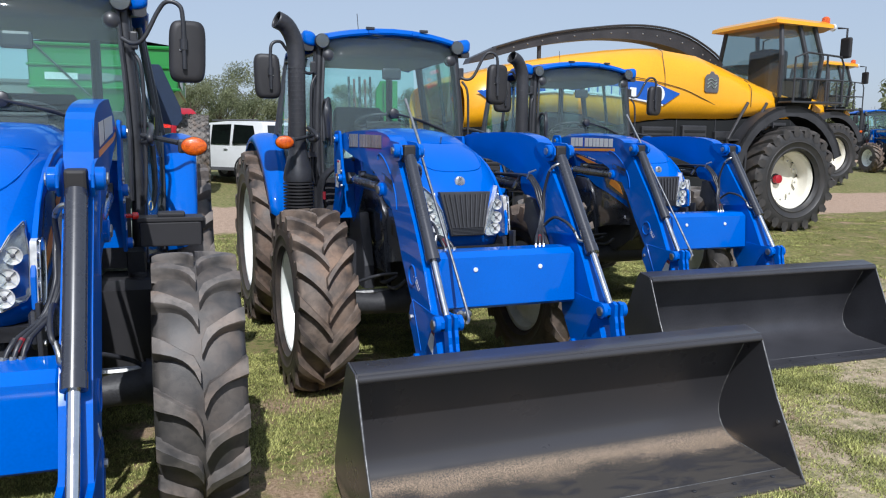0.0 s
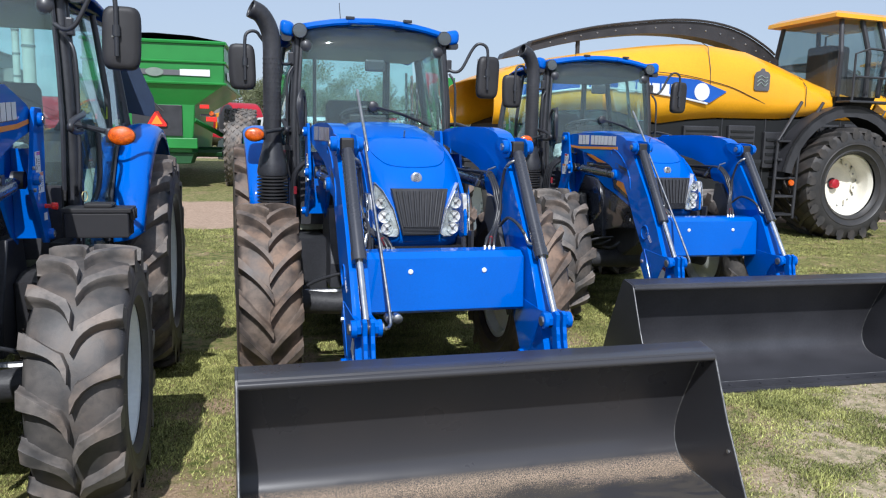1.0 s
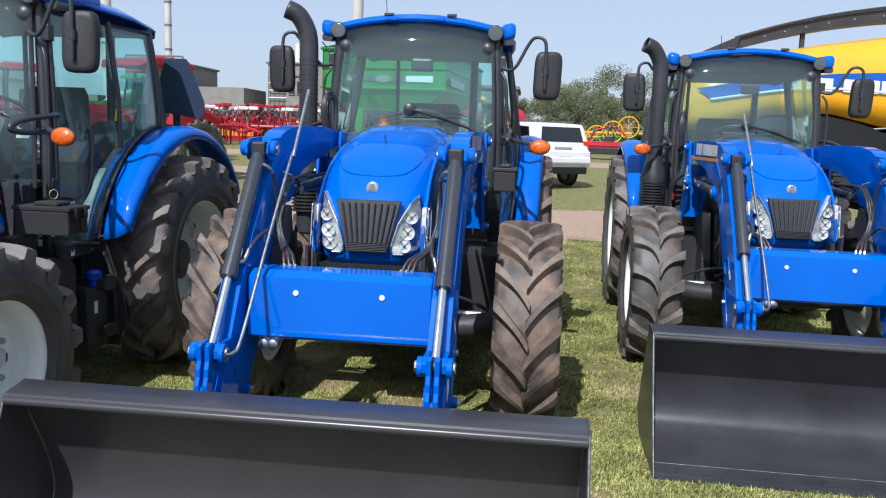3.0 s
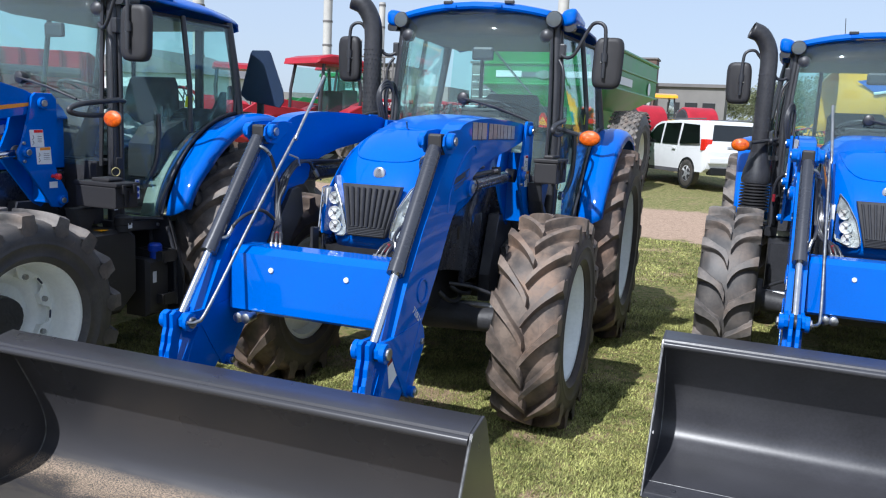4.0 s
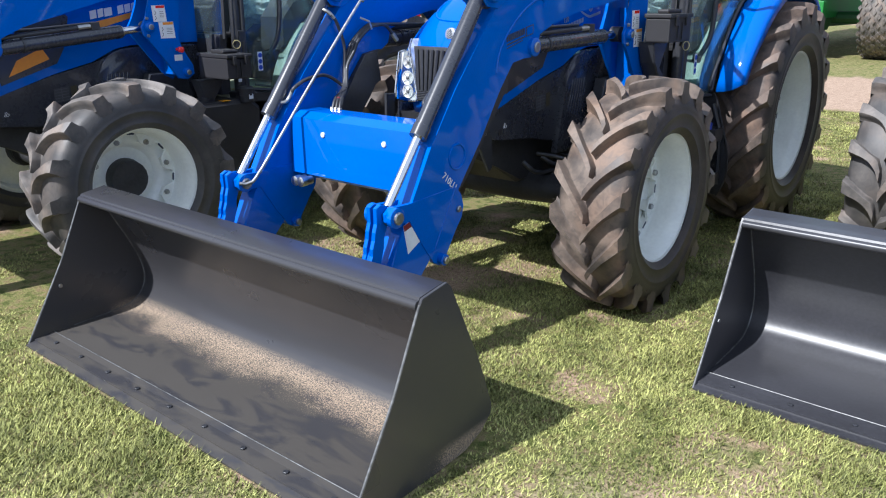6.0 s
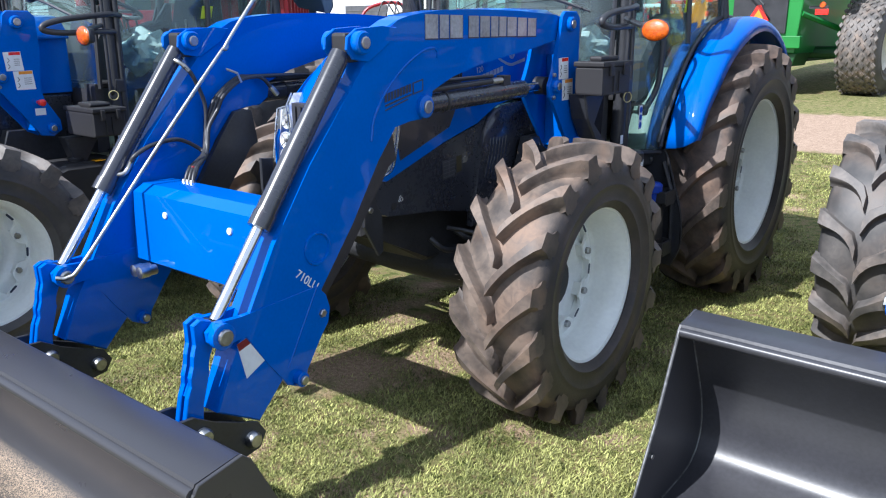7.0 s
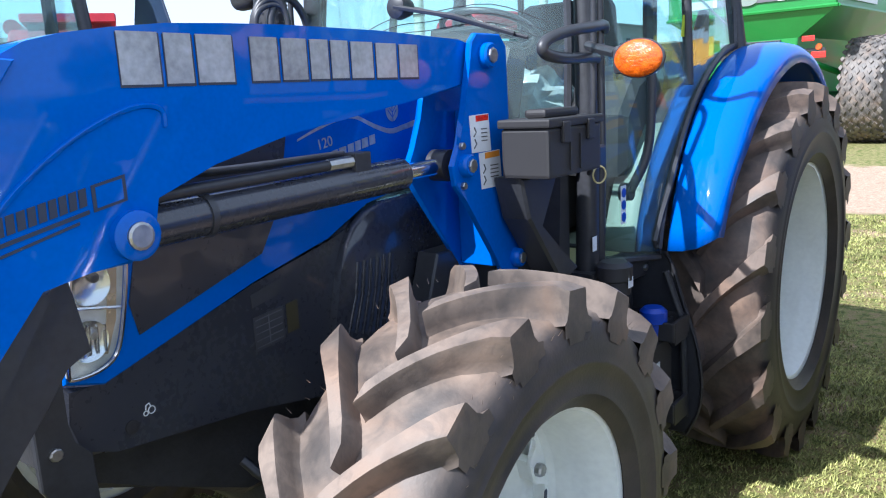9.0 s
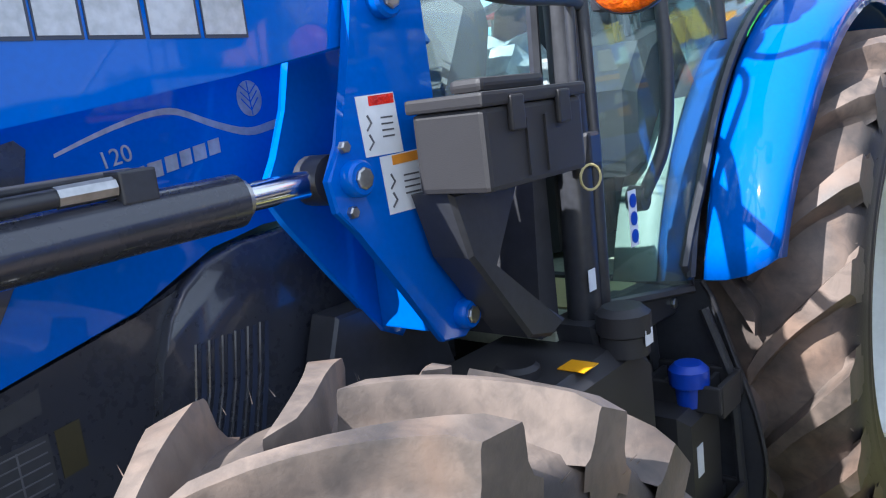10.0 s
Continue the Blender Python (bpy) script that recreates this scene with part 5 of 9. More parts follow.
        part("pictogram", flip(tube([(0.319, -0.476, 1.011), (0.319, -0.474, 1.021), (0.319, -0.466, 1.024), (0.319, -0.463, 1.016)], 0.0016, 5), m), PAPER, lo)
        post = part("front_post", flip(prism([(-0.727, 1.165), (-0.655, 1.158), (-0.661, 1.05), (-0.652, 1.008), (-0.616, 0.975), (-0.612, 0.80), (-0.641, 0.785), (-0.727, 0.93)], 0.324, 0.342, 0.003), m), BLACK, tr, "black loader support post beside the nose")
        part("post_bolt", flip(bolt((0.342, -0.692, 1.0), 0.014, 0.010, n=8), m), STEEL, post)
        part("data_label", flip(prism([(-0.16, 1.05), (-0.06, 1.06), (-0.06, 1.15), (-0.16, 1.14)], 0.318, 0.3195), m), DIMLABEL, lo)
        part("data_label", flip(prism([(-0.16, 1.165), (-0.06, 1.185), (-0.06, 1.225), (-0.16, 1.20)], 0.318, 0.3195), m), DIMLABEL, lo)
        part("data_label", flip(prism([(-0.05, 1.07), (-0.01, 1.075), (-0.01, 1.155), (-0.05, 1.15)], 0.318, 0.3195), m), DARKMUSTARD, lo)
        for k in range(5):
            part("label_line", flip(prism([(-0.154, 1.058 + 0.018 * k), (-0.066, 1.067 + 0.018 * k), (-0.066, 1.0695 + 0.018 * k), (-0.154, 1.0605 + 0.018 * k)], 0.3195, 0.3203), m), GREY, lo)
        part("label_line", flip(prism([(-0.112, 1.060), (-0.109, 1.060), (-0.109, 1.138), (-0.112, 1.138)], 0.3195, 0.3203), m), GREY, lo)
        rear = [(0.05, 0.78), (0.075, 0.92), (0.105, 1.08), (0.135, 1.20), (0.165, 1.27), (0.20, 1.315), (0.25, 1.35), (0.33, 1.372), (0.50, 1.38), (0.90, 1.38), (0.90, 0.78)]
        rc = part("rear_cowl", flip(prism(rear, 0.30, 0.346, 0.008), m), GLOSSBLACK, tr, "black rounded rear engine cowl", 50)
        for k in range(6):
            y = 0.20 + 0.028 * k
            part("louvre", flip(tube([(0.346, y - 0.055, 1.02 - 0.008 * k), (0.347, y - 0.018, 1.12), (0.346, y, 1.215)], 0.0036, 6), m), GLOSSBLACK, rc)
            part("louvre_slot", flip(prism([(y - 0.045, 1.022 - 0.008 * k), (y - 0.008, 1.12), (y + 0.010, 1.213), (y + 0.018, 1.213), (y + 0.002, 1.12), (y - 0.035, 1.022 - 0.008 * k)], 0.346, 0.3475), m), SHADOWGREY, rc)
        # decals on the side: silver wave, number, leaf and a plain bar
        xs = 0.3225
        wave = smooth_path([(0, 0.035, 1.569), (0, 0.09, 1.588), (0, 0.15, 1.606), (0, 0.21, 1.619), (0, 0.26, 1.618), (0, 0.33, 1.590), (0, 0.40, 1.570), (0, 0.46, 1.577), (0, 0.54, 1.592)], 4)
        b = bmesh.new()
        up = [b.verts.new((xs, p.y, p.z + 0.004 + 0.006 * i / len(wave))) for i, p in enumerate(wave)]
        dn = [b.verts.new((xs, p.y, p.z - 0.002 - 0.006 * i / len(wave))) for i, p in enumerate(wave)]
        for i in range(len(wave) - 1):
            b.faces.new((up[i], up[i + 1], dn[i + 1], dn[i]))
        part("wave_decal", flip(b, m), SILVER, pnl, "silver wave decal")
        part("model_number", flip(text_mesh("120", 0.040, (xs, 0.105, 1.538), 10, s), m), SILVER, pnl, "silver number 120")
        y = 0.125
        for w in (0.030, 0.030, 0.034, 0.030, 0.028, 0.032, 0.030):
            part("letter_block", flip(prism([(y, 1.498 + (y - 0.12) * 0.2), (y + w * 0.8, 1.502 + (y - 0.12) * 0.2), (y + w * 0.8, 1.529 + (y - 0.12) * 0.2), (y, 1.525 + (y - 0.12) * 0.2)], xs, xs + 0.001), m), SILVER, pnl)
            y += w
        lf = revolve([(0, 0.028), (0.001, 0.028)], 20, None, (xs, 0, 0))
        bmesh.ops.scale(lf, vec=(1, 1, 1.2), verts=lf.verts[:])
        bmesh.ops.translate(lf, vec=(0, 0.415, 1.632), verts=lf.verts[:])
        lf = part("leaf_badge", flip(lf, m), SILVER, pnl, "pale leaf badge")
        part("vein", flip(tube([(xs + 0.001, 0.417, 1.600), (xs + 0.001, 0.413, 1.664)], 0.0012, 5), m), BLUE, lf)
        for k in range(3):
            for e in (-1, 1):
                part("vein", flip(tube([(xs + 0.001, 0.416, 1.610 + 0.015 * k), (xs + 0.001, 0.415 + e * 0.019, 1.632 + 0.013 * k)], 0.0011, 5), m), BLUE, lf)
    part("chin", prism([(-0.655, 1.062), (-0.60, 1.055), (0.0, 1.055), (0.0, 0.98), (-0.56, 0.98), (-0.64, 1.0)], -0.30, 0.30, 0.012), BLACK_SATIN, tr, "black lower nose panel")




def chassis(tr):
    part("front_frame", prism([(-0.60, 0.99), (-0.60, 0.84), (-0.40, 0.76), (-0.15, 0.62), (0.9, 0.60), (0.9, 1.0)], -0.21, 0.21, 0.02), ENGINE, tr, "black front frame and engine block")
    part("engine", box(-0.27, 0.27, -0.35, 0.85, 0.95, 1.35, 0.03), ENGINE, tr)
    part("transmission", prism([(0.85, 0.52), (0.85, 1.0), (2.5, 1.0), (2.62, 0.85), (2.5, 0.55), (1.4, 0.45)], -0.25, 0.25, 0.03), ENGINE, tr, "dark transmission housing")
    part("front_axle", tube([(-0.80, 0, 0.60), (-0.45, 0.02, 0.56), (-0.15, 0.02, 0.58), (0.15, 0.02, 0.58), (0.45, 0.02, 0.56), (0.80, 0, 0.60)], [0.09, 0.075, 0.11, 0.11, 0.075, 0.09], 14), ENGINE, tr, "black front axle", 50)
    part("rear_axle", tube([(-0.82, 2.3, 0.83), (-0.4, 2.3, 0.83), (0.4, 2.3, 0.83), (0.82, 2.3, 0.83)], [0.11, 0.17, 0.17, 0.11], 16), ENGINE, tr, "black rear axle", 50)
    for s in (-1, 1):
        part("steering_knuckle", revolve([(-0.12, 0.10), (0.03, 0.13), (0.09, 0.12)], 18, None, (s * 0.78, 0, 0.60)), ENGINE, tr, smooth=40)
        part("tie_rod", tube([(s * 0.15, 0.16, 0.62), (s * 0.72, 0.17, 0.62)], 0.022, 8), STEEL, tr)
    # engine clutter seen through the loader frame on both sides
    for s in (-1, 1):
        for k in range(5):
            y = -0.2 + 0.2 * k
            part("hydraulic_hose", tube(smooth_path([(s * 0.27, y, 0.76), (s * 0.33, y + 0.05, 0.70 + 0.015 * k), (s * 0.32, y + 0.25, 0.68), (s * 0.26, y + 0.4, 0.70)], 4), 0.014, 7), BLACK, tr, smooth=60)
        part("axle_hose", tube(smooth_path([(s * 0.30, -0.1, 0.80), (s * 0.45, -0.05, 0.78), (s * 0.62, 0.05, 0.70), (s * 0.72, 0.05, 0.62)], 4), 0.012, 7), BLACK, tr, smooth=60)
    # fuel tank and steps on the left-hand side, battery box on the right
    part("fuel_tank", prism([(0.50, 0.97), (0.62, 1.005), (1.04, 1.005), (1.12, 0.94), (1.12, 0.55), (0.97, 0.42), (0.60, 0.42), (0.50, 0.55)], 0.42, 0.77, 0.03), PLASTIC, tr, "black plastic fuel tank")
    part("tank_cap", revolve([(0, 0.055), (0.045, 0.055), (0.05, 0.062), (0.095, 0.062), (0.11, 0.045)], 12, None, (0.755, 1.00, 0.985), 'z'), PLASTIC, tr, "black fuel tank cap", 40)
    part("tank_cap", revolve([(0, 0.05), (0.02, 0.05), (0.03, 0.04)], 16, None, (0.64, 0.74, 1.004), 'z'), PLASTIC, tr, smooth=40)
    part("warning_label", box(0.70, 0.765, 0.80, 0.86, 1.007, 1.009), YELLOW, tr, "yellow warning label")
    part("fluid_tank", prism([(1.15, 0.77), (1.30, 0.77), (1.375, 0.71), (1.375, 0.36), (1.15, 0.36)], 0.60, 0.82, 0.025), PLASTIC, tr, "black plastic fluid tank")
    part("fluid_cap", revolve([(0, 0.035), (0.05, 0.038), (0.055, 0.05), (0.095, 0.05), (0.11, 0.035)], 12, None, (0.785, 1.262, 0.765), 'z'), BLUE_PLASTIC, tr, "blue plastic fluid cap", 40)
    part("paper_tag", box(0.82, 0.822, 1.20, 1.235, 0.60, 0.68), PAPER, tr)
    part("paper_tag", box(0.812, 0.814, 0.985, 1.02, 1.01, 1.045), PAPER, tr)
    panel = [(0.30, 1.05), (0.775, 1.05), (0.80, 1.0), (0.845, 0.86), (0.885, 0.74), (0.905, 0.66), (0.918, 0.55), (0.905, 0.44), (0.86, 0.34), (0.30, 0.34)]
    gu = part("mud_panel", prism(panel, 1.405, 1.425, 0.006, axis='y'), BLACK, tr, "black panel behind the cab steps")
    part("panel_edge", tube(smooth_path([(x, 1.402, z) for x, z in panel[1:9]], 3), 0.007, 6), PLASTIC, gu, smooth=60)
    for z in (0.79, 0.48):
        st = part("step", box(0.62, 0.87, 1.24, 1.255, z - 0.035, z + 0.035, 0.005), PLASTIC, tr, "black cab step frame")
        part("step_rail", box(0.62, 0.87, 1.385, 1.40, z - 0.035, z + 0.035, 0.005), PLASTIC, st)
        for x in (0.62, 0.855):
            part("step_cheek", box(x, x + 0.015, 1.258, 1.382, z - 0.05, z + 0.035, 0.004), PLASTIC, st)
        for k in range(4):
            part("step_rib", box(0.66 + 0.048 * k, 0.672 + 0.048 * k, 1.258, 1.382, z - 0.012, z + 0.022), BLACK, st)
    part("step_frame", tube([(0.62, 1.39, 1.0), (0.64, 1.39, 0.66), (0.66, 1.39, 0.40)], 0.018, 8), BLACK, tr)
    part("step_frame", tube([(0.78, 1.39, 0.98), (0.845, 1.39, 0.80), (0.86, 1.39, 0.42)], 0.014, 8), BLACK, tr)
    part("battery_box", prism([(0.55, 0.55), (0.55, 0.96), (1.15, 0.96), (1.15, 0.60), (1.0, 0.50)], -0.66, -0.42, 0.02), BLACK, tr, "black battery box")


def exhaust(tr):
    x, y = -0.815, 0.97
    o = part("exhaust_pipe", tube(smooth_path([(x, y, 1.50), (x, y, 1.80), (x, y, 2.20), (x, y, 2.44), (x - 0.02, y - 0.005, 2.56), (x - 0.08, y - 0.02, 2.66), (x - 0.16, y - 0.04, 2.70)], 5), 0.070, 24, closed=False), BLACK_SATIN, tr, "black perforated exhaust pipe", 60)
    sol = o.modifiers.new("thick", 'SOLIDIFY')
    sol.thickness = 0.006
    b = None
    for i in range(14):
        for k in range(18):
            a = 2 * math.pi * (k + 0.5 * (i % 2)) / 18
            b = bolt((x + 0.069 * math.cos(a), y + 0.069 * math.sin(a), 1.86 + i * 0.036), 0.006, 0.006, 'z', b, 5)
    tagged(part("guard_mesh", b, BLACK, o), kind="stuff")
    part("collar", revolve([(0, 0.118), (0.03, 0.122), (0.10, 0.112), (0.20, 0.085), (0.26, 0.075)], 24, None, (x, y, 1.42), 'z'), BLACK, o, smooth=50)
    for k in range(9):
        part("heat_rib", revolve([(0, 0.118), (0.004, 0.124), (0.012, 0.124), (0.017, 0.112)], 24, None, (x, y, 1.18 + 0.027 * k), 'z'), PLASTIC, o, smooth=40)
    part("muffler", revolve([(0, 0.06), (0.02, 0.088), (0.42, 0.088)], 20, None, (x, y, 1.0), 'z'), BLACK, o, smooth=40)
    part("bracket", box(x, -0.66, y - 0.02, y + 0.02, 1.62, 1.66), BLACK, o)
    for k in range(4):
        pts = smooth_path([(-0.42, 0.55 + 0.05 * k, 1.62), (-0.55, 0.62 + 0.05 * k, 1.56), (-0.66, 0.72 + 0.05 * k, 1.42), (-0.66, 0.75 + 0.05 * k, 1.10)], 5)
        part("hydraulic_hose", tube(pts, 0.014, 7), BLACK, tr, smooth=60)
    for k in range(3):
        part("hose_loop", tube(smooth_path([(-0.62 + 0.012 * k, 0.74 + 0.02 * k, 1.78), (-0.64 + 0.01 * k, 0.72, 1.98), (-0.60, 0.78, 2.09 - 0.02 * k), (-0.57, 0.84, 2.0), (-0.57, 0.82, 1.72)], 6), 0.013, 8), BLACK, tr, smooth=60)
    part("hose_loop", tube(smooth_path([(-0.60, 0.80, 1.75), (-0.60, 0.78, 2.0), (-0.60, 0.88, 2.08), (-0.60, 0.97, 1.98), (-0.60, 0.95, 1.75)], 6), 0.016, 8), BLACK, tr, smooth=60)
    for k, mt in enumerate((DARKRED, DARKMUSTARD, DARKRED)):
        part("hose_cap", tube([(-0.66, 0.70 + 0.05 * k, 1.29), (-0.66, 0.70 + 0.05 * k, 1.35)], 0.013, 8), mt, tr)


RING = [(math.copysign(abs(math.cos(a)) ** 0.65, math.cos(a)), math.copysign(abs(math.sin(a)) ** 0.65, math.sin(a))) for a in (2 * math.pi * (k + 0.5) / 16 for k in range(16))]


def cab(tr):
    # roof: a thin rim that arches over the windscreen, the shell behind it and lowered corners
    us = (-1, -0.94, -0.8, -0.6, -0.3, 0, 0.3, 0.6, 0.8, 0.94, 1)

    def roof_row(y, w, dz, skirt=0.0):
        return [(w * u, y + 0.055 * abs(u) ** 2.2 * (1 if y < 1.5 else -1), 2.686 - 0.20 * (w * u) ** 2 + dz - skirt * abs(u) ** 8) for u in us]
    rows = [roof_row(1.00, 0.55, -0.055), roof_row(0.945, 0.565, -0.050), roof_row(0.935, 0.572, -0.035), roof_row(0.945, 0.575, -0.004), roof_row(0.975, 0.58, 0.004), roof_row(1.05, 0.60, 0.012), roof_row(1.14, 0.70, 0.018, 0.03), roof_row(1.5, 0.74, 0.030, 0.05), roof_row(2.0, 0.73, 0.02, 0.05), roof_row(2.38, 0.68, -0.02, 0.05), roof_row(2.44, 0.64, -0.10, 0.03), roof_row(2.40, 0.60, -0.16)]
    roof = part("cab_roof", loft(rows, ring=False), BLUE, tr, "blue cab roof with thin arched rim", 45)
    roof.modifiers.new("thick", 'SOLIDIFY').thickness = 0.015
    lin = [(1.02, 2.60), (1.08, 2.54), (1.16, 2.485), (1.30, 2.465), (2.30, 2.465), (2.30, 2.50), (1.3, 2.50), (1.15, 2.56), (1.05, 2.62)]
    part("roof_lining", prism(lin, -0.59, 0.59), GREY, tr, "dark cab ceiling lining", 40)
    for x in (-0.20, 0.27):
        part("roof_clip", box(x - 0.035, x + 0.035, 0.94, 0.97, 2.668, 2.69, 0.004), BLACK, roof)
    for x0, x1 in ((-0.22, -0.13), (0.16, 0.22)):
        part("rim_step", box(x0, x1, 0.925, 0.95, 2.635, 2.66, 0.004), BLUE, roof)
    part("antenna", tube([(-0.25, 1.15, 2.69), (-0.26, 1.15, 2.82)], 0.003, 5), BLACK, tr)
    for s in (-1, 1):
        m = s < 0
        # pillars
        part("front_pillar", flip(tube([(0.635, 1.04, 1.04), (0.645, 1.035, 1.45), (0.635, 1.04, 2.0), (0.60, 1.08, 2.52)], [0.042, 0.040, 0.035, 0.034], 10), m), BLACK, tr, "black cab pillar", 50)
        part("door_pillar", flip(tube([(0.665, 1.075, 1.06), (0.675, 1.070, 1.45), (0.665, 1.08, 2.0), (0.625, 1.11, 2.50)], 0.020, 8), m), BLACK, tr, smooth=50)
        part("rear_pillar", flip(tube([(0.775, 2.22, 1.80), (0.73, 2.23, 2.1), (0.66, 2.22, 2.52)], 0.035, 8), m), BLACK, tr, smooth=50)
        part("middle_pillar", flip(tube([(0.76, 1.66, 1.66), (0.74, 1.68, 2.0), (0.67, 1.69, 2.50)], 0.020, 8), m), BLACK, tr, smooth=50)
        # door glass that follows the fender, with a black frame
        door = [(1.09, 1.06), (1.36, 1.04)] + [(2.30 - 1.0 * math.cos(t), 0.83 + 1.0 * math.sin(t)) for t in (radians(16 + 66 * k / 12) for k in range(13))] + [(2.24, 2.10), (2.20, 2.49), (1.13, 2.49), (1.10, 2.0)]

        def out(y, z):
            return 0.655 + 0.125 * min(1, max(0, (y - 1.09) / 0.33)) ** 0.8 - 0.10 * max(0, z - 1.75) / 0.75
        lo = [(out(y, z), y, z) for y, z in door]
        b = bmesh.new()
        vs = [b.verts.new(q) for q in lo]
        b.faces.new(vs)
        bmesh.ops.triangulate(b, faces=b.faces[:])
        bmesh.ops.solidify(b, geom=b.faces[:], thickness=0.005)
        g = part("door_glass", flip(b, m), GLASS, tr, "green-tinted cab door glass")
        g.visible_shadow = False
        part("door_seal", flip(tube([(x + 0.004, y, z) for x, y, z in lo + lo[:1]], 0.013, 6), m), BLACK, tr)
        part("cab_sill", flip(prism([(0.96, 1.05), (1.46, 1.03), (1.44, 0.95), (0.98, 0.97)], 0.56, 0.70, 0.01), m), BLACK, tr, "black cab sill")
        part("sill_bolt", flip(bolt((0.701, 1.38, 0.99), 0.014, 0.01, n=8), m), STEEL, tr)
        part("door_handle", flip(tube(smooth_path([(0.725, 1.37, 1.78), (0.735, 1.36, 1.60), (0.73, 1.33, 1.42), (0.69, 1.27, 1.29)], 4), 0.018, 8), m), BLACK, tr, smooth=60)
        part("handle_foot", flip(revolve([(0.66, 0.035), (0.70, 0.03)], 12, None, (0, 1.27, 1.29)), m), BLACK, tr, smooth=40)
        part("pictogram_label", flip(box(0.706, 0.708, 1.160, 1.200, 1.19, 1.325), m), PAPER, tr, "white label with blue pictograms")
        for k in range(3):
            part("pictogram", flip(revolve([(0.7085, 0.017), (0.710, 0.017)], 14, None, (0, 1.180, 1.214 + 0.043 * k)), m), BLUE_PLASTIC, tr)
        # grab rail and lamp
        rail = smooth_path([(0.68, 1.10, 1.855), (0.715, 1.02, 1.862), (0.735, 0.90, 1.85), (0.735, 0.72, 1.828), (0.73, 0.62, 1.80), (0.73, 0.61, 1.77), (0.735, 0.72, 1.755), (0.72, 0.92, 1.76), (0.67, 1.06, 1.76)], 4)
        part("grab_rail", flip(tube(rail, 0.017, 8), m), BLACK, tr, "black tubular rail", 60)
        def oval(profile):
            b = revolve(profile, 28, None, (0, 0, 0), 'y')
            bmesh.ops.scale(b, vec=(1.46, 1, 1.06), verts=b.verts[:])
            bmesh.ops.translate(b, vec=(0.962, 0.725, 1.740), verts=b.verts[:])
            return flip(b, m)
        ind = part("indicator_lamp", oval([(0.0, 0.0485), (-0.006, 0.0485), (-0.014, 0.045), (-0.022, 0.028), (-0.025, 0.008)]), AMBER, tr, "oval amber indicator lamp", 50)
        part("lamp_rim", oval([(0.006, 0.046), (0.006, 0.0512), (-0.004, 0.0512), (-0.006, 0.0495)]), BLACK, ind, smooth=40)
        for k in range(6):
            zz = (k - 2.5) * 0.0135
            half = 0.064 * math.sqrt(max(0.05, 1 - (zz / 0.049) ** 2))
            part("lens_rib", flip(tube([(0.962 + half * u, 0.725 - 0.0245 * math.sqrt(max(0.04, 1 - (u * half / 0.071) ** 2 - (zz / 0.0515) ** 2)), 1.740 + zz) for u in (-1, -0.6, -0.2, 0.2, 0.6, 1)], 0.0016, 5), m), AMBER, ind)
        part("lamp_housing", flip(box(0.875, 0.995, 0.737, 0.775, 1.70, 1.78, 0.015), m), BLACK, ind)
        part("lamp_bracket", flip(tube([(0.68, 0.98, 1.80), (0.78, 0.86, 1.78), (0.88, 0.76, 1.76)], 0.015, 8), m), BLACK, ind)
        # vertical hand rail
        part("hand_rail", flip(tube(smooth_path([(0.65, 1.01, 2.28), (0.69, 0.985, 2.20), (0.70, 0.98, 2.0), (0.695, 0.98, 1.6), (0.68, 0.99, 1.42), (0.65, 1.02, 1.38)], 4), 0.011, 8), m), BLACK, tr, smooth=60)
        # mirror on its bent arm; the one beside the exhaust stands further out
        o = 0.045 if m else 0.0
        arm = smooth_path([(0.64, 1.06, 2.33), (0.70, 1.03, 2.30), (0.76, 1.01, 2.33), (0.84 + o, 1.0, 2.48), (0.89 + o, 0.985, 2.535), (0.955 + o, 0.975, 2.52), (0.975 + o, 0.97, 2.44), (0.975 + o, 0.965, 2.16)], 5)
        ma = part("mirror_arm", flip(tube(arm, 0.013, 8), m), BLACK, tr, "black bent mirror arm", 60)
        mrows = []
        for y, g in ((0.985, 0.62), (0.99, 0.88), (1.005, 0.97), (1.03, 1.0), (1.045, 0.97)):
            mrows.append([(0.995 + o + 0.103 * g * c + 0.006 * d, y + 0.12 * c * 0.103, 2.265 + 0.178 * (g * 0.5 + 0.5) * d) for c, d in ((math.copysign(abs(math.cos(a)) ** 0.42, math.cos(a)), math.copysign(abs(math.sin(a)) ** 0.42, math.sin(a))) for a in (2 * math.pi * (k + 0.5) / 28 for k in range(28)))])
        part("mirror", flip(loft(mrows), m), PLASTIC, ma, "black rounded rear-view mirror", 50)
        part("mirror_face", flip(box(0.91 + o, 1.08 + o, 1.048, 1.056, 2.11, 2.42, 0.003), m), REFLECTOR, ma)
        part("mirror_clamp", flip(revolve([(-0.03, 0.022), (0.03, 0.022)], 10, None, (0.975 + o, 0.972, 2.30), 'z'), m), BLACK, ma, smooth=40)
        part("mirror_screw", flip(revolve([(0, 0.007), (-0.006, 0.006)], 8, None, (0.955 + o, 0.978, 2.27), 'y'), m), STEEL, ma)
        part("hinge", flip(box(0.635, 0.68, 1.04, 1.10, 2.30, 2.40, 0.01), m), BLACK, tr)
        part("hinge", flip(box(0.65, 0.695, 1.02, 1.08, 1.40, 1.48, 0.01), m), BLACK, tr)
        # work lamps at the roof corners
        wl = part("work_lamp", flip(revolve([(0.05, 0.03), (0.03, 0.058), (-0.01, 0.060), (-0.018, 0.054)], 20, None, (0.595, 1.0, 2.562), 'y'), m), BLACK, tr, "round work lamp under the roof edge", 40)
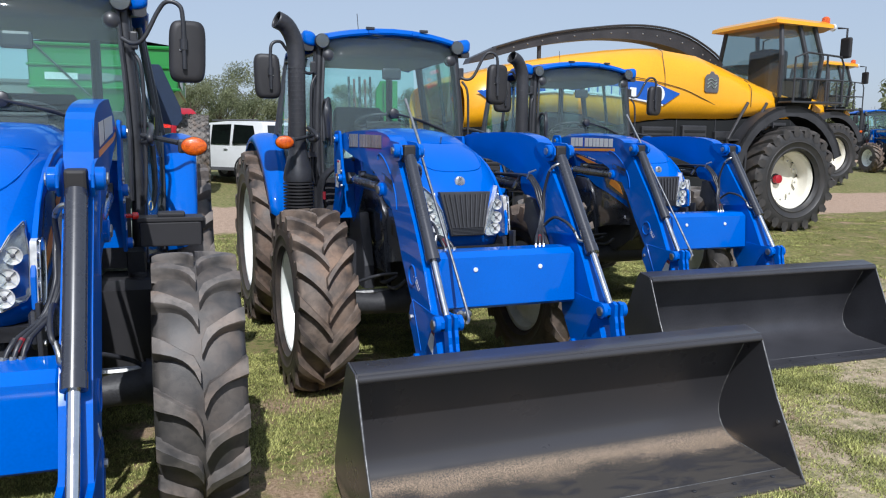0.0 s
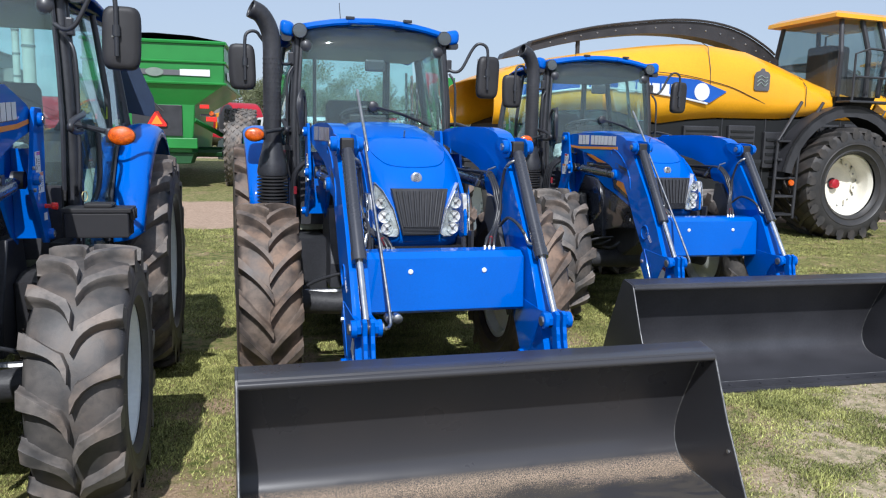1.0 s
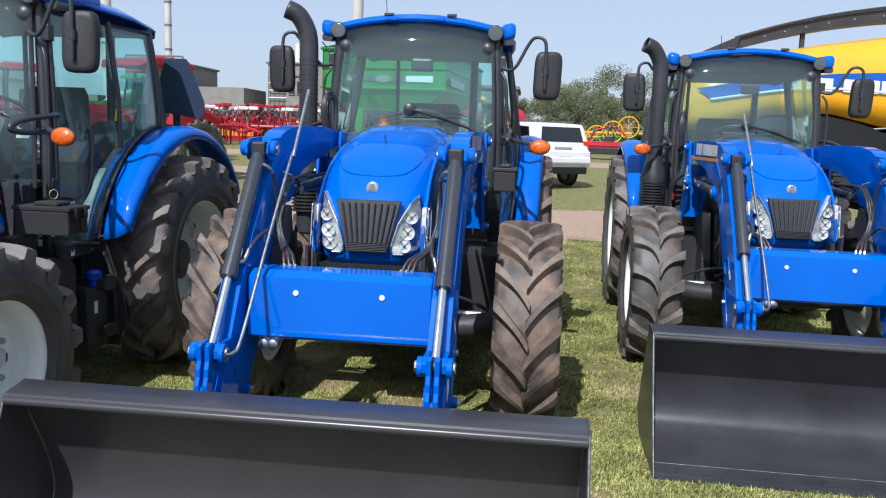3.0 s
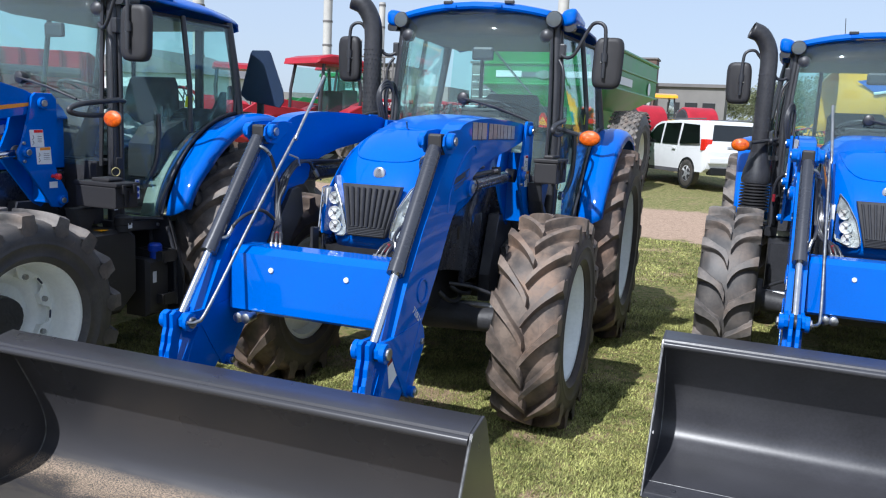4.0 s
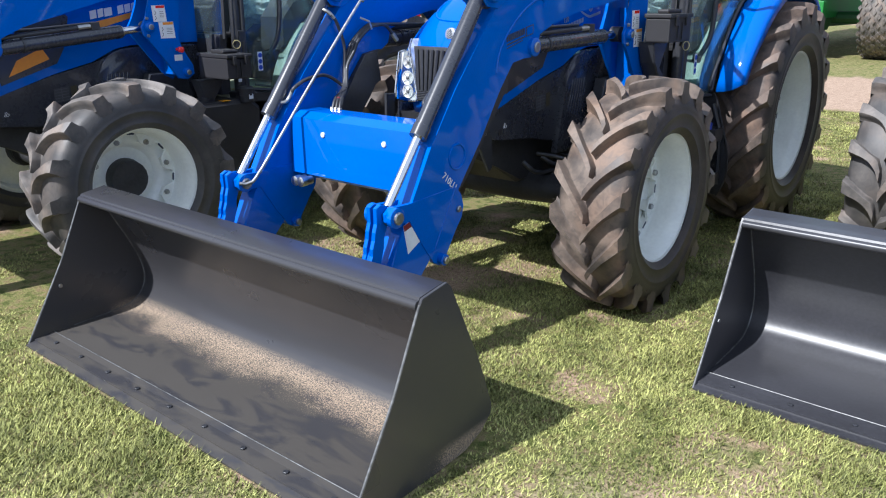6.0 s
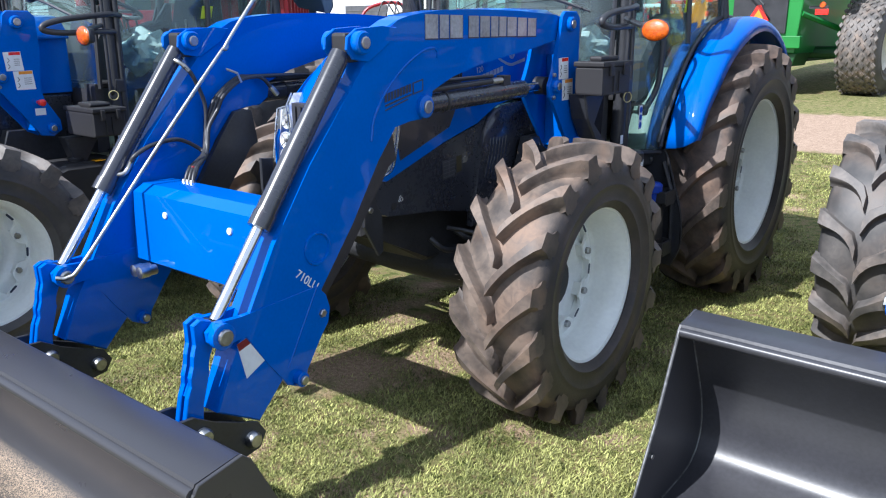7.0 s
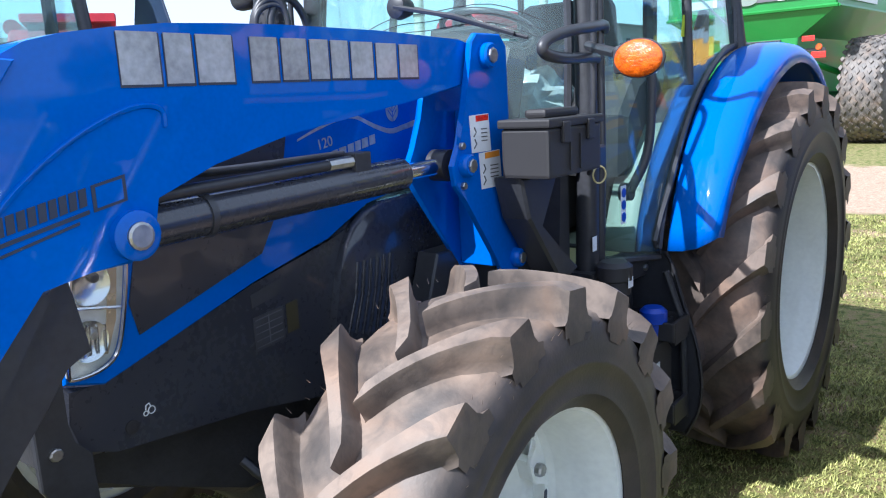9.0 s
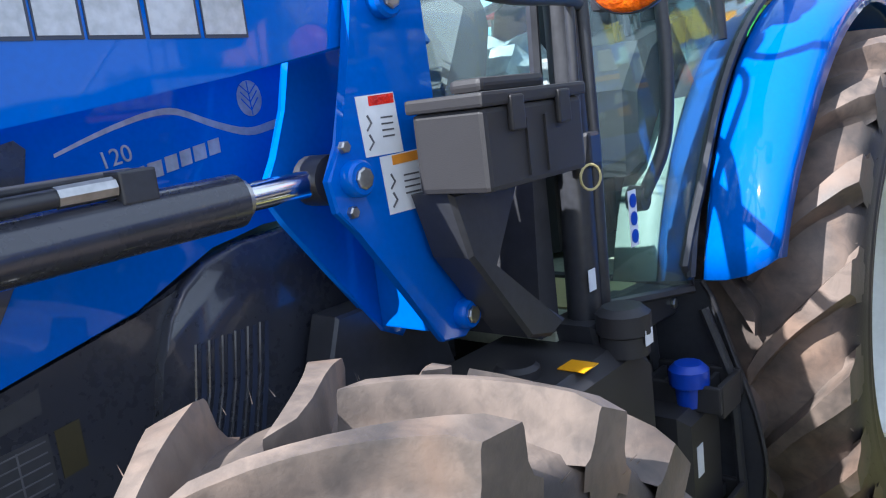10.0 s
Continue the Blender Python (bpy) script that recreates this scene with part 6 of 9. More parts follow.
        part("reflector", flip(revolve([(-0.010, 0.052), (-0.018, 0.050), (-0.006, 0.03), (0.012, 0.008)], 20, None, (0.595, 1.0, 2.562), 'y'), m), WHITE, wl, smooth=50)
        part("lens", flip(revolve([(-0.019, 0.053), (-0.026, 0.035), (-0.028, 0.008)], 20, None, (0.595, 1.0, 2.562), 'y'), m), LENS, wl, smooth=50)
        part("lamp_shell", flip(revolve([(0.04, 0.02), (0.0, 0.045), (-0.04, 0.05), (-0.06, 0.03)], 16, None, (0.54, 1.05, 2.45), 'y'), m), BLACK, tr, smooth=50)
        wing = loft([[(0.66 + 0.05 * c, 1.55, 2.60 + 0.03 * d) for c, d in RING], [(0.675 + 0.064 * c, 1.22, 2.592 + 0.055 * d) for c, d in RING], [(0.685 + 0.058 * c, 1.08, 2.585 + 0.062 * d + 0.012 * c) for c, d in RING], [(0.692 + 0.045 * c, 1.045, 2.58 + 0.052 * d + 0.010 * c) for c, d in RING], [(0.692 + 0.025 * c, 1.035, 2.58 + 0.03 * d) for c, d in RING]])
        part("roof_corner", flip(wing, m), BLUE, roof, "blue lowered roof corner", 60)
        part("corner_underside", flip(loft([[(0.665 + 0.05 * c, 1.22, 2.53 + 0.03 * d) for c, d in RING], [(0.695 + 0.04 * c, 1.05, 2.515 + 0.03 * d) for c, d in RING]]), m), BLACK, roof, smooth=60)
        # fender
        arc = [(2.30 - 0.985 * math.cos(t), 0.83 + 0.985 * math.sin(t)) for t in (radians(14 + 138 * k / 26) for k in range(27))]
        rows = []
        for n, (y, z) in enumerate(arc):
            d = Vector((2.30 - y, 0.83 - z)).normalized()
            along = Vector((-d.y, d.x)) * (1 if n < 13 else 0)
            full = min(1, n / 11)
            row = []
            for x, k in ((0.775, 0.05), (0.782, 0.012), (0.80, 0.0), (0.86, -0.010), (0.93, -0.006), (0.985, 0.010), (1.012, 0.035), (1.02, 0.085)):
                u = (x - 0.775) / 0.245
                lift = 0.075 * u ** 3 * max(0, 1 - n / 5)
                row.append((0.775 + 0.018 * (1 - full) + 0.245 * u * (0.79 + 0.21 * full), y + d.x * k - along.x * lift, z + d.y * k + abs(along.y) * lift))
            rows.append(row)
        fe = part("fender", flip(loft(rows, ring=False), m), BLUE, tr, "glossy blue rear fender", 50)
        fe.modifiers.new("thick", 'SOLIDIFY').thickness = 0.010
        part("fender_seal", flip(tube([(0.772, y, z + 0.006) for y, z in arc[:22]], 0.012, 6), m), BLACK, fe)
        # inner edge of the blue fender, its shade behind the glass painted in
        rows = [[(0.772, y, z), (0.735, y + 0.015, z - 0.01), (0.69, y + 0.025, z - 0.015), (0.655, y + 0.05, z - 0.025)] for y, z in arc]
        lip = part("fender_lip", flip(loft(rows, ring=False), m), SHADED_BLUE, fe, "blue inner fender edge behind the glass, painted darker for shade", 50)
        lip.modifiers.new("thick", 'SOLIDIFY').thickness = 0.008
        rows = [[(0.655, y + 0.05, z - 0.025), (0.60, y + 0.06, z - 0.03), (0.52, y + 0.065, z - 0.035)] for y, z in arc[:7]]
        inn = part("inner_fender", flip(loft(rows, ring=False), m), PALETRIM, fe, "pale inner fender trim", 50)
        inn.modifiers.new("thick", 'SOLIDIFY').thickness = 0.010
        rows = [[(0.655, y + 0.05, z - 0.025), (0.60, y + 0.06, z - 0.03), (0.50, y + 0.065, z - 0.03)] for y, z in arc[6:14]]
        top_trim = part("inner_trim", flip(loft(rows, ring=False), m), SEATCLOTH, fe, "dark cloth trim over the inner fender", 50)
        top_trim.modifiers.new("thick", 'SOLIDIFY').thickness = 0.010
    # windscreen
    rows = []
    for z, y, w, arch in ((1.42, 0.955, 0.615, 0), (1.80, 0.965, 0.62, 0), (2.15, 0.985, 0.605, 0), (2.40, 1.01, 0.585, 0.03), (2.56, 1.03, 0.57, 0.075)):
        rows.append([(w * u, y - 0.06 * (1 - u * u), z + arch * (1 - u * u)) for u in (-1, -0.75, -0.5, -0.25, 0, 0.25, 0.5, 0.75, 1)])
    g = part("windscreen", loft(rows, ring=False), GLASS, tr, "large curved tinted windscreen", 60)
    g.modifiers.new("thick", 'SOLIDIFY').thickness = 0.005
    g.visible_shadow = False
    for s in (-1, 1):
        part("windscreen_seal", tube([(s * 0.61, 0.957, 1.42), (s * 0.615, 0.968, 1.8), (s * 0.60, 0.99, 2.15), (s * 0.57, 1.034, 2.56)], 0.014, 6), BLACK, tr)
    g = part("rear_window", prism([(-0.68, 1.46), (0.68, 1.46), (0.62, 2.49), (-0.62, 2.49)], 2.25, 2.255, axis='y'), GLASS, tr, "tinted rear window")
    g.visible_shadow = False
    part("rear_window_frame", tube([(-0.68, 2.25, 1.46), (0.68, 2.25, 1.46)], 0.025, 8), BLACK, tr)
    for x in (-0.34, 0.36):
        part("rear_post", tube([(x, 2.24, 1.46), (x, 2.24, 2.48)], 0.018 if x < 0 else 0.035, 8), BLACK, tr)
    part("cab_floor", box(-0.60, 0.60, 0.96, 2.25, 0.98, 1.03), FLOORMAT, tr, "pale cab floor mat")
    part("cab_back_wall", box(-0.58, 0.58, 2.18, 2.24, 1.03, 1.46, 0.01), BLACK, tr)
    part("firewall", prism([(0.90, 1.03), (0.98, 1.03), (0.98, 1.45), (0.93, 1.45)], -0.60, 0.60), BLACK_SATIN, tr)
    part("dashboard", prism([(0.97, 1.42), (1.10, 1.50), (1.22, 1.86), (1.36, 1.86), (1.38, 1.78), (1.25, 1.40), (1.15, 1.10), (0.99, 1.06)], -0.22, 0.22, 0.03), PLASTIC, tr, "grey dashboard console", 40)
    part("instrument_panel", box(-0.16, 0.16, 1.23, 1.27, 1.86, 1.93, 0.015), PLASTIC, tr)
    part("dash_shelf", prism([(0.97, 1.42), (0.97, 1.46), (1.12, 1.46), (1.12, 1.42)], -0.58, 0.58, 0.01), PLASTIC, tr)
    ring = []
    for k in range(29):
        a = 2 * math.pi * k / 28
        ring.append((0.20 * math.cos(a), 1.42 + 0.20 * math.sin(a) * 0.85, 1.92 + 0.20 * math.sin(a) * -0.35))
    sw = part("steering_wheel", tube(ring, 0.014, 8), BLACK, tr, "black steering wheel", 60)
    for a in (0.5, 2.6, 4.7):
        part("spoke", tube([(0, 1.42, 1.90), (0.19 * math.cos(a), 1.42 + 0.16 * math.sin(a), 1.92 - 0.067 * math.sin(a))], 0.012, 6), BLACK, sw)
    part("steering_column", tube([(0, 1.25, 1.55), (0, 1.42, 1.90)], 0.04, 10), BLACK, tr)
    part("seat_base", box(-0.22, 0.22, 1.62, 2.05, 1.05, 1.36, 0.03), PLASTIC, tr)
    part("seat", prism([(1.55, 1.42), (1.58, 1.50), (1.80, 1.49), (2.02, 1.50), (2.05, 1.42), (2.0, 1.36), (1.60, 1.36)], -0.26, 0.26, 0.03), SEATCLOTH, tr, "dark cloth driver's seat", 50)
    part("backrest", prism([(1.97, 1.46), (1.99, 1.70), (2.03, 1.96), (2.07, 2.06), (2.12, 2.08), (2.15, 2.02), (2.14, 1.70), (2.10, 1.46)], -0.25, 0.25, 0.035), SEATCLOTH, tr, "dark seat backrest in plastic wrap", 50)
    for s in (-1, 1):
        part("armrest", box(s * 0.33 - 0.05, s * 0.33 + 0.05, 1.62, 2.02, 1.60, 1.68, 0.02), SEATCLOTH, tr)
    for s in (-1, 1):
        part("side_console", flip(prism([(1.47, 1.32), (1.48, 1.56), (1.60, 1.69), (1.82, 1.75), (2.15, 1.79), (2.15, 1.30), (1.70, 1.36)], 0.31, 0.58, 0.03), s < 0), PLASTIC, tr, "dark side console with levers")
        for k in range(3):
            part("lever", flip(tube([(0.48, 1.62 + 0.07 * k, 1.68), (0.475, 1.605 + 0.07 * k, 1.82 + 0.02 * k)], 0.010, 6), s < 0), BLACK, tr)
    for s in (-1, 1):
        part("wheel_box", flip(prism([(1.86, 1.70), (1.90, 1.80), (2.02, 1.84), (2.18, 1.84), (2.18, 1.46), (1.86, 1.46)], 0.36, 0.63, 0.03), s < 0), SEATCLOTH, tr, "dark trim box beside the seat")
    part("right_console", prism([(1.30, 1.05), (1.34, 1.40), (1.55, 1.62), (1.75, 1.74), (2.16, 1.78), (2.16, 1.05)], -0.585, -0.36, 0.03), PLASTIC, tr, "dark right-hand control console")
    for k in range(4):
        lv = part("control_lever", tube([(-0.42 - 0.03 * k, 1.62 + 0.09 * k, 1.66 + 0.02 * k), (-0.415 - 0.03 * k, 1.59 + 0.09 * k, 1.80 + 0.02 * k)], 0.009, 6), BLACK, tr)
        part("lever_knob", revolve([(0, 0.012), (0.01, 0.02), (0.035, 0.02), (0.045, 0.01)], 10, None, (-0.415 - 0.03 * k, 1.59 + 0.09 * k, 1.79 + 0.02 * k), 'z'), ORANGE if k == 1 else BLACK, lv, smooth=40)
    part("rear_shelf", prism([(2.02, 1.05), (2.02, 1.56), (2.12, 1.70), (2.20, 1.74), (2.20, 1.05)], -0.58, 0.58, 0.02), SEATCLOTH, tr, "dark trim behind the seat")
    for s in (-1, 1):
        part("quarter_trim", flip(prism([(1.98, 1.62), (2.06, 1.80), (2.20, 1.98), (2.24, 1.98), (2.24, 1.46), (2.0, 1.46)], 0.60, 0.64, 0.008), s < 0), BLACK, tr, "black rear quarter trim")
        part("pedal", box(s * 0.10 - 0.04, s * 0.10 + 0.04, 1.14, 1.16, 1.10, 1.22, 0.004), BLACK, tr)
    part("floor_card", box(0.33, 0.59, 1.13, 1.40, 1.032, 1.036), MANILA, tr, "yellow card on the cab floor")
    b = bmesh.new()
    bmesh.ops.create_icosphere(b, subdivisions=4, radius=1.0)
    for v in b.verts:
        n1 = noise.noise(v.co * 2.2) * 0.28 + noise.noise(v.co * 6.0) * 0.10
        v.co = Vector((v.co.x * 0.24 * (1 + n1), 1.66 + v.co.y * 0.17 * (1 + n1), 1.60 + v.co.z * 0.17 * (1 + n1)))
    part("plastic_wrap", b, PLASTIC_WRAP, tr, "crumpled clear plastic wrap over the seat", 30)
    # wiper
    pv = Vector((-0.02, 0.905, 1.985))
    part("wiper_motor", revolve([(0.03, 0.03), (-0.02, 0.045), (-0.045, 0.04), (-0.055, 0.02)], 18, None, pv, 'y'), BLACK, tr, smooth=40)
    part("wiper_arm", tube([pv + Vector((0, -0.05, 0)), pv + Vector((0.25, -0.03, -0.055)), pv + Vector((0.46, 0.015, -0.13))], 0.009, 6), BLACK, tr)
    part("wiper_blade", tube([pv + Vector((0.08, -0.03, -0.012)), pv + Vector((0.30, -0.01, -0.08)), pv + Vector((0.50, 0.035, -0.145))], 0.007, 6), BLACK, tr)
    part("interior_mirror", box(-0.05, 0.12, 1.10, 1.14, 2.28, 2.38, 0.03), BLACK, tr)
    # toolbox on its bracket
    tb = part("toolbox", box(0.645, 0.80, 0.505, 0.82, 1.425, 1.565, 0.01), PLASTIC, tr, "grey-black plastic toolbox")
    part("lid", box(0.638, 0.807, 0.497, 0.828, 1.565, 1.59, 0.006), PLASTIC, tb, "ribbed toolbox lid")
    part("lid_handle", box(0.69, 0.76, 0.56, 0.76, 1.59, 1.615, 0.01), PLASTIC, tb)
    for y in (0.57, 0.72):
        part("latch", box(0.80, 0.812, y, y + 0.04, 1.52, 1.58, 0.004), PLASTIC, tb)
    for y in (0.62, 0.68):
        part("rib", box(0.80, 0.805, y, y + 0.01, 1.44, 1.54), PLASTIC, tb)
    part("toolbox_bracket", prism([(0.52, 1.425), (0.74, 1.425), (0.62, 1.27), (0.78, 1.14), (0.86, 1.10), (0.80, 1.08), (0.72, 1.10), (0.56, 1.30)], 0.60, 0.70, 0.008), BLACK, tr, "black angled bracket under the toolbox")
    rg = [(0.712 + 0.010 * math.sin(a), 0.985 + 0.026 * math.sin(a), 1.385 + 0.028 * math.cos(a)) for a in (2 * math.pi * k / 16 for k in range(17))]
    part("key_ring", tube(rg, 0.003, 6), MANILA, tr)
    part("paper_tag", box(0.676, 0.678, 1.0, 1.03, 1.12, 1.17), PAPER, tr)
    part("sticker", prism([(1.62, 1.84), (1.70, 1.84), (1.72, 1.92), (1.64, 1.92)], 0.742, 0.744), LIMELABEL, tr, "yellow-green sticker on the glass")
    # power lines mirrored in the windscreen, modelled as thin dark tubes
    for k in range(3):
        z = 1.93 - 0.03 * k
        wire = smooth_path([(-0.58, 0.95, z - 0.12), (-0.35, 0.925, z - 0.05), (-0.08, 0.90, z + 0.02), (0.10, 0.90, z + 0.025), (0.35, 0.925, z + 0.03), (0.58, 0.96, z - 0.06)], 4)
        part("wire", tube(wire, 0.0016, 5), SEATCLOTH, tr)




def tractor(stripe, label):
    tr = thing("tractor", label, "tractor", "row of loader tractors")
    for s in (1, -1):
        wheel(tr, (s * 0.92, 0, 0.628), s, FRONT, 0.1)
        wheel(tr, (s * 0.87, 2.30, 0.815), s, REAR, 0.05, None, RUBBER_REAR)
        loader_arm(tr, s, stripe)
        loader_frame(tr, s)
    cross_beam(tr)
    loader_hoses(tr)
    bucket(tr)
    hood(tr)
    chassis(tr)
    exhaust(tr)
    cab(tr)
    return tr


tractor_b = tractor(False, "blue loader tractor with black bucket on pale wheels, parked on grass")
tractor_b.matrix_basis = pose(2.30, 6.857, 0)
tractor_a = copy_thing(tractor_b, pose(-0.414, 5.385, -0.02, 0, 0, -1.7))
tractor_c = copy_thing(tractor_b, pose(5.163, 8.514, 0, 0, 0, -1.5))


def s_wheel(o):
    return 1 if o.location.x > 0 else -1


# front tyres with curved bars on the two outer tractors
CURVED_TYRE = {}
for s in (-1, 1):
    o = part("curved_tyre", flip(tyre_mesh(*FRONT[:3], 16, 0.050, 0.066, 0.25, 0.50), s < 0), RUBBER_DARK, None, "", 42)
    CURVED_TYRE[s] = o.data
    bpy.data.objects.remove(o)


def trim_copy(tr):
    """Orange stripes and white blocks on arms and bonnet, and a clean bucket, on the tractors beside the middle one."""
    for o in list(tr.children):
        s = 1 if (o.data.vertices[0].co.x > 0) else -1
        if o.name.startswith("loader_arm"):
            x = ARM_X[1] + 0.0005
            st = [(-0.62, 1.700), (0.25, 1.694), (0.45, 1.705), (0.45, 1.684), (0.25, 1.670), (-0.62, 1.674)]
            part("stripe", flip(prism(st, x, x + 0.002), s < 0), ORANGE, o, "orange decal stripe")
            for q in o.children:
                if q.name.startswith("letter_block"):
                    q.material_slots[0].link = 'OBJECT'
                    q.material_slots[0].material = WHITE
                    q["label"] = "plain white letter block on the arm"
        if o.name.startswith("wheel"):
            for q in o.children:
                if q.name.startswith("tyre"):
                    if o.location.y < 1.0:
                        q.data = CURVED_TYRE[s_wheel(o)]
                    q.material_slots[0].link = 'OBJECT'
                    q.material_slots[0].material = RUBBER_DARK
        if o.name.startswith("bonnet_side"):
            for q in list(o.children):
                if q.name.split(".")[0] in ("wave_decal", "leaf_badge", "letter_block", "model_number"):
                    for r in list(q.children):
                        bpy.data.objects.remove(r)
                    bpy.data.objects.remove(q)
            for q in ([(-0.02, 1.50), (0.10, 1.535), (0.40, 1.60), (0.55, 1.625), (0.55, 1.605), (0.40, 1.565), (0.12, 1.485), (0.02, 1.455)], [(-0.42, 1.235), (-0.16, 1.33), (-0.20, 1.40), (-0.36, 1.33)]):
                part("stripe", flip(prism(q, 0.3265, 0.3285), s < 0), ORANGE, o, "orange decal stripe")
            y = 0.14
            for w in (0.055, 0.045, 0.065, 0, 0.05, 0.05, 0.04, 0.04):
                if w:
                    z = 1.565 + (y - 0.14) * 0.16
                    part("letter_block", flip(prism([(y, z), (y + w * 0.82, z + 0.01), (y + w * 0.82, z + 0.062), (y, z + 0.052)], 0.3225, 0.3245), s < 0), WHITE, o, "plain white letter block")
                y += w or 0.03
        if o.name.startswith("bucket"):
            for q in (o, *o.children):
                for slot in q.material_slots:
                    if slot.material == BUCKET:
                        slot.link = 'OBJECT'
                        slot.material = BUCKET_CLEAN
        if o.name.startswith("mast_plate") and s > 0 and o.children:
            part("red_knob", revolve([(0, 0.012), (0.03, 0.012), (0.035, 0.02), (0.06, 0.02), (0.065, 0.01)], 14, None, (0.592, 0.585, 1.32)), REDLENS, o, "red valve knob", 40)
            part("valve_label", box(0.5925, 0.594, 0.56, 0.62, 1.245, 1.285), PAPER, o)


sign = [(0.50, 1.98), (0.60, 2.33), (0.62, 2.35), (0.78, 2.35), (0.80, 2.33), (0.93, 2.02), (0.94, 1.93), (0.90, 1.88), (0.56, 1.93)]
part("sign_plate", prism(sign, 2.60, 2.612, 0.002, axis='y'), SLATE, tractor_a, "dark blue back of a folded sign plate")
part("sign_bracket", box(0.66, 0.72, 2.612, 2.64, 1.70, 2.05, 0.004), BLACK, tractor_a)
for o in list(tractor_a.children):
    if o.name.split(".")[0] == "toolbox":
        o.matrix_basis = Matrix.Translation((0.638, 0.80, 1.27)) @ Matrix.Diagonal((2.15, 0.62, 1.0, 1)) @ Matrix.Translation((-0.638, -0.66, -1.52)) @ o.matrix_basis
    if o.name.split(".")[0] == "toolbox_bracket":
        o.matrix_basis = Matrix.Translation((-0.02, 0.15, -0.27)) @ o.matrix_basis
trim_copy(tractor_a)
trim_copy(tractor_c)


def lower_loader(tr):
    """The larger loader of the near tractor: deeper elbows, held lower at the front, on smaller wheels."""
    turn = Matrix.Translation((0, 0.52, 1.815)) @ Matrix.Rotation(radians(4.0), 4, 'X') @ Matrix.Translation((0, -0.52, -1.77))
    for o in list(tr.children):
        kind = o.name.split(".")[0]
        if kind in ("loader_arm", "lift_cylinder", "cross_beam", "level_rod") or (kind in ("hydraulic_hose", "hose_fitting", "hose_sleeve", "hose_end", "hose_tie", "hose_clamp", "steel_pipe") and o.data.vertices[0].co.y < -0.3):
            o.matrix_basis = turn @ o.matrix_basis
        if kind == "mast_plate":
            o.matrix_basis = Matrix.Translation((0, 0, 0.045)) @ o.matrix_basis
        if kind == "mirror_arm":
            o.matrix_basis = Matrix.Translation((-0.045 if o.data.vertices[0].co.x > 0 else 0.045, -0.08, 0.02)) @ o.matrix_basis
        if kind == "loader_arm":
            o.data = o.data.copy()
            for v in o.data.vertices:
                up = min(1, max(0, (v.co.z - 1.60) / 0.2)) * min(1, max(0, (0.55 - v.co.y) / 0.4))
                v.co.z += 0.122 * up
            for q in o.children:
                if q.name.split(".")[0] in ("letter_block", "letter_edge", "stripe"):
                    q.matrix_basis = Matrix.Translation((0, 0, 0.07)) @ q.matrix_basis
        if kind == "wheel":
            o.matrix_basis = Matrix.Translation((0, 0, -0.025)) @ o.matrix_basis @ Matrix.Diagonal((1, 0.967, 0.967, 1))


lower_loader(tractor_a)
tractor_a["label"] = "blue loader tractor with orange stripes at the row's near end"
tractor_c["label"] = "blue loader tractor with orange stripes and a clean black bucket"

CHARCOAL = material("charcoal_panel", (0.016, 0.017, 0.018), 0.6, vary=0.2, scale=2, spec=0.2)
DECALBLUE = material("decal_blue", (0.01, 0.09, 0.42), 0.35, vary=0.08)
DARKCABGLASS = glass_material("dark_cab_glass", (0.50, 0.58, 0.58), 1.8)
TARP = material("black_tarp", (0.02, 0.02, 0.022), 0.6, vary=0.3, scale=2, bump=0.2)
DARKGLASS2 = material("tinted_car_window", (0.012, 0.014, 0.015), 0.06, vary=0.2, scale=3, coat=0.5)

# ---- ground ----
b = bmesh.new()
bmesh.ops.create_grid(b, x_segments=160, y_segments=160, size=1)
for v in b.verts:
    u, w = v.co.x, v.co.y
    x, y = 5 + 1500 * u * abs(u) ** 2.5, 20 + 1500 * w * abs(w) ** 2.5
    z = 0.03 * noise.noise(Vector((x * 0.25, y * 0.25, 0))) * min(1, max(0, (abs(x - 3) + abs(y - 7) - 9) / 8))
    v.co = Vector((x, y, z + rise(y)))
ground = tagged(part("ground", b, GROUND, smooth=60), "mown grass field with bare patches and gravel drives", "ground", kind="structure")

# ---- forage harvester; its frame: ground under the front axle on the near side, +x ahead, +y across ----
RUBBER_BLACK = rubber_material("tyre_rubber_black", (0.085, 0.075, 0.068), (0.024, 0.024, 0.025), 0.7)
BIG = (1.06, 0.92, 0.56, 22, 0.045, 0.075, 0.36, 0.62, -0.10, 10, 0.105)
MID = (0.75, 0.55, 0.36, 20, 0.04, 0.06, 0.38, 0.42, -0.05, 8, 0.09)


def turned(tr, at, kind, rim, rubber, toward):
    """A wheel whose axle lies along y; toward -1 faces -y."""
    w = wheel(tr, (0, 0, 0), 1, kind, 0.2, rim, rubber)
    w.matrix_basis = Matrix.Translation(at) @ Matrix.Rotation(radians(-90 if toward < 0 else 90), 4, 'Z')
    part("hub_cap", revolve([(-0.08, 0.085), (0.015, 0.085), (0.03, 0.06)], 18), RED, w, "red hub cap", 40)
    return w


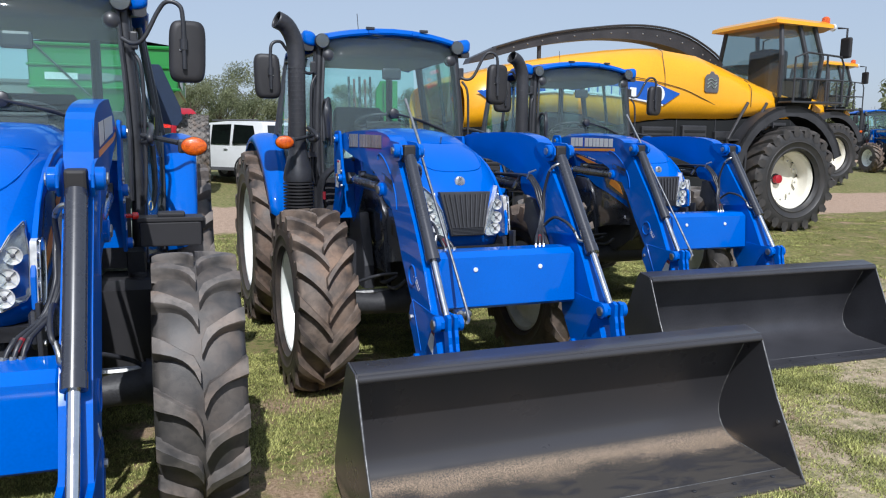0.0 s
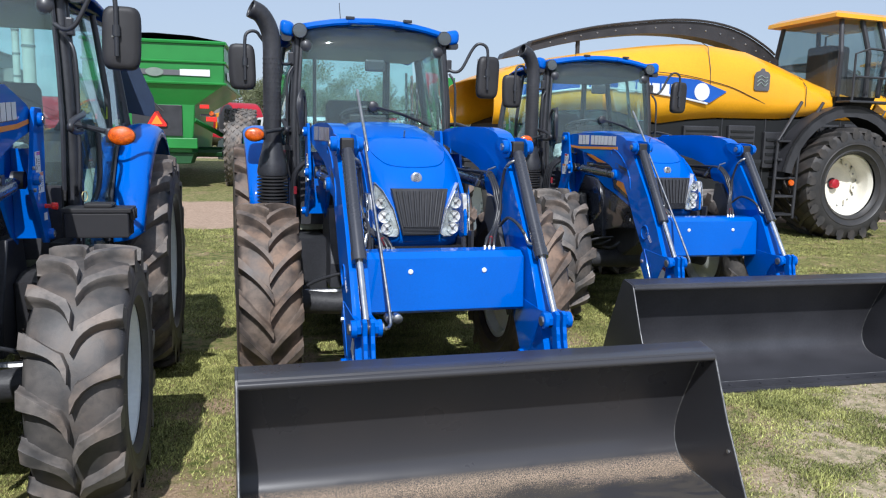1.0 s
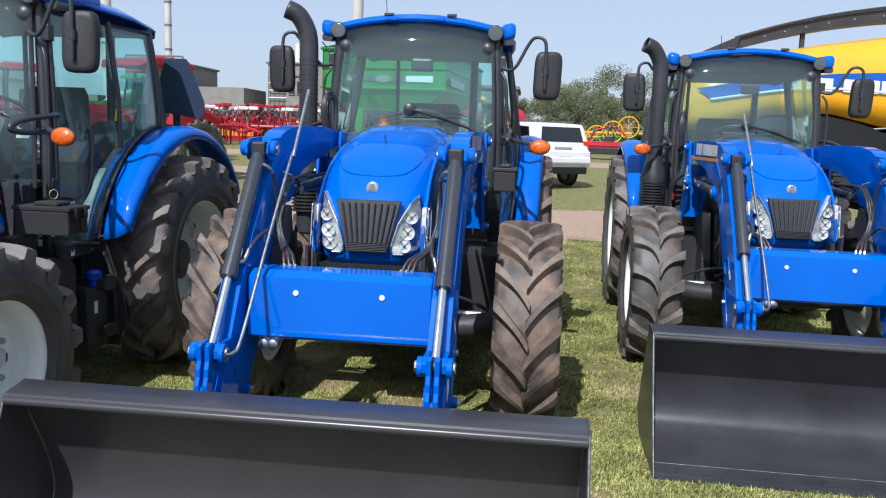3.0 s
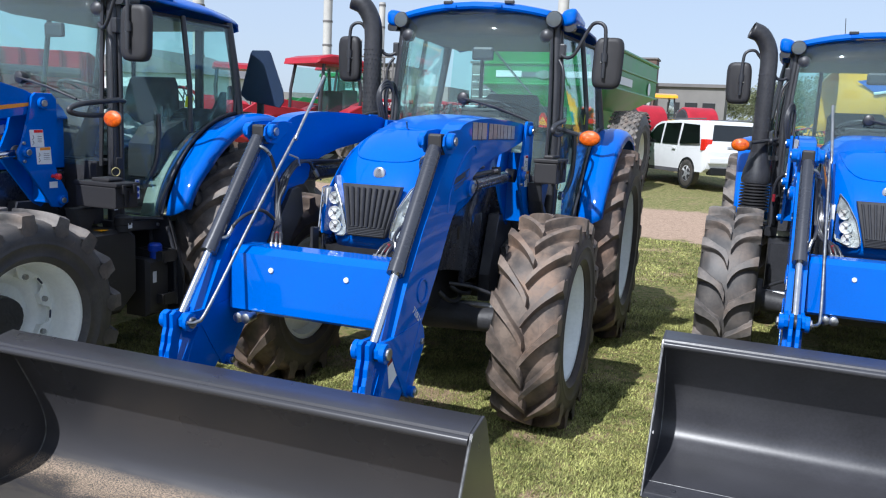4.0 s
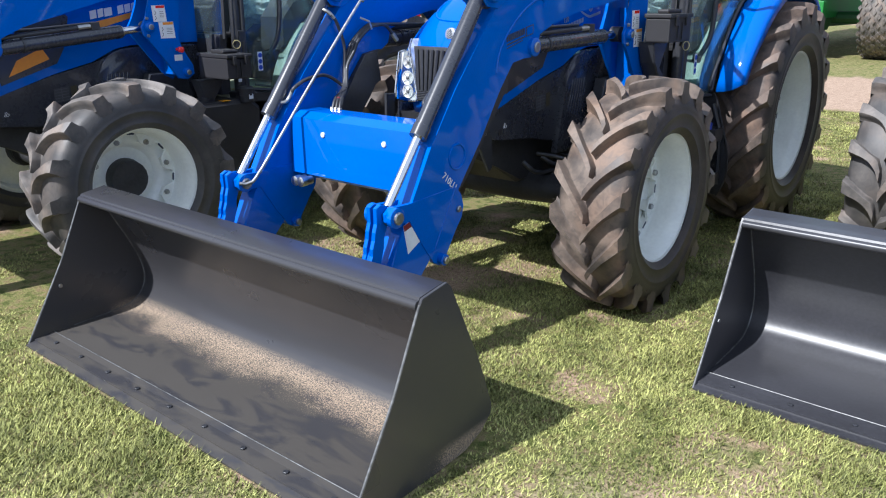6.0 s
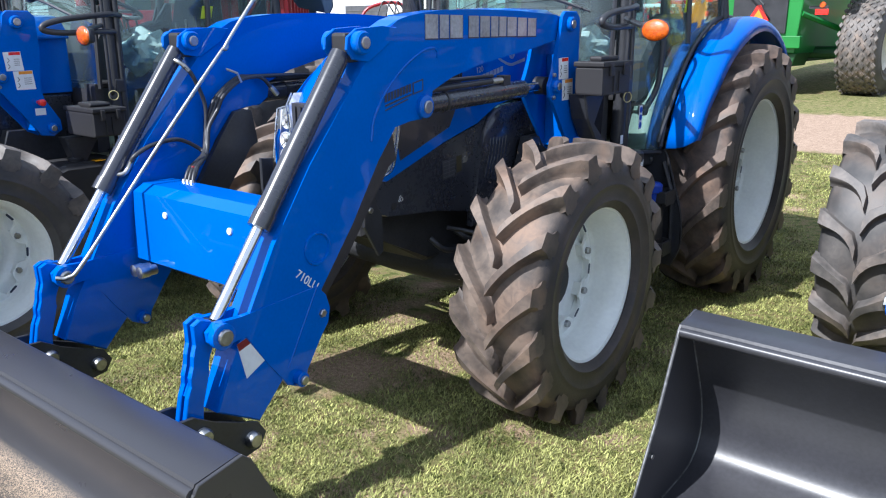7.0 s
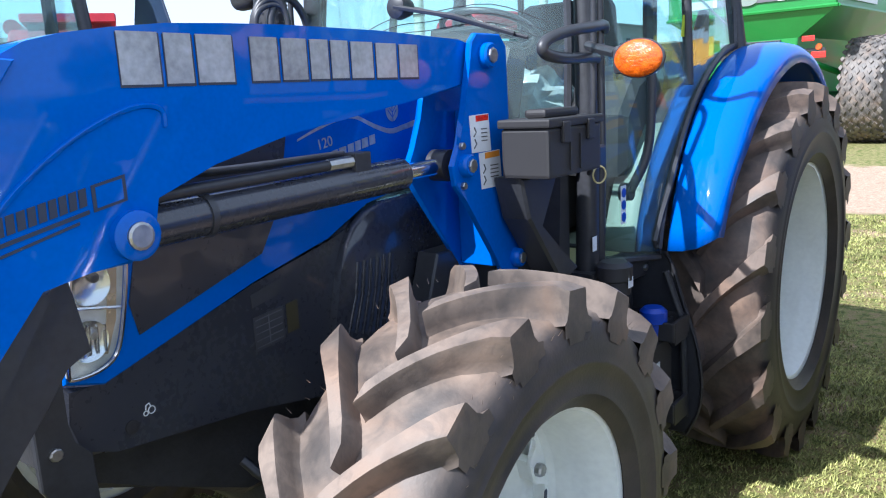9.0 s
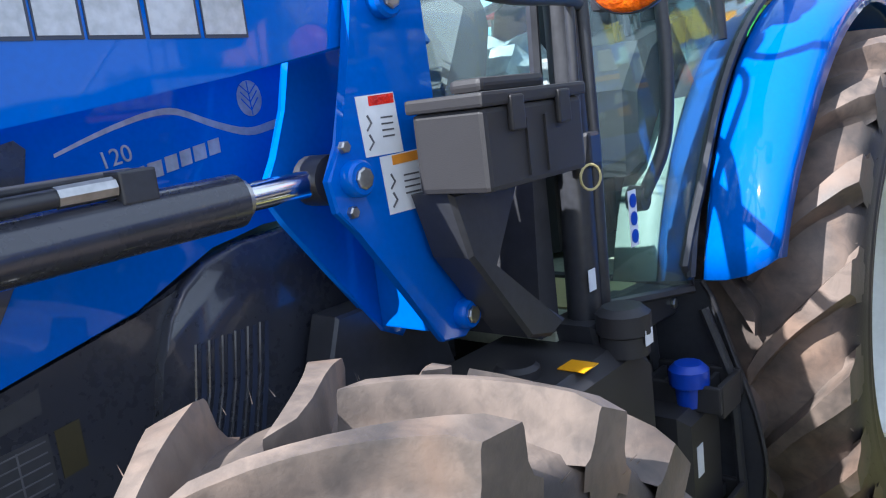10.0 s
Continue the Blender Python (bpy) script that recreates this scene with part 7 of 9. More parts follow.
def harvester(label):
    h = thing("forage_harvester", label, "harvester", "forage harvesters")
    for y, s in ((0.10, -1), (2.7, 1)):
        turned(h, (0, y, 1.02), BIG, RIM_CREAM, RUBBER_BLACK, s)
        turned(h, (-5.1, y + 0.25 * -s, 0.73), MID, RIM_CREAM, RUBBER_BLACK, s)
    top = [(-6.9, 2.75), (-6.4, 2.95), (-5.7, 3.12), (-4.84, 3.28), (-3.9, 3.42), (-3.3, 3.48), (-2.8, 3.50), (-2.1, 3.43), (-1.45, 3.22), (-0.6, 2.90), (0.10, 2.68), (0.48, 2.53)]
    low = [(0.48, 2.50), (0.10, 2.42), (-0.6, 2.28), (-1.5, 2.18), (-2.8, 2.17), (-3.6, 2.10), (-4.0, 2.02), (-4.15, 2.08), (-4.5, 2.22), (-5.1, 2.28), (-5.8, 2.20), (-6.3, 2.0), (-6.8, 1.9)]
    rows = []
    # yellow hood as a shell with rounded shoulders
    for k in range(len(top)):
        x, zt = top[k]
        zl = 2.5
        for (xa, za), (xb, zb) in zip(low, low[1:]):
            if xb <= x <= xa:
                zl = za + (zb - za) * (x - xa) / (xb - xa)
        if x < -6.8:
            zl = 1.95
        hgt = zt - zl
        sec = []
        for y, z in ((0.02, 0.0), (-0.04, 0.25), (-0.03, 0.55), (0.06, 0.80), (0.22, 0.93), (0.55, 0.985), (1.4, 1.0), (2.25, 0.985), (2.58, 0.93), (2.74, 0.80), (2.83, 0.55), (2.84, 0.25), (2.78, 0.0)):
            sec.append((x, y, zl + hgt * z))
        rows.append(sec)
    hood_ob = part("hood", loft(rows, ring=False), YELLOW, h, "glossy yellow rounded engine hood", 50)
    hood_ob.modifiers.new("thick", 'SOLIDIFY').thickness = 0.02
    for x in (-2.95, -0.95):
        zt = 3.50 if x < -2 else 3.02
        part("panel_gap", tube([(x, -0.047, 2.42), (x, -0.042, 2.75), (x, -0.02, 3.0 if x < -2 else 2.78), (x, 0.10, zt - 0.12), (x, 0.30, zt - 0.02)], 0.007, 6), BLACK, hood_ob)
    part("panel_gap", tube(smooth_path([(-4.0, -0.05, 2.9), (-3.4, -0.052, 2.86), (-2.6, -0.05, 2.72), (-2.1, -0.05, 2.55), (-1.8, -0.03, 2.44)], 5), 0.007, 6), BLACK, hood_ob)
    band = [(-6.7, 2.55), (-5.7, 2.72), (-4.8, 2.80), (-3.9, 2.84), (-3.2, 2.80), (-2.62, 2.62), (-2.95, 2.42), (-3.6, 2.52), (-4.4, 2.60), (-5.3, 2.60), (-6.5, 2.42)]
    d = part("decal_band", prism(band, -0.062, -0.056, axis='y'), DECALBLUE, hood_ob, "blue decal band with white edge")
    part("decal_edge", tube(smooth_path([(-6.5, -0.06, 2.40), (-5.3, -0.06, 2.58), (-4.4, -0.06, 2.575), (-3.6, -0.06, 2.495), (-3.0, -0.06, 2.40)], 4), 0.018, 6), WHITE, d)
    x = -5.42
    for w in (0.2, 0.17, 0.22, 0, 0.18, 0.18, 0.14, 0.14, 0.18, 0.19, 0.17):
        if w:
            z = 2.635 - 0.022 * (x + 5.5) + 0.018
            part("letter_block", prism([(x, z - 0.085), (x + w * 0.8, z - 0.09), (x + w * 0.8, z + 0.085), (x, z + 0.09)], -0.068, -0.062, axis='y'), WHITE, d, "plain white letter block")
        x += w if w else 0.1
    part("leaf_badge", revolve([(0, 0.15), (-0.006, 0.15)], 20, None, (-3.12, -0.064, 2.60), 'y'), WHITE, d, "round white badge")
    em = part("emblem", prism([(-2.04, 2.66), (-1.78, 2.66), (-1.75, 2.69), (-1.75, 2.94), (-1.79, 2.99), (-1.86, 3.00), (-1.88, 3.05), (-1.94, 3.05), (-1.96, 3.00), (-2.03, 2.99), (-2.07, 2.94), (-2.07, 2.69)], -0.06, -0.045, 0.004, axis='y'), GREY, hood_ob, "grey rounded emblem plate")
    for k in range(3):
        part("emblem_line", tube(smooth_path([(-2.02, -0.063, 2.74 + 0.07 * k), (-1.94, -0.063, 2.80 + 0.06 * k), (-1.86, -0.063, 2.74 + 0.07 * k), (-1.80, -0.063, 2.80 + 0.05 * k)], 4), 0.010, 5), PALETRIM, em)
    # dark lower body
    low_body = [(-6.6, 1.3), (-6.4, 2.0), (-5.9, 2.18), (-5.1, 2.26), (-4.5, 2.20), (-4.1, 1.98), (-3.6, 2.08), (-2.8, 2.15), (-1.5, 2.16), (-0.4, 2.24), (-0.9, 2.1), (-1.2, 1.4), (-1.2, 0.9), (-4.2, 0.9), (-4.3, 1.4), (-5.1, 1.62), (-5.9, 1.4)]
    part("lower_body", prism(low_body, 0.05, 2.75, 0.03, axis='y'), CHARCOAL, h, "dark grey lower body panels")
    for xx in (-2.6, -1.7):
        part("panel_gap", tube([(xx, 0.045, 0.95), (xx, 0.045, 2.2)], 0.012, 6), BLACK, h)
    part("tank", prism([(-3.6, 0.75), (-1.9, 0.75), (-1.8, 1.45), (-3.5, 1.5)], -0.12, 0.5, 0.06, axis='y'), CHARCOAL, h, "dark grey side tank")
    arch = []
    for k in range(15):
        a = radians(20 + 150 * k / 14)
        arch.append((1.42 * math.cos(a) - 0.12, 1.0 + 1.46 * math.sin(a)))
    for y in (-0.28, 2.35):
        rows = [[(x, y, z), (x, y + 0.75, z), (x * 0.96, y + 0.75, 1.0 + (z - 1.0) * 0.96), (x * 0.96, y, 1.0 + (z - 1.0) * 0.96)] for x, z in arch]
        mg = part("mudguard", loft(rows), BLACK_SATIN, h, "black front mudguard", 40)
        fy = y if y < 0 else y + 0.72
        skirt = [[(x, fy, z), (x, fy + 0.03, z), (x * 0.86 - 0.01, fy + 0.03, 1.0 + (z - 1.0) * 0.86), (x * 0.86 - 0.01, fy, 1.0 + (z - 1.0) * 0.86)] for x, z in arch]
        part("guard_skirt", loft(skirt), BLACK_SATIN, mg, "black mudguard skirt", 40)
    # steps and rails behind the front wheel
    for k in range(5):
        part("step", box(-1.55, -1.15, -0.18, 0.15, 0.45 + 0.33 * k, 0.49 + 0.33 * k, 0.008), BLACK_SATIN, h)
    for xx in (-1.58, -1.12):
        part("ladder_rail", tube([(xx, -0.15, 0.4), (xx + 0.05, -0.12, 1.8), (xx + 0.55, -0.05, 2.5)], 0.03, 8), BLACK_SATIN, h)
    part("side_marker", revolve([(0, 0.06), (-0.03, 0.05)], 14, None, (-1.25, -0.2, 1.05), 'y'), AMBER, h)
    for k in range(4):
        part("side_hose", tube(smooth_path([(-4.2 + 0.5 * k, 0.02, 1.2), (-3.9 + 0.5 * k, -0.04, 1.55 + 0.05 * k), (-3.4 + 0.4 * k, -0.03, 1.5), (-3.0 + 0.35 * k, 0.0, 1.1)], 5), 0.03, 7), BLACK, h, smooth=60)
    for x0, z0, w0, h0 in ((-3.4, 1.62, 0.7, 0.4), (-2.5, 1.55, 0.55, 0.5), (-4.0, 1.0, 0.5, 0.35), (-1.75, 1.3, 0.4, 0.65)):
        vent = part("side_box", box(x0, x0 + w0, -0.03, 0.06, z0, z0 + h0, 0.02), BLACK_SATIN, h, "black side box with louvres")
        for k in range(4):
            part("slat", box(x0 + 0.04, x0 + w0 - 0.04, -0.045, -0.028, z0 + h0 * (0.15 + 0.2 * k), z0 + h0 * (0.22 + 0.2 * k)), CHARCOAL, vent)
    # header frame at the front
    part("feed_frame", prism([(0.9, 0.6), (1.55, 0.35), (1.75, 0.45), (1.65, 1.75), (1.35, 2.0), (1.0, 1.9)], 0.55, 2.3, 0.03, axis='y'), CHARCOAL, h, "dark feeder housing")
    for y in (0.42, 2.30):
        part("lift_frame", prism([(1.15, 0.75), (1.45, 0.60), (1.62, 0.75), (1.50, 1.15), (1.55, 1.7), (1.35, 1.95), (1.20, 1.7), (1.30, 1.2)], y, y + 0.12, 0.01, axis='y'), YELLOW, h, "yellow header lifting frame")
    # cab
    y0, y1 = -0.15, 1.55
    def cabrow(z, xa, xb, g):
        return [(xa, y0 + g, z), (xb - 0.25, y0 + g, z), (xb, y0 + 0.45 + g * 0.5, z), (xb, y1 - 0.45 - g * 0.5, z), (xb - 0.25, y1 - g, z), (xa, y1 - g, z)]
    part("cab_base", loft([cabrow(2.30, -0.35, 0.70, 0.12), cabrow(2.62, -0.35, 0.78, 0.05)]), CHARCOAL, h, "dark cab base")
    g = part("cab_glass", loft([cabrow(2.62, -0.35, 0.80, 0.04), cabrow(3.4, -0.38, 0.88, 0.0), cabrow(4.00, -0.34, 0.74, 0.10)], caps=False), DARKCABGLASS, h, "dark tinted cab glass")
    g.visible_shadow = False
    bot, mid_, tp = cabrow(2.62, -0.35, 0.80, 0.03), cabrow(3.4, -0.38, 0.88, -0.01), cabrow(4.00, -0.34, 0.74, 0.09)
    for k in (0, 1, 4, 5):
        part("cab_pillar", tube([bot[k], mid_[k], tp[k]], 0.045, 8), BLACK, h)
    part("cab_pillar", tube([(0.25, y0, 2.62), (0.22, y0 - 0.02, 3.4), (0.10, y0 + 0.08, 4.0)], 0.045, 8), BLACK, h)
    roof = loft([[(x, y, z - 0.05 * max(0, x - 0.2) + 0.05 * math.sin(max(0, min(3.14, (x + 0.6) * 2.2)))) for x, y, z in r] for r in (cabrow(3.985, -0.50, 0.90, 0.04), cabrow(4.00, -0.60, 1.08, -0.06), cabrow(4.07, -0.59, 1.09, -0.05), cabrow(4.12, -0.45, 0.98, 0.08))])
    part("cab_roof", roof, YELLOW, h, "yellow cab roof with lamp rail", 40)
    for k in range(5):
        part("roof_lamp", revolve([(0, 0.07), (0.04, 0.075), (0.05, 0.06)], 14, None, (1.06, y0 + 0.2 + 0.33 * k, 4.03)), WHITE, h)
    part("beacon", revolve([(0, 0.08), (0.12, 0.075), (0.15, 0.04)], 14, None, (0.80, y0 + 0.12, 4.06), 'z'), AMBER, h, "orange beacon")
    part("beacon", revolve([(0, 0.06), (0.14, 0.055), (0.17, 0.03)], 14, None, (0.7, y1 - 0.25, 4.06), 'z'), AMBER, h)
    part("cab_seat", box(-0.15, 0.35, 0.4, 1.0, 2.6, 3.6, 0.08), SEATCLOTH, h)
    part("cab_console", box(0.40, 0.74, 0.2, 1.2, 2.6, 3.05, 0.06), BLACK, h)
    part("hood_tail", prism([(0.62, 2.52), (0.80, 2.40), (0.80, 2.34), (0.52, 2.34)], -0.07, 0.0, 0.01, axis='y'), YELLOW, h, "yellow wedge under the cab")
    # catwalk and rails by the cab
    part("catwalk", box(-0.35, 0.95, -0.45, -0.10, 2.50, 2.54, 0.01), BLACK_SATIN, h)
    for pts in ([(-0.3, -0.43, 2.5), (-0.3, -0.43, 3.35), (0.0, -0.43, 3.45), (0.85, -0.43, 3.40), (0.92, -0.43, 3.25), (0.92, -0.43, 2.5)], [(-0.3, -0.43, 2.95), (0.92, -0.43, 2.95)], [(0.5, -0.43, 2.5), (0.5, -0.43, 3.43)]):
        part("hand_rail", tube(pts, 0.02, 8), BLACK, h)
    for yy, s in ((y0 - 0.35, -1), (y1 + 0.35, 1)):
        part("mirror_arm", tube([(0.95, yy - 0.3 * s, 3.98), (0.98, yy - 0.1 * s, 3.95), (0.98, yy - 0.1 * s, 3.4)], 0.02, 8), BLACK, h)
        part("mirror", box(0.94, 1.02, yy - 0.1 * s - 0.12, yy - 0.1 * s + 0.12, 3.38, 3.78, 0.04), PLASTIC, h, "black mirror")
    # crop spout
    path = smooth_path([(-0.75, 1.3, 3.22), (-1.15, 1.25, 3.44), (-1.8, 1.2, 3.69), (-2.6, 1.15, 3.80), (-3.5, 1.12, 3.78), (-4.5, 1.08, 3.65), (-5.3, 1.04, 3.48), (-6.0, 1.0, 3.28)], 5)
    rows = []
    n = len(path)
    for i, p in enumerate(path):
        dd = (path[min(i + 1, n - 1)] - path[max(i - 1, 0)]).normalized()
        up = Vector((0, 1, 0)).cross(dd).normalized()
        if up.z < 0:
            up = -up
        hh = 0.25 + 0.09 * math.sin(min(3.1, 5.2 * i / n)) - 0.12 * i / n
        ww = 0.20 - 0.05 * i / n
        rows.append([p + up * hh * 0.5 + Vector((0, -ww, 0)), p + up * hh * 0.5 + Vector((0, ww, 0)), p - up * hh * 0.5 + Vector((0, ww, 0)), p - up * hh * 0.5 + Vector((0, -ww, 0))])
    sp = part("crop_spout", loft(rows), BLACK_SATIN, h, "long black crop spout folded rearward")
    for i in range(2, n - 2, 2):
        q = rows[i]
        part("spout_bolt", bolt(tuple((q[0] + q[3]) / 2 + Vector((0, -0.002, 0))), 0.016, -0.012, 'y', n=6), STEEL, sp)
    part("spout_rail", tube([r[0] + Vector((0, -0.03, 0.02)) for r in rows[2:]], 0.022, 6), BLACK, sp)
    part("deflector", prism([(-5.95, 3.40), (-6.45, 3.17), (-6.5, 3.07), (-6.0, 3.18)], 0.78, 1.06, 0.01, axis='y'), BLACK_SATIN, sp)
    part("spout_rest", tube([(-5.0, 1.0, 3.1), (-5.0, 1.0, 3.5)], 0.04, 8), BLACK, sp)
    return h


harv = harvester("large yellow forage harvester with black folded spout, parked on grass")
harv.matrix_basis = pose(12.20, 13.45, 0.03, 0, 0, 0)
harv2 = copy_thing(harv, pose(22.2, 21.6, rise(22), 0, 0, 0))
harv2["label"] = "second yellow forage harvester parked behind the first"

# ---- grain cart; its frame: ground under the middle of the axle, rear towards -y ----


def flotation_tyre(parent, at, side):
    """A wide tyre with rows of rounded diamond blocks."""
    R, W, rr = 1.02, 0.80, 0.47
    b = tyre_mesh(R, W, rr, 0, 0.03, 0.1, 0.4)
    for row in range(8):
        lat = (-0.44 + 0.88 * row / 7) * W
        for k in range(34):
            a = 2 * math.pi * (k + 0.5 * (row % 2)) / 34
            da, dl = 0.075, 0.047
            pts = []
            for rad in (R - 0.045 - 0.02 * (abs(lat) / W) ** 2 * 4, R - 0.004 - 0.03 * (abs(lat) / W) ** 2 * 4):
                sc = 1.0 if rad < R - 0.03 else 0.8
                for u, w in ((-1, 0), (0, -1), (1, 0), (0, 1)):
                    ang = a + u * da * sc
                    pts.append(b.verts.new((lat + w * dl * sc, -rad * math.sin(ang), rad * math.cos(ang))))
            b.faces.new(pts[4:])
            for i in range(4):
                b.faces.new((pts[i], pts[(i + 1) % 4], pts[4 + (i + 1) % 4], pts[4 + i]))
    for v in b.verts:
        v[b.verts.layers.float["tread"]] = 1.0 if (v.co.y ** 2 + v.co.z ** 2) > 0.9 ** 2 else 0.0
    o = part("wheel", flip(rim_mesh(0.47, 0.6, -0.05, 10), side < 0), RIM_CREAM, parent, "cream steel wheel rim", 35)
    part("tyre", flip(b, side < 0), RUBBER_DARK, o, "wide tyre with diamond tread blocks")
    part("hub", revolve([(-0.1, 0.14), (side * 0.06, 0.14), (side * 0.10, 0.1)], 18), GREEN, o)
    o.matrix_basis = Matrix.Translation(at)
    return o


def grain_cart():
    c = thing("grain_cart", "big green grain cart with slow-vehicle triangle, parked on grass", "cart")
    for s in (-1, 1):
        w = flotation_tyre(c, (s * 1.86 + 0.17, 0.3, 1.14), s)
        w.matrix_basis = w.matrix_basis @ Matrix.Diagonal((1.08, 1.13, 1.13, 1))
    y0, y1 = -1.35, 5.2
    def sec(y):
        return [(-1.72, y, 3.95), (-1.72, y, 2.85), (-0.95, y + (0.25 if y < 0 else -0.9), 2.30), (-0.85, y + (0.25 if y < 0 else -1.0), 1.0), (0.85, y + (0.25 if y < 0 else -1.0), 1.0), (0.95, y + (0.25 if y < 0 else -0.9), 2.30), (1.72, y, 2.85), (1.72, y, 3.95)]
    b = loft([sec(y0), sec(y1)], ring=False)
    bb = bmesh.new()
    for y in (y0, y1):
        q = [bb.verts.new(p) for p in sec(y)]
        bb.faces.new((q[0], q[1], q[6], q[7]))
        bb.faces.new((q[1], q[2], q[5], q[6]))
        bb.faces.new((q[2], q[3], q[4], q[5]))
    body = part("cart_body", join(b, bb), GREEN, c, "green steel hopper body")
    body.modifiers.new("thick", 'SOLIDIFY').thickness = 0.03
    for z, r in ((3.93, 0.05), (3.42, 0.035), (2.86, 0.04)):
        part("body_rib", tube([(-1.74, y0 - 0.02, z), (1.74, y0 - 0.02, z)], r, 6), GREEN, body)
        for s in (-1, 1):
            part("body_rib", tube([(s * 1.74, y0, z), (s * 1.74, y1, z)], r, 6), GREEN, body)
    rows = []
    for y in (y0, 0.0, 1.5, 3.0, y1):
        rows.append([(-1.72, y, 3.98), (-0.9, y, 4.10), (0, y, 4.14), (0.9, y, 4.10), (1.72, y, 3.98)])
    part("tarp", loft(rows, ring=False), TARP, c, "black roll tarp over the hopper", 60)
    part("tarp_arm", tube([(-1.72, y0 - 0.06, 4.1), (-0.6, y0 - 0.08, 2.9), (0.2, y0 - 0.10, 2.1)], 0.022, 8), BLACK, c)
    part("rear_panel", box(-0.62, 0.62, y0 + 0.20, y0 + 0.235, 1.45, 2.28, 0.01), BLACK, c, "dark rear window panel")
    for s in (-1, 1):
        part("decal_band", prism([(s * 0.62, 3.06), (s * 1.36, 3.05), (s * 1.36, 3.23), (s * 0.62, 3.22)], y0 - 0.035, y0 - 0.03, axis='y'), WHITE, c, "plain white decal bar")
    part("decal_panel", box(-1.05, 0.98, y0 - 0.034, y0 - 0.028, 3.06, 3.20), GREY, c, "grey recessed decal strip")
    lens_ = revolve([(0, 0.16), (-0.008, 0.16)], 24, None, (0, 0, 0), 'y')
    bmesh.ops.scale(lens_, vec=(1.4, 1, 0.7), verts=lens_.verts[:])
    bmesh.ops.translate(lens_, vec=(0.0, y0 - 0.037, 3.13), verts=lens_.verts[:])
    part("decal_badge", lens_, PALETRIM, c, "pale oval badge")
    part("side_decal", box(1.752, 1.757, -0.9, 1.4, 3.0, 3.22), WHITE, c)
    part("side_badge", revolve([(0, 0.2), (0.01, 0.2)], 20, None, (1.752, 3.9, 3.1)), WHITE, c)
    tri = [(-0.22, 1.70), (0.22, 1.70), (0.25, 1.74), (0.04, 2.10), (-0.04, 2.10), (-0.25, 1.74)]
    part("slow_vehicle_sign", prism(tri, y0 + 0.14, y0 + 0.16, axis='y'), REDLENS, c, "orange-red slow vehicle triangle")
    part("sign_core", prism([(-0.14, 1.76), (0.14, 1.76), (0, 2.0)], y0 + 0.13, y0 + 0.138, axis='y'), ORANGE, c)
    for s in (-1, 1):
        part("tail_lamp", box(s * 1.2 - 0.12, s * 1.2 + 0.12, y0 + 0.04, y0 + 0.08, 2.20, 2.31, 0.01), REDLENS, c, "red tail lamp")
        part("lamp_bar", box(s * 1.28 - 0.20, s * 1.28 + 0.20, y0 + 0.20, y0 + 0.24, 2.0, 2.06), BLACK, c)
        part("reflector", box(s * 1.36 - 0.14, s * 1.36 + 0.14, y0 + 0.18, y0 + 0.2, 1.86, 1.99, 0.008), REDLENS, c)
        part("turn_lamp", revolve([(0, 0.07), (-0.03, 0.06)], 14, None, (s * 1.36, y0 + 0.2, 2.08), 'y'), AMBER, c)
        part("axle_strut", tube([(s * 0.9, y0 + 0.3, 1.9), (s * 1.5, 0.2, 1.5)], 0.07, 8), GREEN, c)
    part("bumper", box(-1.0, 1.0, y0 + 0.10, y0 + 0.3, 1.12, 1.40, 0.02), GREEN, c, "green rear cross beam")
    part("axle", tube([(-1.5, 0.3, 1.0), (1.5, 0.3, 1.0)], 0.15, 10), DARKGREEN, c)
    part("frame_beam", box(-0.5, 0.5, -1.0, 5.8, 0.75, 1.05, 0.03), DARKGREEN, c)
    part("hitch", tube([(0, 5.6, 0.85), (0, 7.2, 0.7)], 0.1, 8), DARKGREEN, c)
    part("drop_chute", prism([(-0.8, 0.62), (0.8, 0.70), (0.9, 1.0), (-0.9, 1.0)], y0 + 0.3, y0 + 1.2, 0.02, axis='y'), DARKGREEN, c)
    return c


cart = grain_cart()
cart.matrix_basis = pose(-0.31, 22.2, rise(22.4) - 0.03, 0, 0, -4.5) @ Matrix.Diagonal((0.91, 0.91, 0.875, 1))


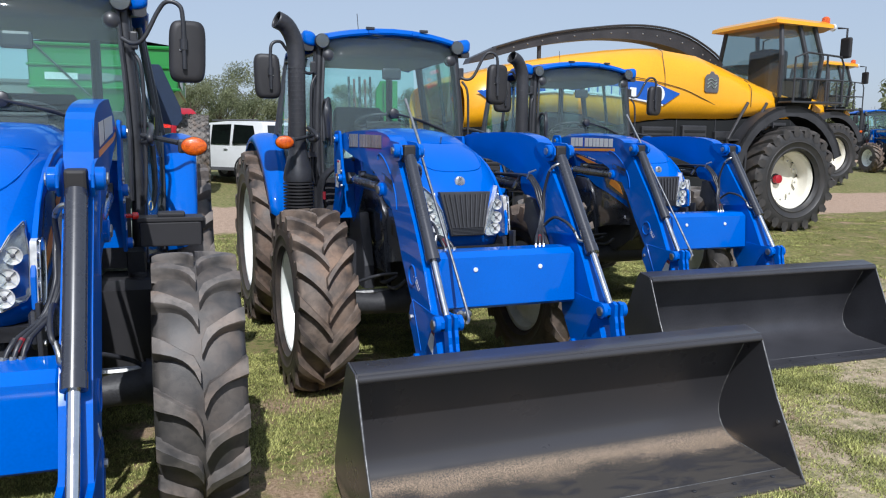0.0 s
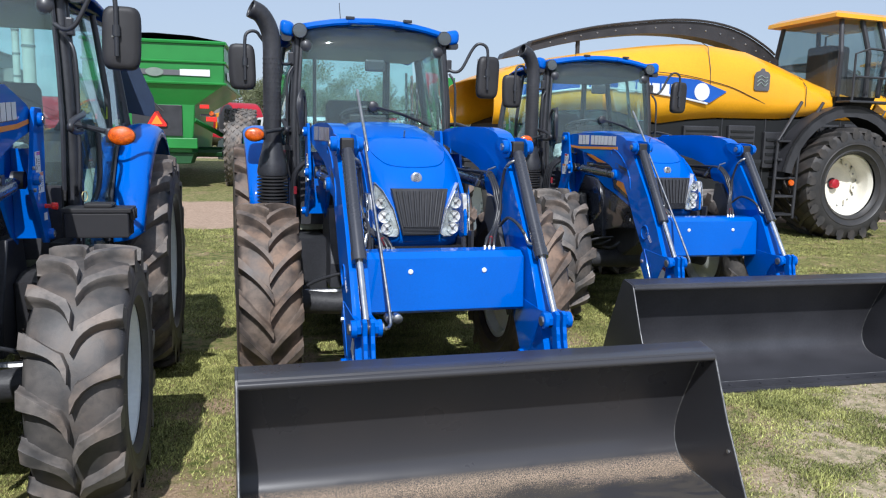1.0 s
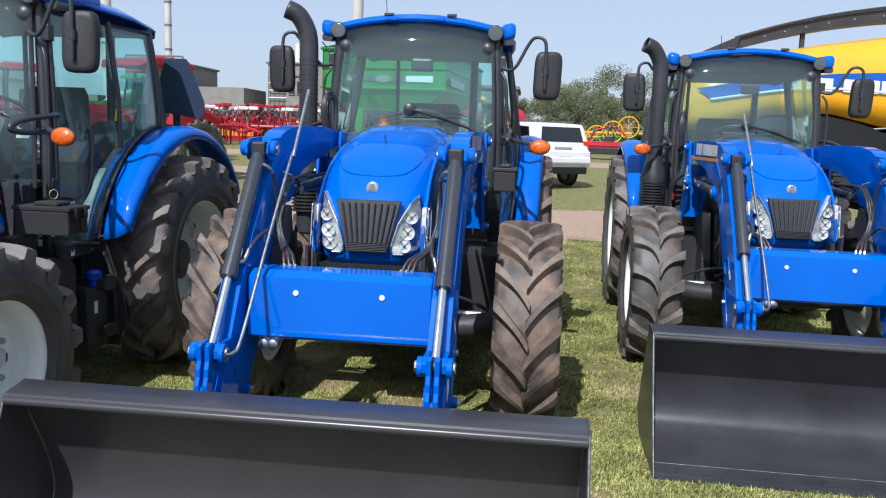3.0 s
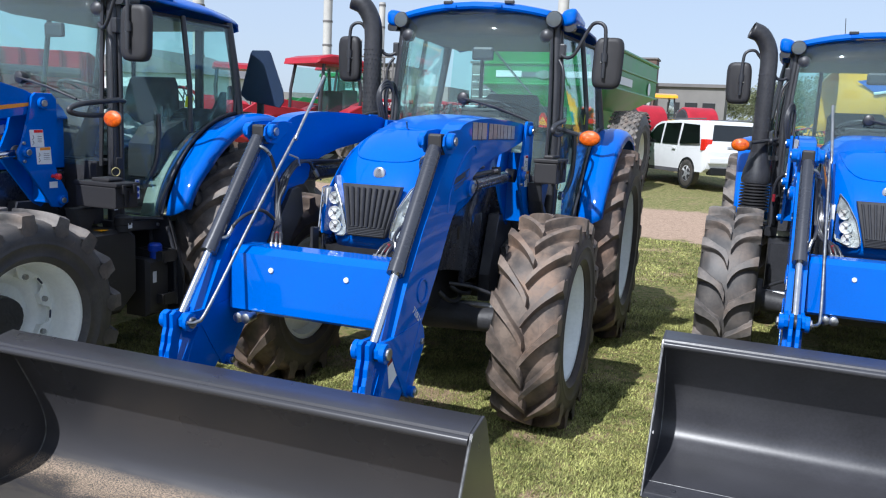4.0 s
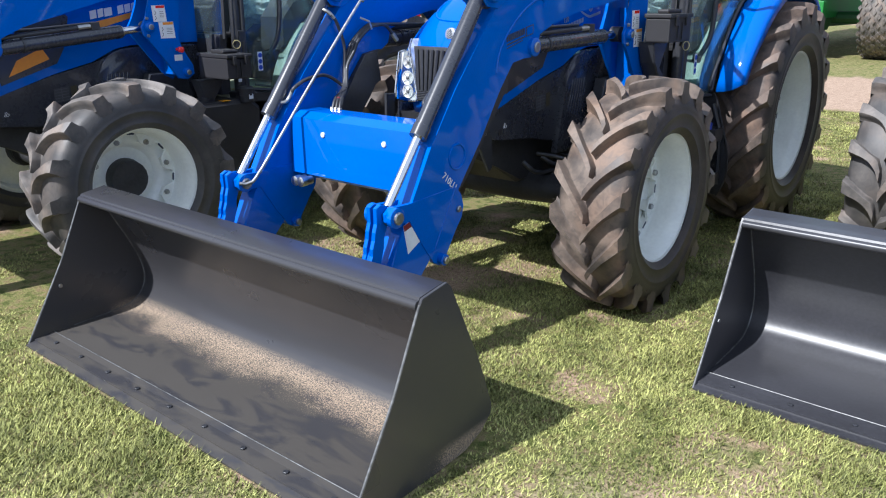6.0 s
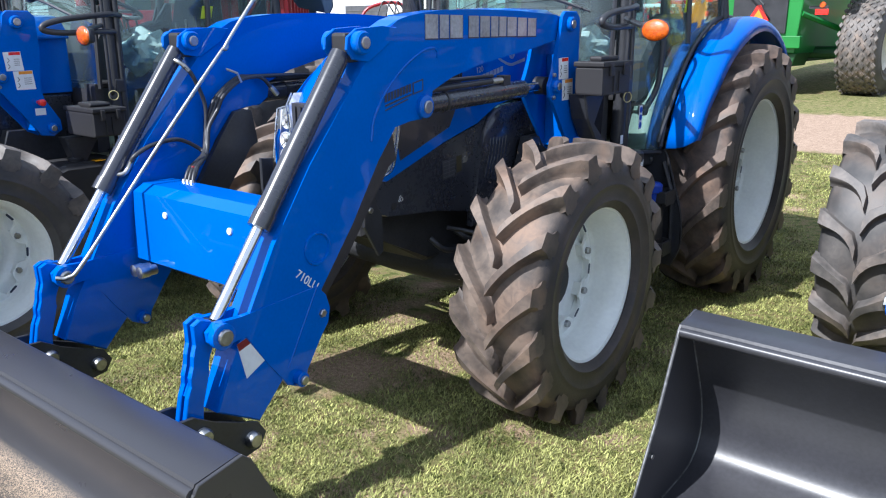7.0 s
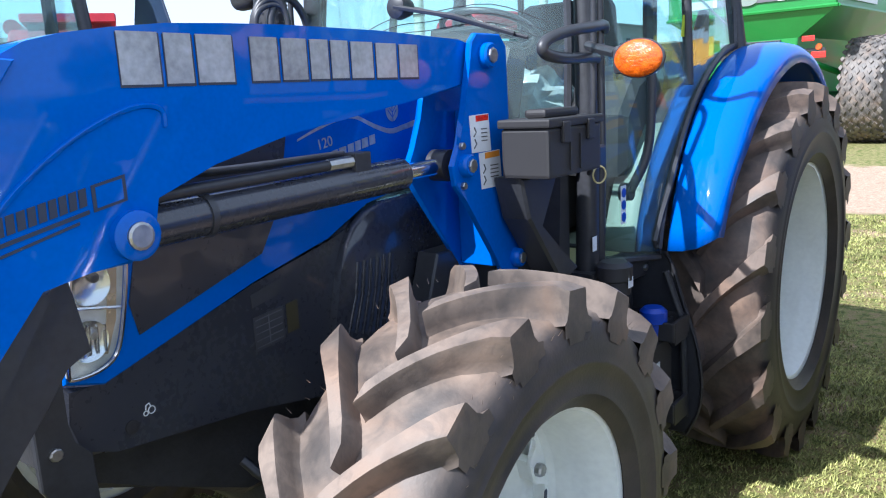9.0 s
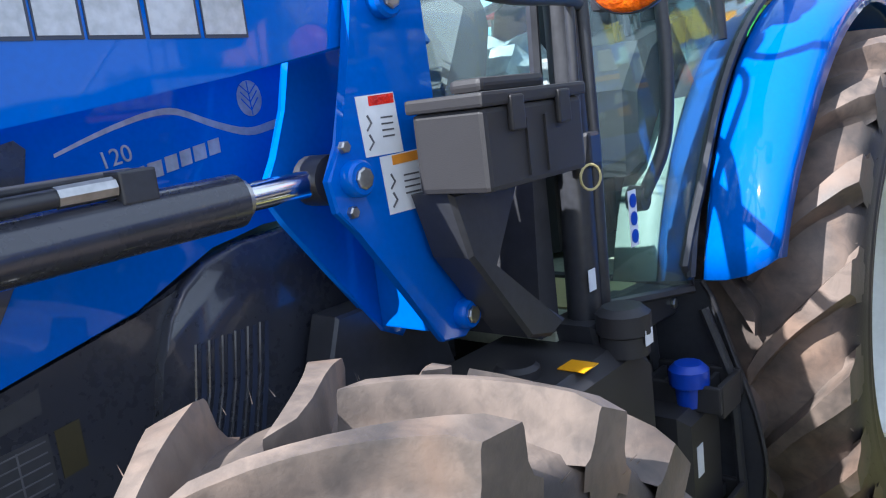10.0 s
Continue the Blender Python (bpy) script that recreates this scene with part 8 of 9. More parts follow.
# ---- white car ----
def car():
    """An estate-type car, its frame: ground under the middle, -y ahead."""
    c = thing("car", "white off-road estate car parked on the grass", "car")
    W = 0.93
    prof = [(-2.35, 0.42), (-2.40, 0.75), (-2.32, 1.0), (-2.1, 1.08), (-1.30, 1.16), (-0.66, 1.67), (-0.42, 1.76), (0.5, 1.81), (1.6, 1.80), (2.06, 1.77), (2.15, 1.70), (2.27, 1.22), (2.30, 1.04), (2.40, 0.98), (2.41, 0.66), (2.36, 0.52), (2.20, 0.42)]
    rows = []
    for x, k in ((-W, 1.0), (-W * 0.985, 0.35), (-W * 0.93, 0.10), (-W * 0.6, 0.0), (0, 0.0), (W * 0.6, 0.0), (W * 0.93, 0.10), (W * 0.985, 0.35), (W, 1.0)):
        rows.append([(x * (1 - 0.13 * max(0, z - 1.08) / 0.7), y - 0.05 * k * (1 if y > 0 else -1) * (1 if abs(y) > 1.9 else 0), z - 0.035 * k * (1 if z > 1.6 else 0)) for y, z in prof])
    part("body", loft(rows), WHITE, c, "white painted body", 30)
    for s in (-1, 1):
        for wn in ([(-1.12, 1.14), (-0.58, 1.62), (-0.30, 1.70), (-0.15, 1.70), (-0.15, 1.14)], [(-0.05, 1.14), (-0.05, 1.71), (0.80, 1.72), (0.80, 1.14)], [(0.92, 1.14), (0.92, 1.71), (1.75, 1.67), (1.95, 1.18)]):
            pts = [(s * (W + 0.004) * (1 - 0.13 * max(0, z - 1.08) / 0.7), y, z) for y, z in wn]
            b = bmesh.new()
            b.faces.new([b.verts.new(p) for p in pts])
            bmesh.ops.solidify(b, geom=b.faces[:], thickness=0.006)
            part("side_window", b, DARKGLASS2, c, "dark tinted side window")
        for y in (-1.45, 1.42):
            t = part("wheel", revolve([(-0.09 * s, 0.22), (0.09 * s, 0.22), (0.10 * s, 0.10), (0.105 * s, 0.03)], 24), SILVER, c, "silver alloy wheel", 40)
            part("tyre", revolve([(-0.11, 0.22), (-0.125, 0.30), (-0.10, 0.36), (0.10, 0.36), (0.125, 0.30), (0.11, 0.22)], 32, close=True), RUBBER_DARK, t, smooth=40)
            for k in range(5):
                a = 2 * math.pi * k / 5
                part("spoke_gap", prism([(0.10 * math.cos(a + 0.3), 0.10 * math.sin(a + 0.3)), (0.2 * math.cos(a + 0.2), 0.2 * math.sin(a + 0.2)), (0.2 * math.cos(a + 1.05), 0.2 * math.sin(a + 1.05)), (0.10 * math.cos(a + 0.95), 0.10 * math.sin(a + 0.95))], *sorted((0.088 * s, 0.107 * s))), BLACK, t)
            t.matrix_basis = Matrix.Translation((s * (W - 0.10), y, 0.36))
            part("wheel_arch", revolve([(0, 0.365), (0.012, 0.365), (0.012, 0.425), (0, 0.425)], 28, None, (s * (W - 0.004) - (0.012 if s < 0 else 0), y, 0.37), close=True), CHARCOAL, c)
        part("side_trim", box(s * W - 0.02, s * W + 0.02, -1.0, 1.0, 0.36, 0.46, 0.01), GREY, c)
        part("door_handle", box(s * (W + 0.01) - 0.015, s * (W + 0.01) + 0.015, 0.55, 0.72, 1.0, 1.03, 0.006), WHITE, c)
        part("door_mirror", box(s * 1.02 - 0.09, s * 1.02 + 0.09, -0.95, -0.78, 1.12, 1.26, 0.03), WHITE, c)
        part("tail_lamp", box(s * 0.835 - 0.10, s * 0.835 + 0.10, 2.02, 2.275, 1.00, 1.30, 0.02), REDLENS, c, "red tail lamp")
        part("roof_rail", tube([(s * 0.70, -0.2, 1.84), (s * 0.70, 1.8, 1.84)], 0.02, 6), GREY, c)
    rw = prism([(-0.74, 1.26), (0.74, 1.26), (0.66, 1.68), (-0.66, 1.68)], 0, 0.012, axis='y')
    for v in rw.verts:
        v.co.y += 2.262 - (v.co.z - 1.22) * 0.25
    part("rear_window", rw, DARKGLASS2, c, "dark rear window")
    ws = prism([(-0.70, 1.18), (0.70, 1.18), (0.60, 1.66), (-0.60, 1.66)], 0, 0.012, axis='y')
    for v in ws.verts:
        v.co.y += -1.28 + (v.co.z - 1.14) * 1.24 - 0.012
    part("windscreen", ws, DARKGLASS2, c)
    part("bumper", box(-0.90, 0.90, 2.22, 2.45, 0.66, 0.84, 0.04), WHITE, c)
    part("bumper_skirt", box(-0.80, 0.80, 2.20, 2.425, 0.36, 0.56, 0.03), CHARCOAL, c, "dark bumper skirt")
    part("handle_strip", box(-0.30, 0.30, 2.29, 2.325, 1.06, 1.12, 0.01), SILVER, c)
    part("plate", box(-0.2, 0.2, 2.405, 2.418, 0.86, 0.97), PAPER, c, "plain number plate bar")
    return c


suv = car()
suv.matrix_basis = pose(2.90, 25.1, rise(25.1), 0, 0, 214) @ Matrix.Diagonal((0.95, 0.95, 0.95, 1))


# ---- other machines on the field ----
def field_tractor(body, label, group=""):
    """A plain cabbed tractor seen from afar; -y ahead."""
    t = thing("field_tractor", label, "tractor", group)
    for s in (1, -1):
        wheel(t, (s * 0.95, 0, 0.70), s, FRONT, 0.0, RIM_CREAM, RUBBER_DARK)
        wheel(t, (s * 1.0, 2.6, 0.90), s, REAR, 0.0, RIM_CREAM, RUBBER_DARK)
        part("fender", prism([(1.7, 1.3), (1.9, 1.75), (2.3, 1.92), (2.9, 1.9), (3.3, 1.7), (3.2, 1.6), (2.4, 1.75), (1.85, 1.25)], *sorted((s * 0.75, s * 1.2)), 0.02), body, t)
        part("cab_pillar", tube([(s * 0.7, 1.3, 1.5), (s * 0.72, 1.35, 2.3), (s * 0.66, 1.45, 2.95)], 0.045, 8), BLACK, t)
        part("cab_pillar", tube([(s * 0.7, 2.6, 1.6), (s * 0.72, 2.65, 2.3), (s * 0.66, 2.55, 2.95)], 0.045, 8), BLACK, t)
        g = part("side_glass", prism([(1.33, 1.5), (2.62, 1.6), (2.58, 2.9), (1.45, 2.9)], *sorted((s * 0.68, s * 0.685))), GLASS, t)
        g.visible_shadow = False
        part("work_lamp", revolve([(0, 0.06), (-0.03, 0.05)], 12, None, (s * 0.55, 1.25, 3.0), 'y'), WHITE, t)
    part("bonnet", prism([(-0.7, 1.0), (-0.75, 1.35), (-0.4, 1.6), (1.3, 1.75), (1.3, 0.9), (-0.5, 0.85)], -0.4, 0.4, 0.06), body, t, "painted bonnet", 40)
    part("cab_roof", prism([(1.15, 2.95), (1.2, 3.1), (1.6, 3.2), (2.4, 3.2), (2.75, 3.08), (2.75, 2.95)], -0.82, 0.82, 0.05), body, t, "painted cab roof", 40)
    part("cab_base", box(-0.7, 0.7, 1.3, 2.7, 0.95, 1.55, 0.04), BLACK, t)
    part("seat", box(-0.25, 0.25, 1.9, 2.4, 1.5, 2.3, 0.06), SEATCLOTH, t)
    part("chassis", box(-0.25, 0.25, -0.5, 2.8, 0.6, 1.0, 0.04), ENGINE, t)
    part("axle", tube([(-0.9, 0, 0.7), (0.9, 0, 0.7)], 0.1, 8), ENGINE, t)
    part("axle", tube([(-0.9, 2.6, 0.9), (0.9, 2.6, 0.9)], 0.14, 8), ENGINE, t)
    for s in (-1, 1):
        part("loader_arm", prism([(0.9, 1.75), (-0.5, 1.85), (-1.1, 1.5), (-1.9, 0.5), (-1.75, 0.42), (-0.95, 1.3), (-0.45, 1.62), (0.9, 1.55)], *sorted((s * 0.55, s * 0.63)), 0.01), body, t, "painted loader arm")
    return t


def round_baler():
    t = thing("round_baler", "red round baler with dark rear door, parked on grass", "baler", "round balers")
    b = revolve([(-0.75, 0.95), (-0.70, 1.0), (0.70, 1.0), (0.75, 0.95)], 28, None, (0, 0, 1.25))
    part("chamber", b, RED, t, "red rounded bale chamber", 40)
    for s in (-1, 1):
        part("side_cover", revolve([(s * 0.75, 0.9), (s * 0.80, 0.85), (s * 0.82, 0.4)], 28, None, (0, 0, 1.25)), BLACK_SATIN, t, "black side cover", 40)
        w = part("wheel", revolve([(-0.15, 0.25), (0.15, 0.25)], 20), RIM_CREAM, t)
        part("tyre", revolve([(-0.17, 0.25), (-0.19, 0.38), (-0.14, 0.46), (0.14, 0.46), (0.19, 0.38), (0.17, 0.25)], 24, close=True), RUBBER_DARK, w, smooth=40)
        w.matrix_basis = Matrix.Translation((s * 1.05, 0.2, 0.46))
    part("rear_door", prism([(0.1, 2.25), (0.9, 2.1), (1.2, 1.5), (1.1, 0.8), (0.8, 0.45), (0.2, 0.4)], -0.72, 0.72, 0.05), GREY, t, "dark grey rear door")
    part("drawbar", prism([(-0.8, 0.6), (-2.4, 0.5), (-2.4, 0.62), (-0.8, 0.95)], -0.2, 0.2, 0.02), RED, t)
    part("pickup", revolve([(-0.8, 0.3), (0.8, 0.3)], 16, None, (0, -0.85, 0.4)), DARKMUSTARD, t)
    part("axle", tube([(-1.0, 0.2, 0.46), (1.0, 0.2, 0.46)], 0.08, 8), DARKRED, t)
    return t


def mower(body, label, length=4.5):
    """A trailed mower conditioner, long side along x."""
    t = thing("mower", label, "mower", "hay machines")
    part("cutter_hood", prism([(-0.7, 0.35), (-0.9, 0.9), (-0.5, 1.15), (0.5, 1.1), (0.8, 0.6), (0.7, 0.35)], -length / 2, length / 2, 0.05), body, t, "painted cutter hood", 40)
    part("yellow_guard", box(-length / 2 + 0.1, length / 2 - 0.1, -0.98, -0.86, 0.35, 0.75, 0.02), ORANGE, t, "orange-yellow guard rail")
    for k in range(int(length * 4)):
        x = -length / 2 + 0.2 + k * (length - 0.4) / (length * 4)
        part("tine", tube([(x, -0.99, 0.38), (x, -1.02, 0.72)], 0.02, 5), DARKMUSTARD, t)
    part("drawbar", tube([(0, 0.3, 0.9), (1.2, 1.8, 1.1), (2.0, 3.6, 0.8)], 0.10, 8), body, t)
    part("arch", tube(smooth_path([(-length * 0.3, 0.3, 1.1), (-length * 0.2, 0.4, 1.9), (length * 0.1, 0.5, 2.1), (length * 0.3, 0.4, 1.2)], 5), 0.07, 8), body, t)
    part("gearbox", box(-0.3, 0.3, -0.1, 0.6, 1.05, 1.55, 0.05), BLACK, t)
    for k in range(3):
        part("hose", tube(smooth_path([(-0.6 + 0.4 * k, 0.2, 1.3), (-0.2 + 0.3 * k, 0.4, 2.2), (0.4 + 0.2 * k, 0.5, 1.4)], 5), 0.03, 6), BLACK, t)
    for s in (-1, 1):
        w = part("wheel", revolve([(-0.13, 0.2), (0.13, 0.2)], 18), ORANGE, t)
        part("tyre", revolve([(-0.14, 0.2), (-0.16, 0.33), (-0.12, 0.4), (0.12, 0.4), (0.16, 0.33), (0.14, 0.2)], 22, close=True), RUBBER_DARK, w, smooth=40)
        w.matrix_basis = Matrix.Translation((s * length * 0.32, 0.9, 0.4))
    return t


def combine(body, label):
    """A combine harvester seen in part behind the row; -y ahead."""
    t = thing("combine", label, "combine")
    for s in (1, -1):
        wheel(t, (s * 1.5, 0, 0.95), s, (0.95, 0.75, 0.5, 16, 0.05, 0.09, 0.4, 0.5, -0.05, 8, 0.2), 0.0, RIM_CREAM, RUBBER_DARK)
        wheel(t, (s * 1.2, 3.7, 0.70), s, (0.70, 0.50, 0.35, 16, 0.05, 0.08, 0.4, 0.4, -0.05, 8, 0.14), 0.0, RIM_CREAM, RUBBER_DARK)
    part("body", prism([(-0.3, 1.3), (-0.3, 3.2), (0.5, 3.6), (3.2, 3.5), (5.2, 2.9), (5.4, 1.7), (4.4, 1.1), (0.5, 1.1)], -1.45, 1.45, 0.08), body, t, "painted combine body", 40)
    part("stripe", prism([(-0.2, 2.35), (5.2, 2.15), (5.2, 2.35), (-0.2, 2.6)], -1.47, 1.47), ORANGE, t)
    part("lower_panel", prism([(-0.2, 1.2), (4.8, 1.15), (5.2, 1.75), (-0.2, 1.75)], -1.48, 1.48), BLACK_SATIN, t)
    part("cab_base", box(-0.85, 0.85, -1.9, -0.3, 1.7, 2.1, 0.05), body, t)
    g = part("cab_glass", prism([(-1.95, 2.1), (-2.05, 2.9), (-1.8, 3.5), (-0.3, 3.5), (-0.3, 2.1)], -0.84, 0.84), GLASS, t)
    g.visible_shadow = False
    part("cab_roof", prism([(-2.2, 3.5), (-2.15, 3.68), (-0.3, 3.72), (-0.2, 3.5)], -0.95, 0.95, 0.03), body, t)
    part("seat", box(-0.3, 0.3, -1.1, -0.6, 2.1, 3.0, 0.06), SEATCLOTH, t)
    part("feeder", prism([(-0.8, 1.6), (-2.6, 0.7), (-2.6, 0.3), (-0.6, 1.0)], -0.6, 0.6, 0.03), GREY, t)
    part("unloading_auger", tube([(-1.4, 1.0, 3.7), (-1.5, 5.5, 3.9)], 0.2, 12), body, t)
    part("ladder", box(1.0, 1.4, -1.2, -0.5, 0.6, 1.9, 0.02), BLACK_SATIN, t)
    return t


def crop_header(body, label, length):
    """A long grain head resting on the ground."""
    t = thing("crop_header", label, "header", "hay machines")
    part("back_wall", prism([(0.0, 0.3), (0.0, 1.3), (-0.3, 1.35), (-0.35, 1.2), (-0.15, 0.4), (-1.2, 0.1), (-1.2, 0.05)], -length / 2, length / 2), body, t, "painted back wall")
    part("auger", tube([(-length / 2, -0.5, 0.6), (length / 2, -0.5, 0.6)], 0.22, 12), GREY, t)
    part("reel", tube([(-length / 2, -1.0, 1.25), (length / 2, -1.0, 1.25)], 0.08, 8), ORANGE, t)
    for k in range(7):
        x = -length / 2 + length * k / 6
        part("reel_spider", revolve([(x, 0.5), (x + 0.04, 0.5)], 6, None, (0, -1.0, 1.25)), body, t)
    for s in (-1, 1):
        part("end_divider", prism([(0.0, 0.1), (0.0, 1.3), (-1.0, 0.9), (-2.2, 0.1)], *sorted((s * length / 2, s * (length / 2 + 0.08)))), body, t)
    return t


def wagon(label):
    """A tall red wagon with ribbed sides."""
    t = thing("forage_wagon", label, "wagon", "hay machines")
    part("body", box(-1.15, 1.15, -2.6, 2.6, 1.0, 3.0, 0.04), RED, t, "red ribbed wagon body")
    for k in range(9):
        y = -2.4 + 0.6 * k
        for s in (-1, 1):
            part("rib", box(s * 1.18 - 0.04, s * 1.18 + 0.04, y - 0.04, y + 0.04, 1.0, 3.0), DARKRED, t)
    for k in range(5):
        part("rib", box(-1.0 + 0.5 * k - 0.04, -1.0 + 0.5 * k + 0.04, -2.68, -2.6, 1.0, 3.0), DARKRED, t)
    part("stripe", box(-1.1, 1.1, -2.70, -2.685, 1.3, 1.5), DARKMUSTARD, t)
    part("beater", tube([(-1.0, -2.75, 2.4), (1.0, -2.75, 2.4)], 0.14, 10), BLACK, t)
    part("chassis", box(-0.5, 0.5, -2.8, 3.4, 0.7, 1.0, 0.03), BLACK, t)
    for s in (-1, 1):
        for y in (-1.0, 0.6):
            w = part("wheel", revolve([(-0.13, 0.22), (0.13, 0.22)], 18), RIM_CREAM, t)
            part("tyre", revolve([(-0.15, 0.22), (-0.17, 0.38), (-0.13, 0.46), (0.13, 0.46), (0.17, 0.38), (0.15, 0.22)], 24, close=True), RUBBER_DARK, w, smooth=40)
            w.matrix_basis = Matrix.Translation((s * 0.95, y, 0.46))
    return t


def hay_tedder(body, label):
    """A folded rotary tedder: a bar frame with arms, tine heads and hoses."""
    t = thing("hay_tedder", label, "tedder", "hay machines")
    part("frame_bar", tube([(-1.6, 0, 0.9), (1.6, 0, 0.9)], 0.08, 8), body, t, "painted frame bar")
    part("drawbar", tube([(0, 0, 0.9), (0.3, -2.0, 0.6)], 0.07, 8), body, t)
    for k in range(5):
        x = -1.5 + 0.75 * k
        head = part("tine_head", revolve([(0, 0.16), (0.10, 0.18), (0.16, 0.08)], 12, None, (x, 0.1, 1.15), 'z'), body, t, "round tine head")
        for j in range(6):
            a = 2 * math.pi * j / 6 + k
            part("tine_arm", tube([(x, 0.1, 1.2), (x + 0.35 * math.cos(a), 0.1 + 0.25 * math.sin(a), 1.55 + 0.3 * math.sin(a * 2)), (x + 0.5 * math.cos(a), 0.1 + 0.35 * math.sin(a), 1.1 + 0.5 * math.sin(a * 2))], 0.022, 5), STEEL if j % 3 == 0 else body, head)
        part("stand_leg", tube([(x, 0, 0.9), (x, 0.05, 0.0)], 0.04, 6), body, t)
        part("cover", box(x - 0.22, x + 0.22, -0.15, 0.25, 1.65 + 0.12 * (k % 2), 1.80 + 0.12 * (k % 2), 0.03), body if k % 2 else WHITE, head)
        part("hose", tube(smooth_path([(x, 0, 1.0), (x + 0.2, -0.2, 1.6), (x + 0.5, -0.1, 1.3)], 4), 0.025, 5), BLACK, t)
    return t


def folded_tool(label):
    """A wide field tool folded upright: a green end panel, rusty section bars and chains on a low frame."""
    t = thing("folded_planter", label, "planter", "hay machines")
    part("end_panel", prism([(0.35, 0.9), (1.25, 0.9), (1.25, 3.3), (0.55, 3.3), (0.35, 2.9)], -0.2, 0.2, 0.03, axis='y'), GREEN, t, "tall green folded end panel")
    part("panel_rib", box(0.62, 0.70, -0.23, -0.2, 1.0, 3.2), DARKGREEN, t)
    for k in range(5):
        x = -0.75 + 0.22 * k
        bar = part("section_bar", tube([(x, 0, 0.7), (x + 0.03, 0.02, 2.0), (x, 0, 3.45 - 0.1 * (k % 2))], 0.05, 6), BRICKRED if k % 2 else ENGINE, t, "rusty section bar")
        for j in range(6):
            part("opener", revolve([(-0.02, 0.13), (0.02, 0.13)], 10, None, (x, -0.1, 1.0 + 0.42 * j)), ENGINE if j % 2 else GREY, bar)
    part("base_frame", box(-1.0, 1.4, -0.3, 0.5, 0.55, 0.75, 0.03), DARKGREEN, t)
    for s in (-0.7, 1.0):
        w = part("wheel", revolve([(-0.12, 0.2), (0.12, 0.2)], 16), ORANGE, t)
        part("tyre", revolve([(-0.13, 0.2), (-0.15, 0.33), (-0.11, 0.4), (0.11, 0.4), (0.15, 0.33), (0.13, 0.2)], 20, close=True), RUBBER_DARK, w, smooth=40)
        w.matrix_basis = Matrix.Translation((s, 0.2, 0.4))
    part("strut", tube([(0.2, 0, 0.75), (-0.4, 0.1, 2.6)], 0.04, 6), DARKGREEN, t)
    part("strut", tube([(1.2, 0, 0.75), (0.6, 0.1, 2.9)], 0.04, 6), DARKGREEN, t)
    return t


def wheel_rake(body, label):
    """A rake with a row of spoked yellow wheels on a slanted bar."""
    t = thing("wheel_rake", label, "rake", "hay machines")
    part("beam", tube([(-1.6, 0.3, 0.9), (1.6, -0.3, 1.1)], 0.07, 8), body, t, "painted slanted beam")
    for k in range(4):
        x = -1.4 + 0.9 * k
        w = part("rake_wheel", revolve([(-0.02, 0.62), (0.02, 0.62), (0.02, 0.56), (-0.02, 0.56)], 24, None, (0, 0, 0), 'y', close=True), YELLOW, t, "yellow spoked rake wheel")
        for j in range(8):
            a = 2 * math.pi * j / 8
            part("spoke", tube([(0, 0, 0), (0.58 * math.cos(a), 0, 0.58 * math.sin(a))], 0.014, 5), YELLOW, w)
        w.matrix_basis = Matrix.Translation((x, -0.35, 0.75 + 0.28 * k))
    for s in (-1.2, 1.2):
        part("leg", tube([(s, 0, 1.0), (s, 0.1, 0.0)], 0.05, 6), body, t)
    return t


def stand(x, y, rz, sink=0.0):
    return pose(x, y, rise(y) - sink, 0, 0, rz)


red_tractor = field_tractor(RED, "red cab tractor with loader, parked behind the row")
red_tractor.matrix_basis = stand(-7.3, 19.3, -25)
red_tractor2 = field_tractor(RED, "red cab tractor parked beyond the gravel drive")
red_tractor2.matrix_basis = stand(-13.5, 27, 40)
red_combine = combine(RED, "red combine with an orange stripe, parked behind the row")
red_combine.matrix_basis = stand(-14.5, 15.5, 60)
green_machine = field_tractor(GREEN, "green cab tractor parked behind the row")
green_machine.matrix_basis = stand(17.5, 58, 20)
green_tractor2 = field_tractor(GREEN, "green tractor parked far beyond the drive")
green_tractor2.matrix_basis = stand(-16, 36, -30)
baler = round_baler()
baler.matrix_basis = stand(-0.4, 42, 35)
for xx, yy, rz in ((2.0, 42.8, 25), (-5.0, 44.5, 85), (-6.7, 42.6, 30)):
    copy_thing(baler, stand(xx, yy, rz))
m1 = mower(RED, "red mower conditioner with orange-yellow guard")
m1.matrix_basis = stand(-7.9, 40.2, -8)
for xx, yy, rz in ((-12.5, 45, 20), (-18.3, 42, 10)):
    copy_thing(m1, stand(xx, yy, rz))
small = copy_thing(m1, stand(6.7, 37.0, -12) @ Matrix.Scale(0.66, 4))
small["label"] = "small red mower with a black roller, parked on grass"
for o in small.children:
    if o.name.startswith(("yellow_guard", "tine")):
        o.material_slots[0].link = 'OBJECT'
        o.material_slots[0].material = BLACK
td = hay_tedder(RED, "red folded hay tedder with many tine arms")
td.matrix_basis = stand(-10.9, 39.0, 10)
for xx, yy, rz in ((-13.6, 39.8, -10), (-16.6, 40.5, 20), (12.5, 52, 15), (-10.2, 37.6, 35), (-9.2, 38.2, -25), (-11.9, 37.8, 70), (-8.2, 37.9, 12)):
    copy_thing(td, stand(xx, yy, rz))
wg = wagon("tall red forage wagon with ribbed sides")
wg.matrix_basis = stand(-15.6, 20.6, 40)
copy_thing(wg, stand(-21.5, 24.5, 25))
copy_thing(red_tractor, stand(-10.4, 25.6, -40))
copy_thing(td, stand(-12.6, 17.2, 60))
copy_thing(m1, stand(-18.8, 30.0, 40))
ft = folded_tool("green folded planter with rusty upright section bars")
ft.matrix_basis = stand(9.1, 33.0, -12)
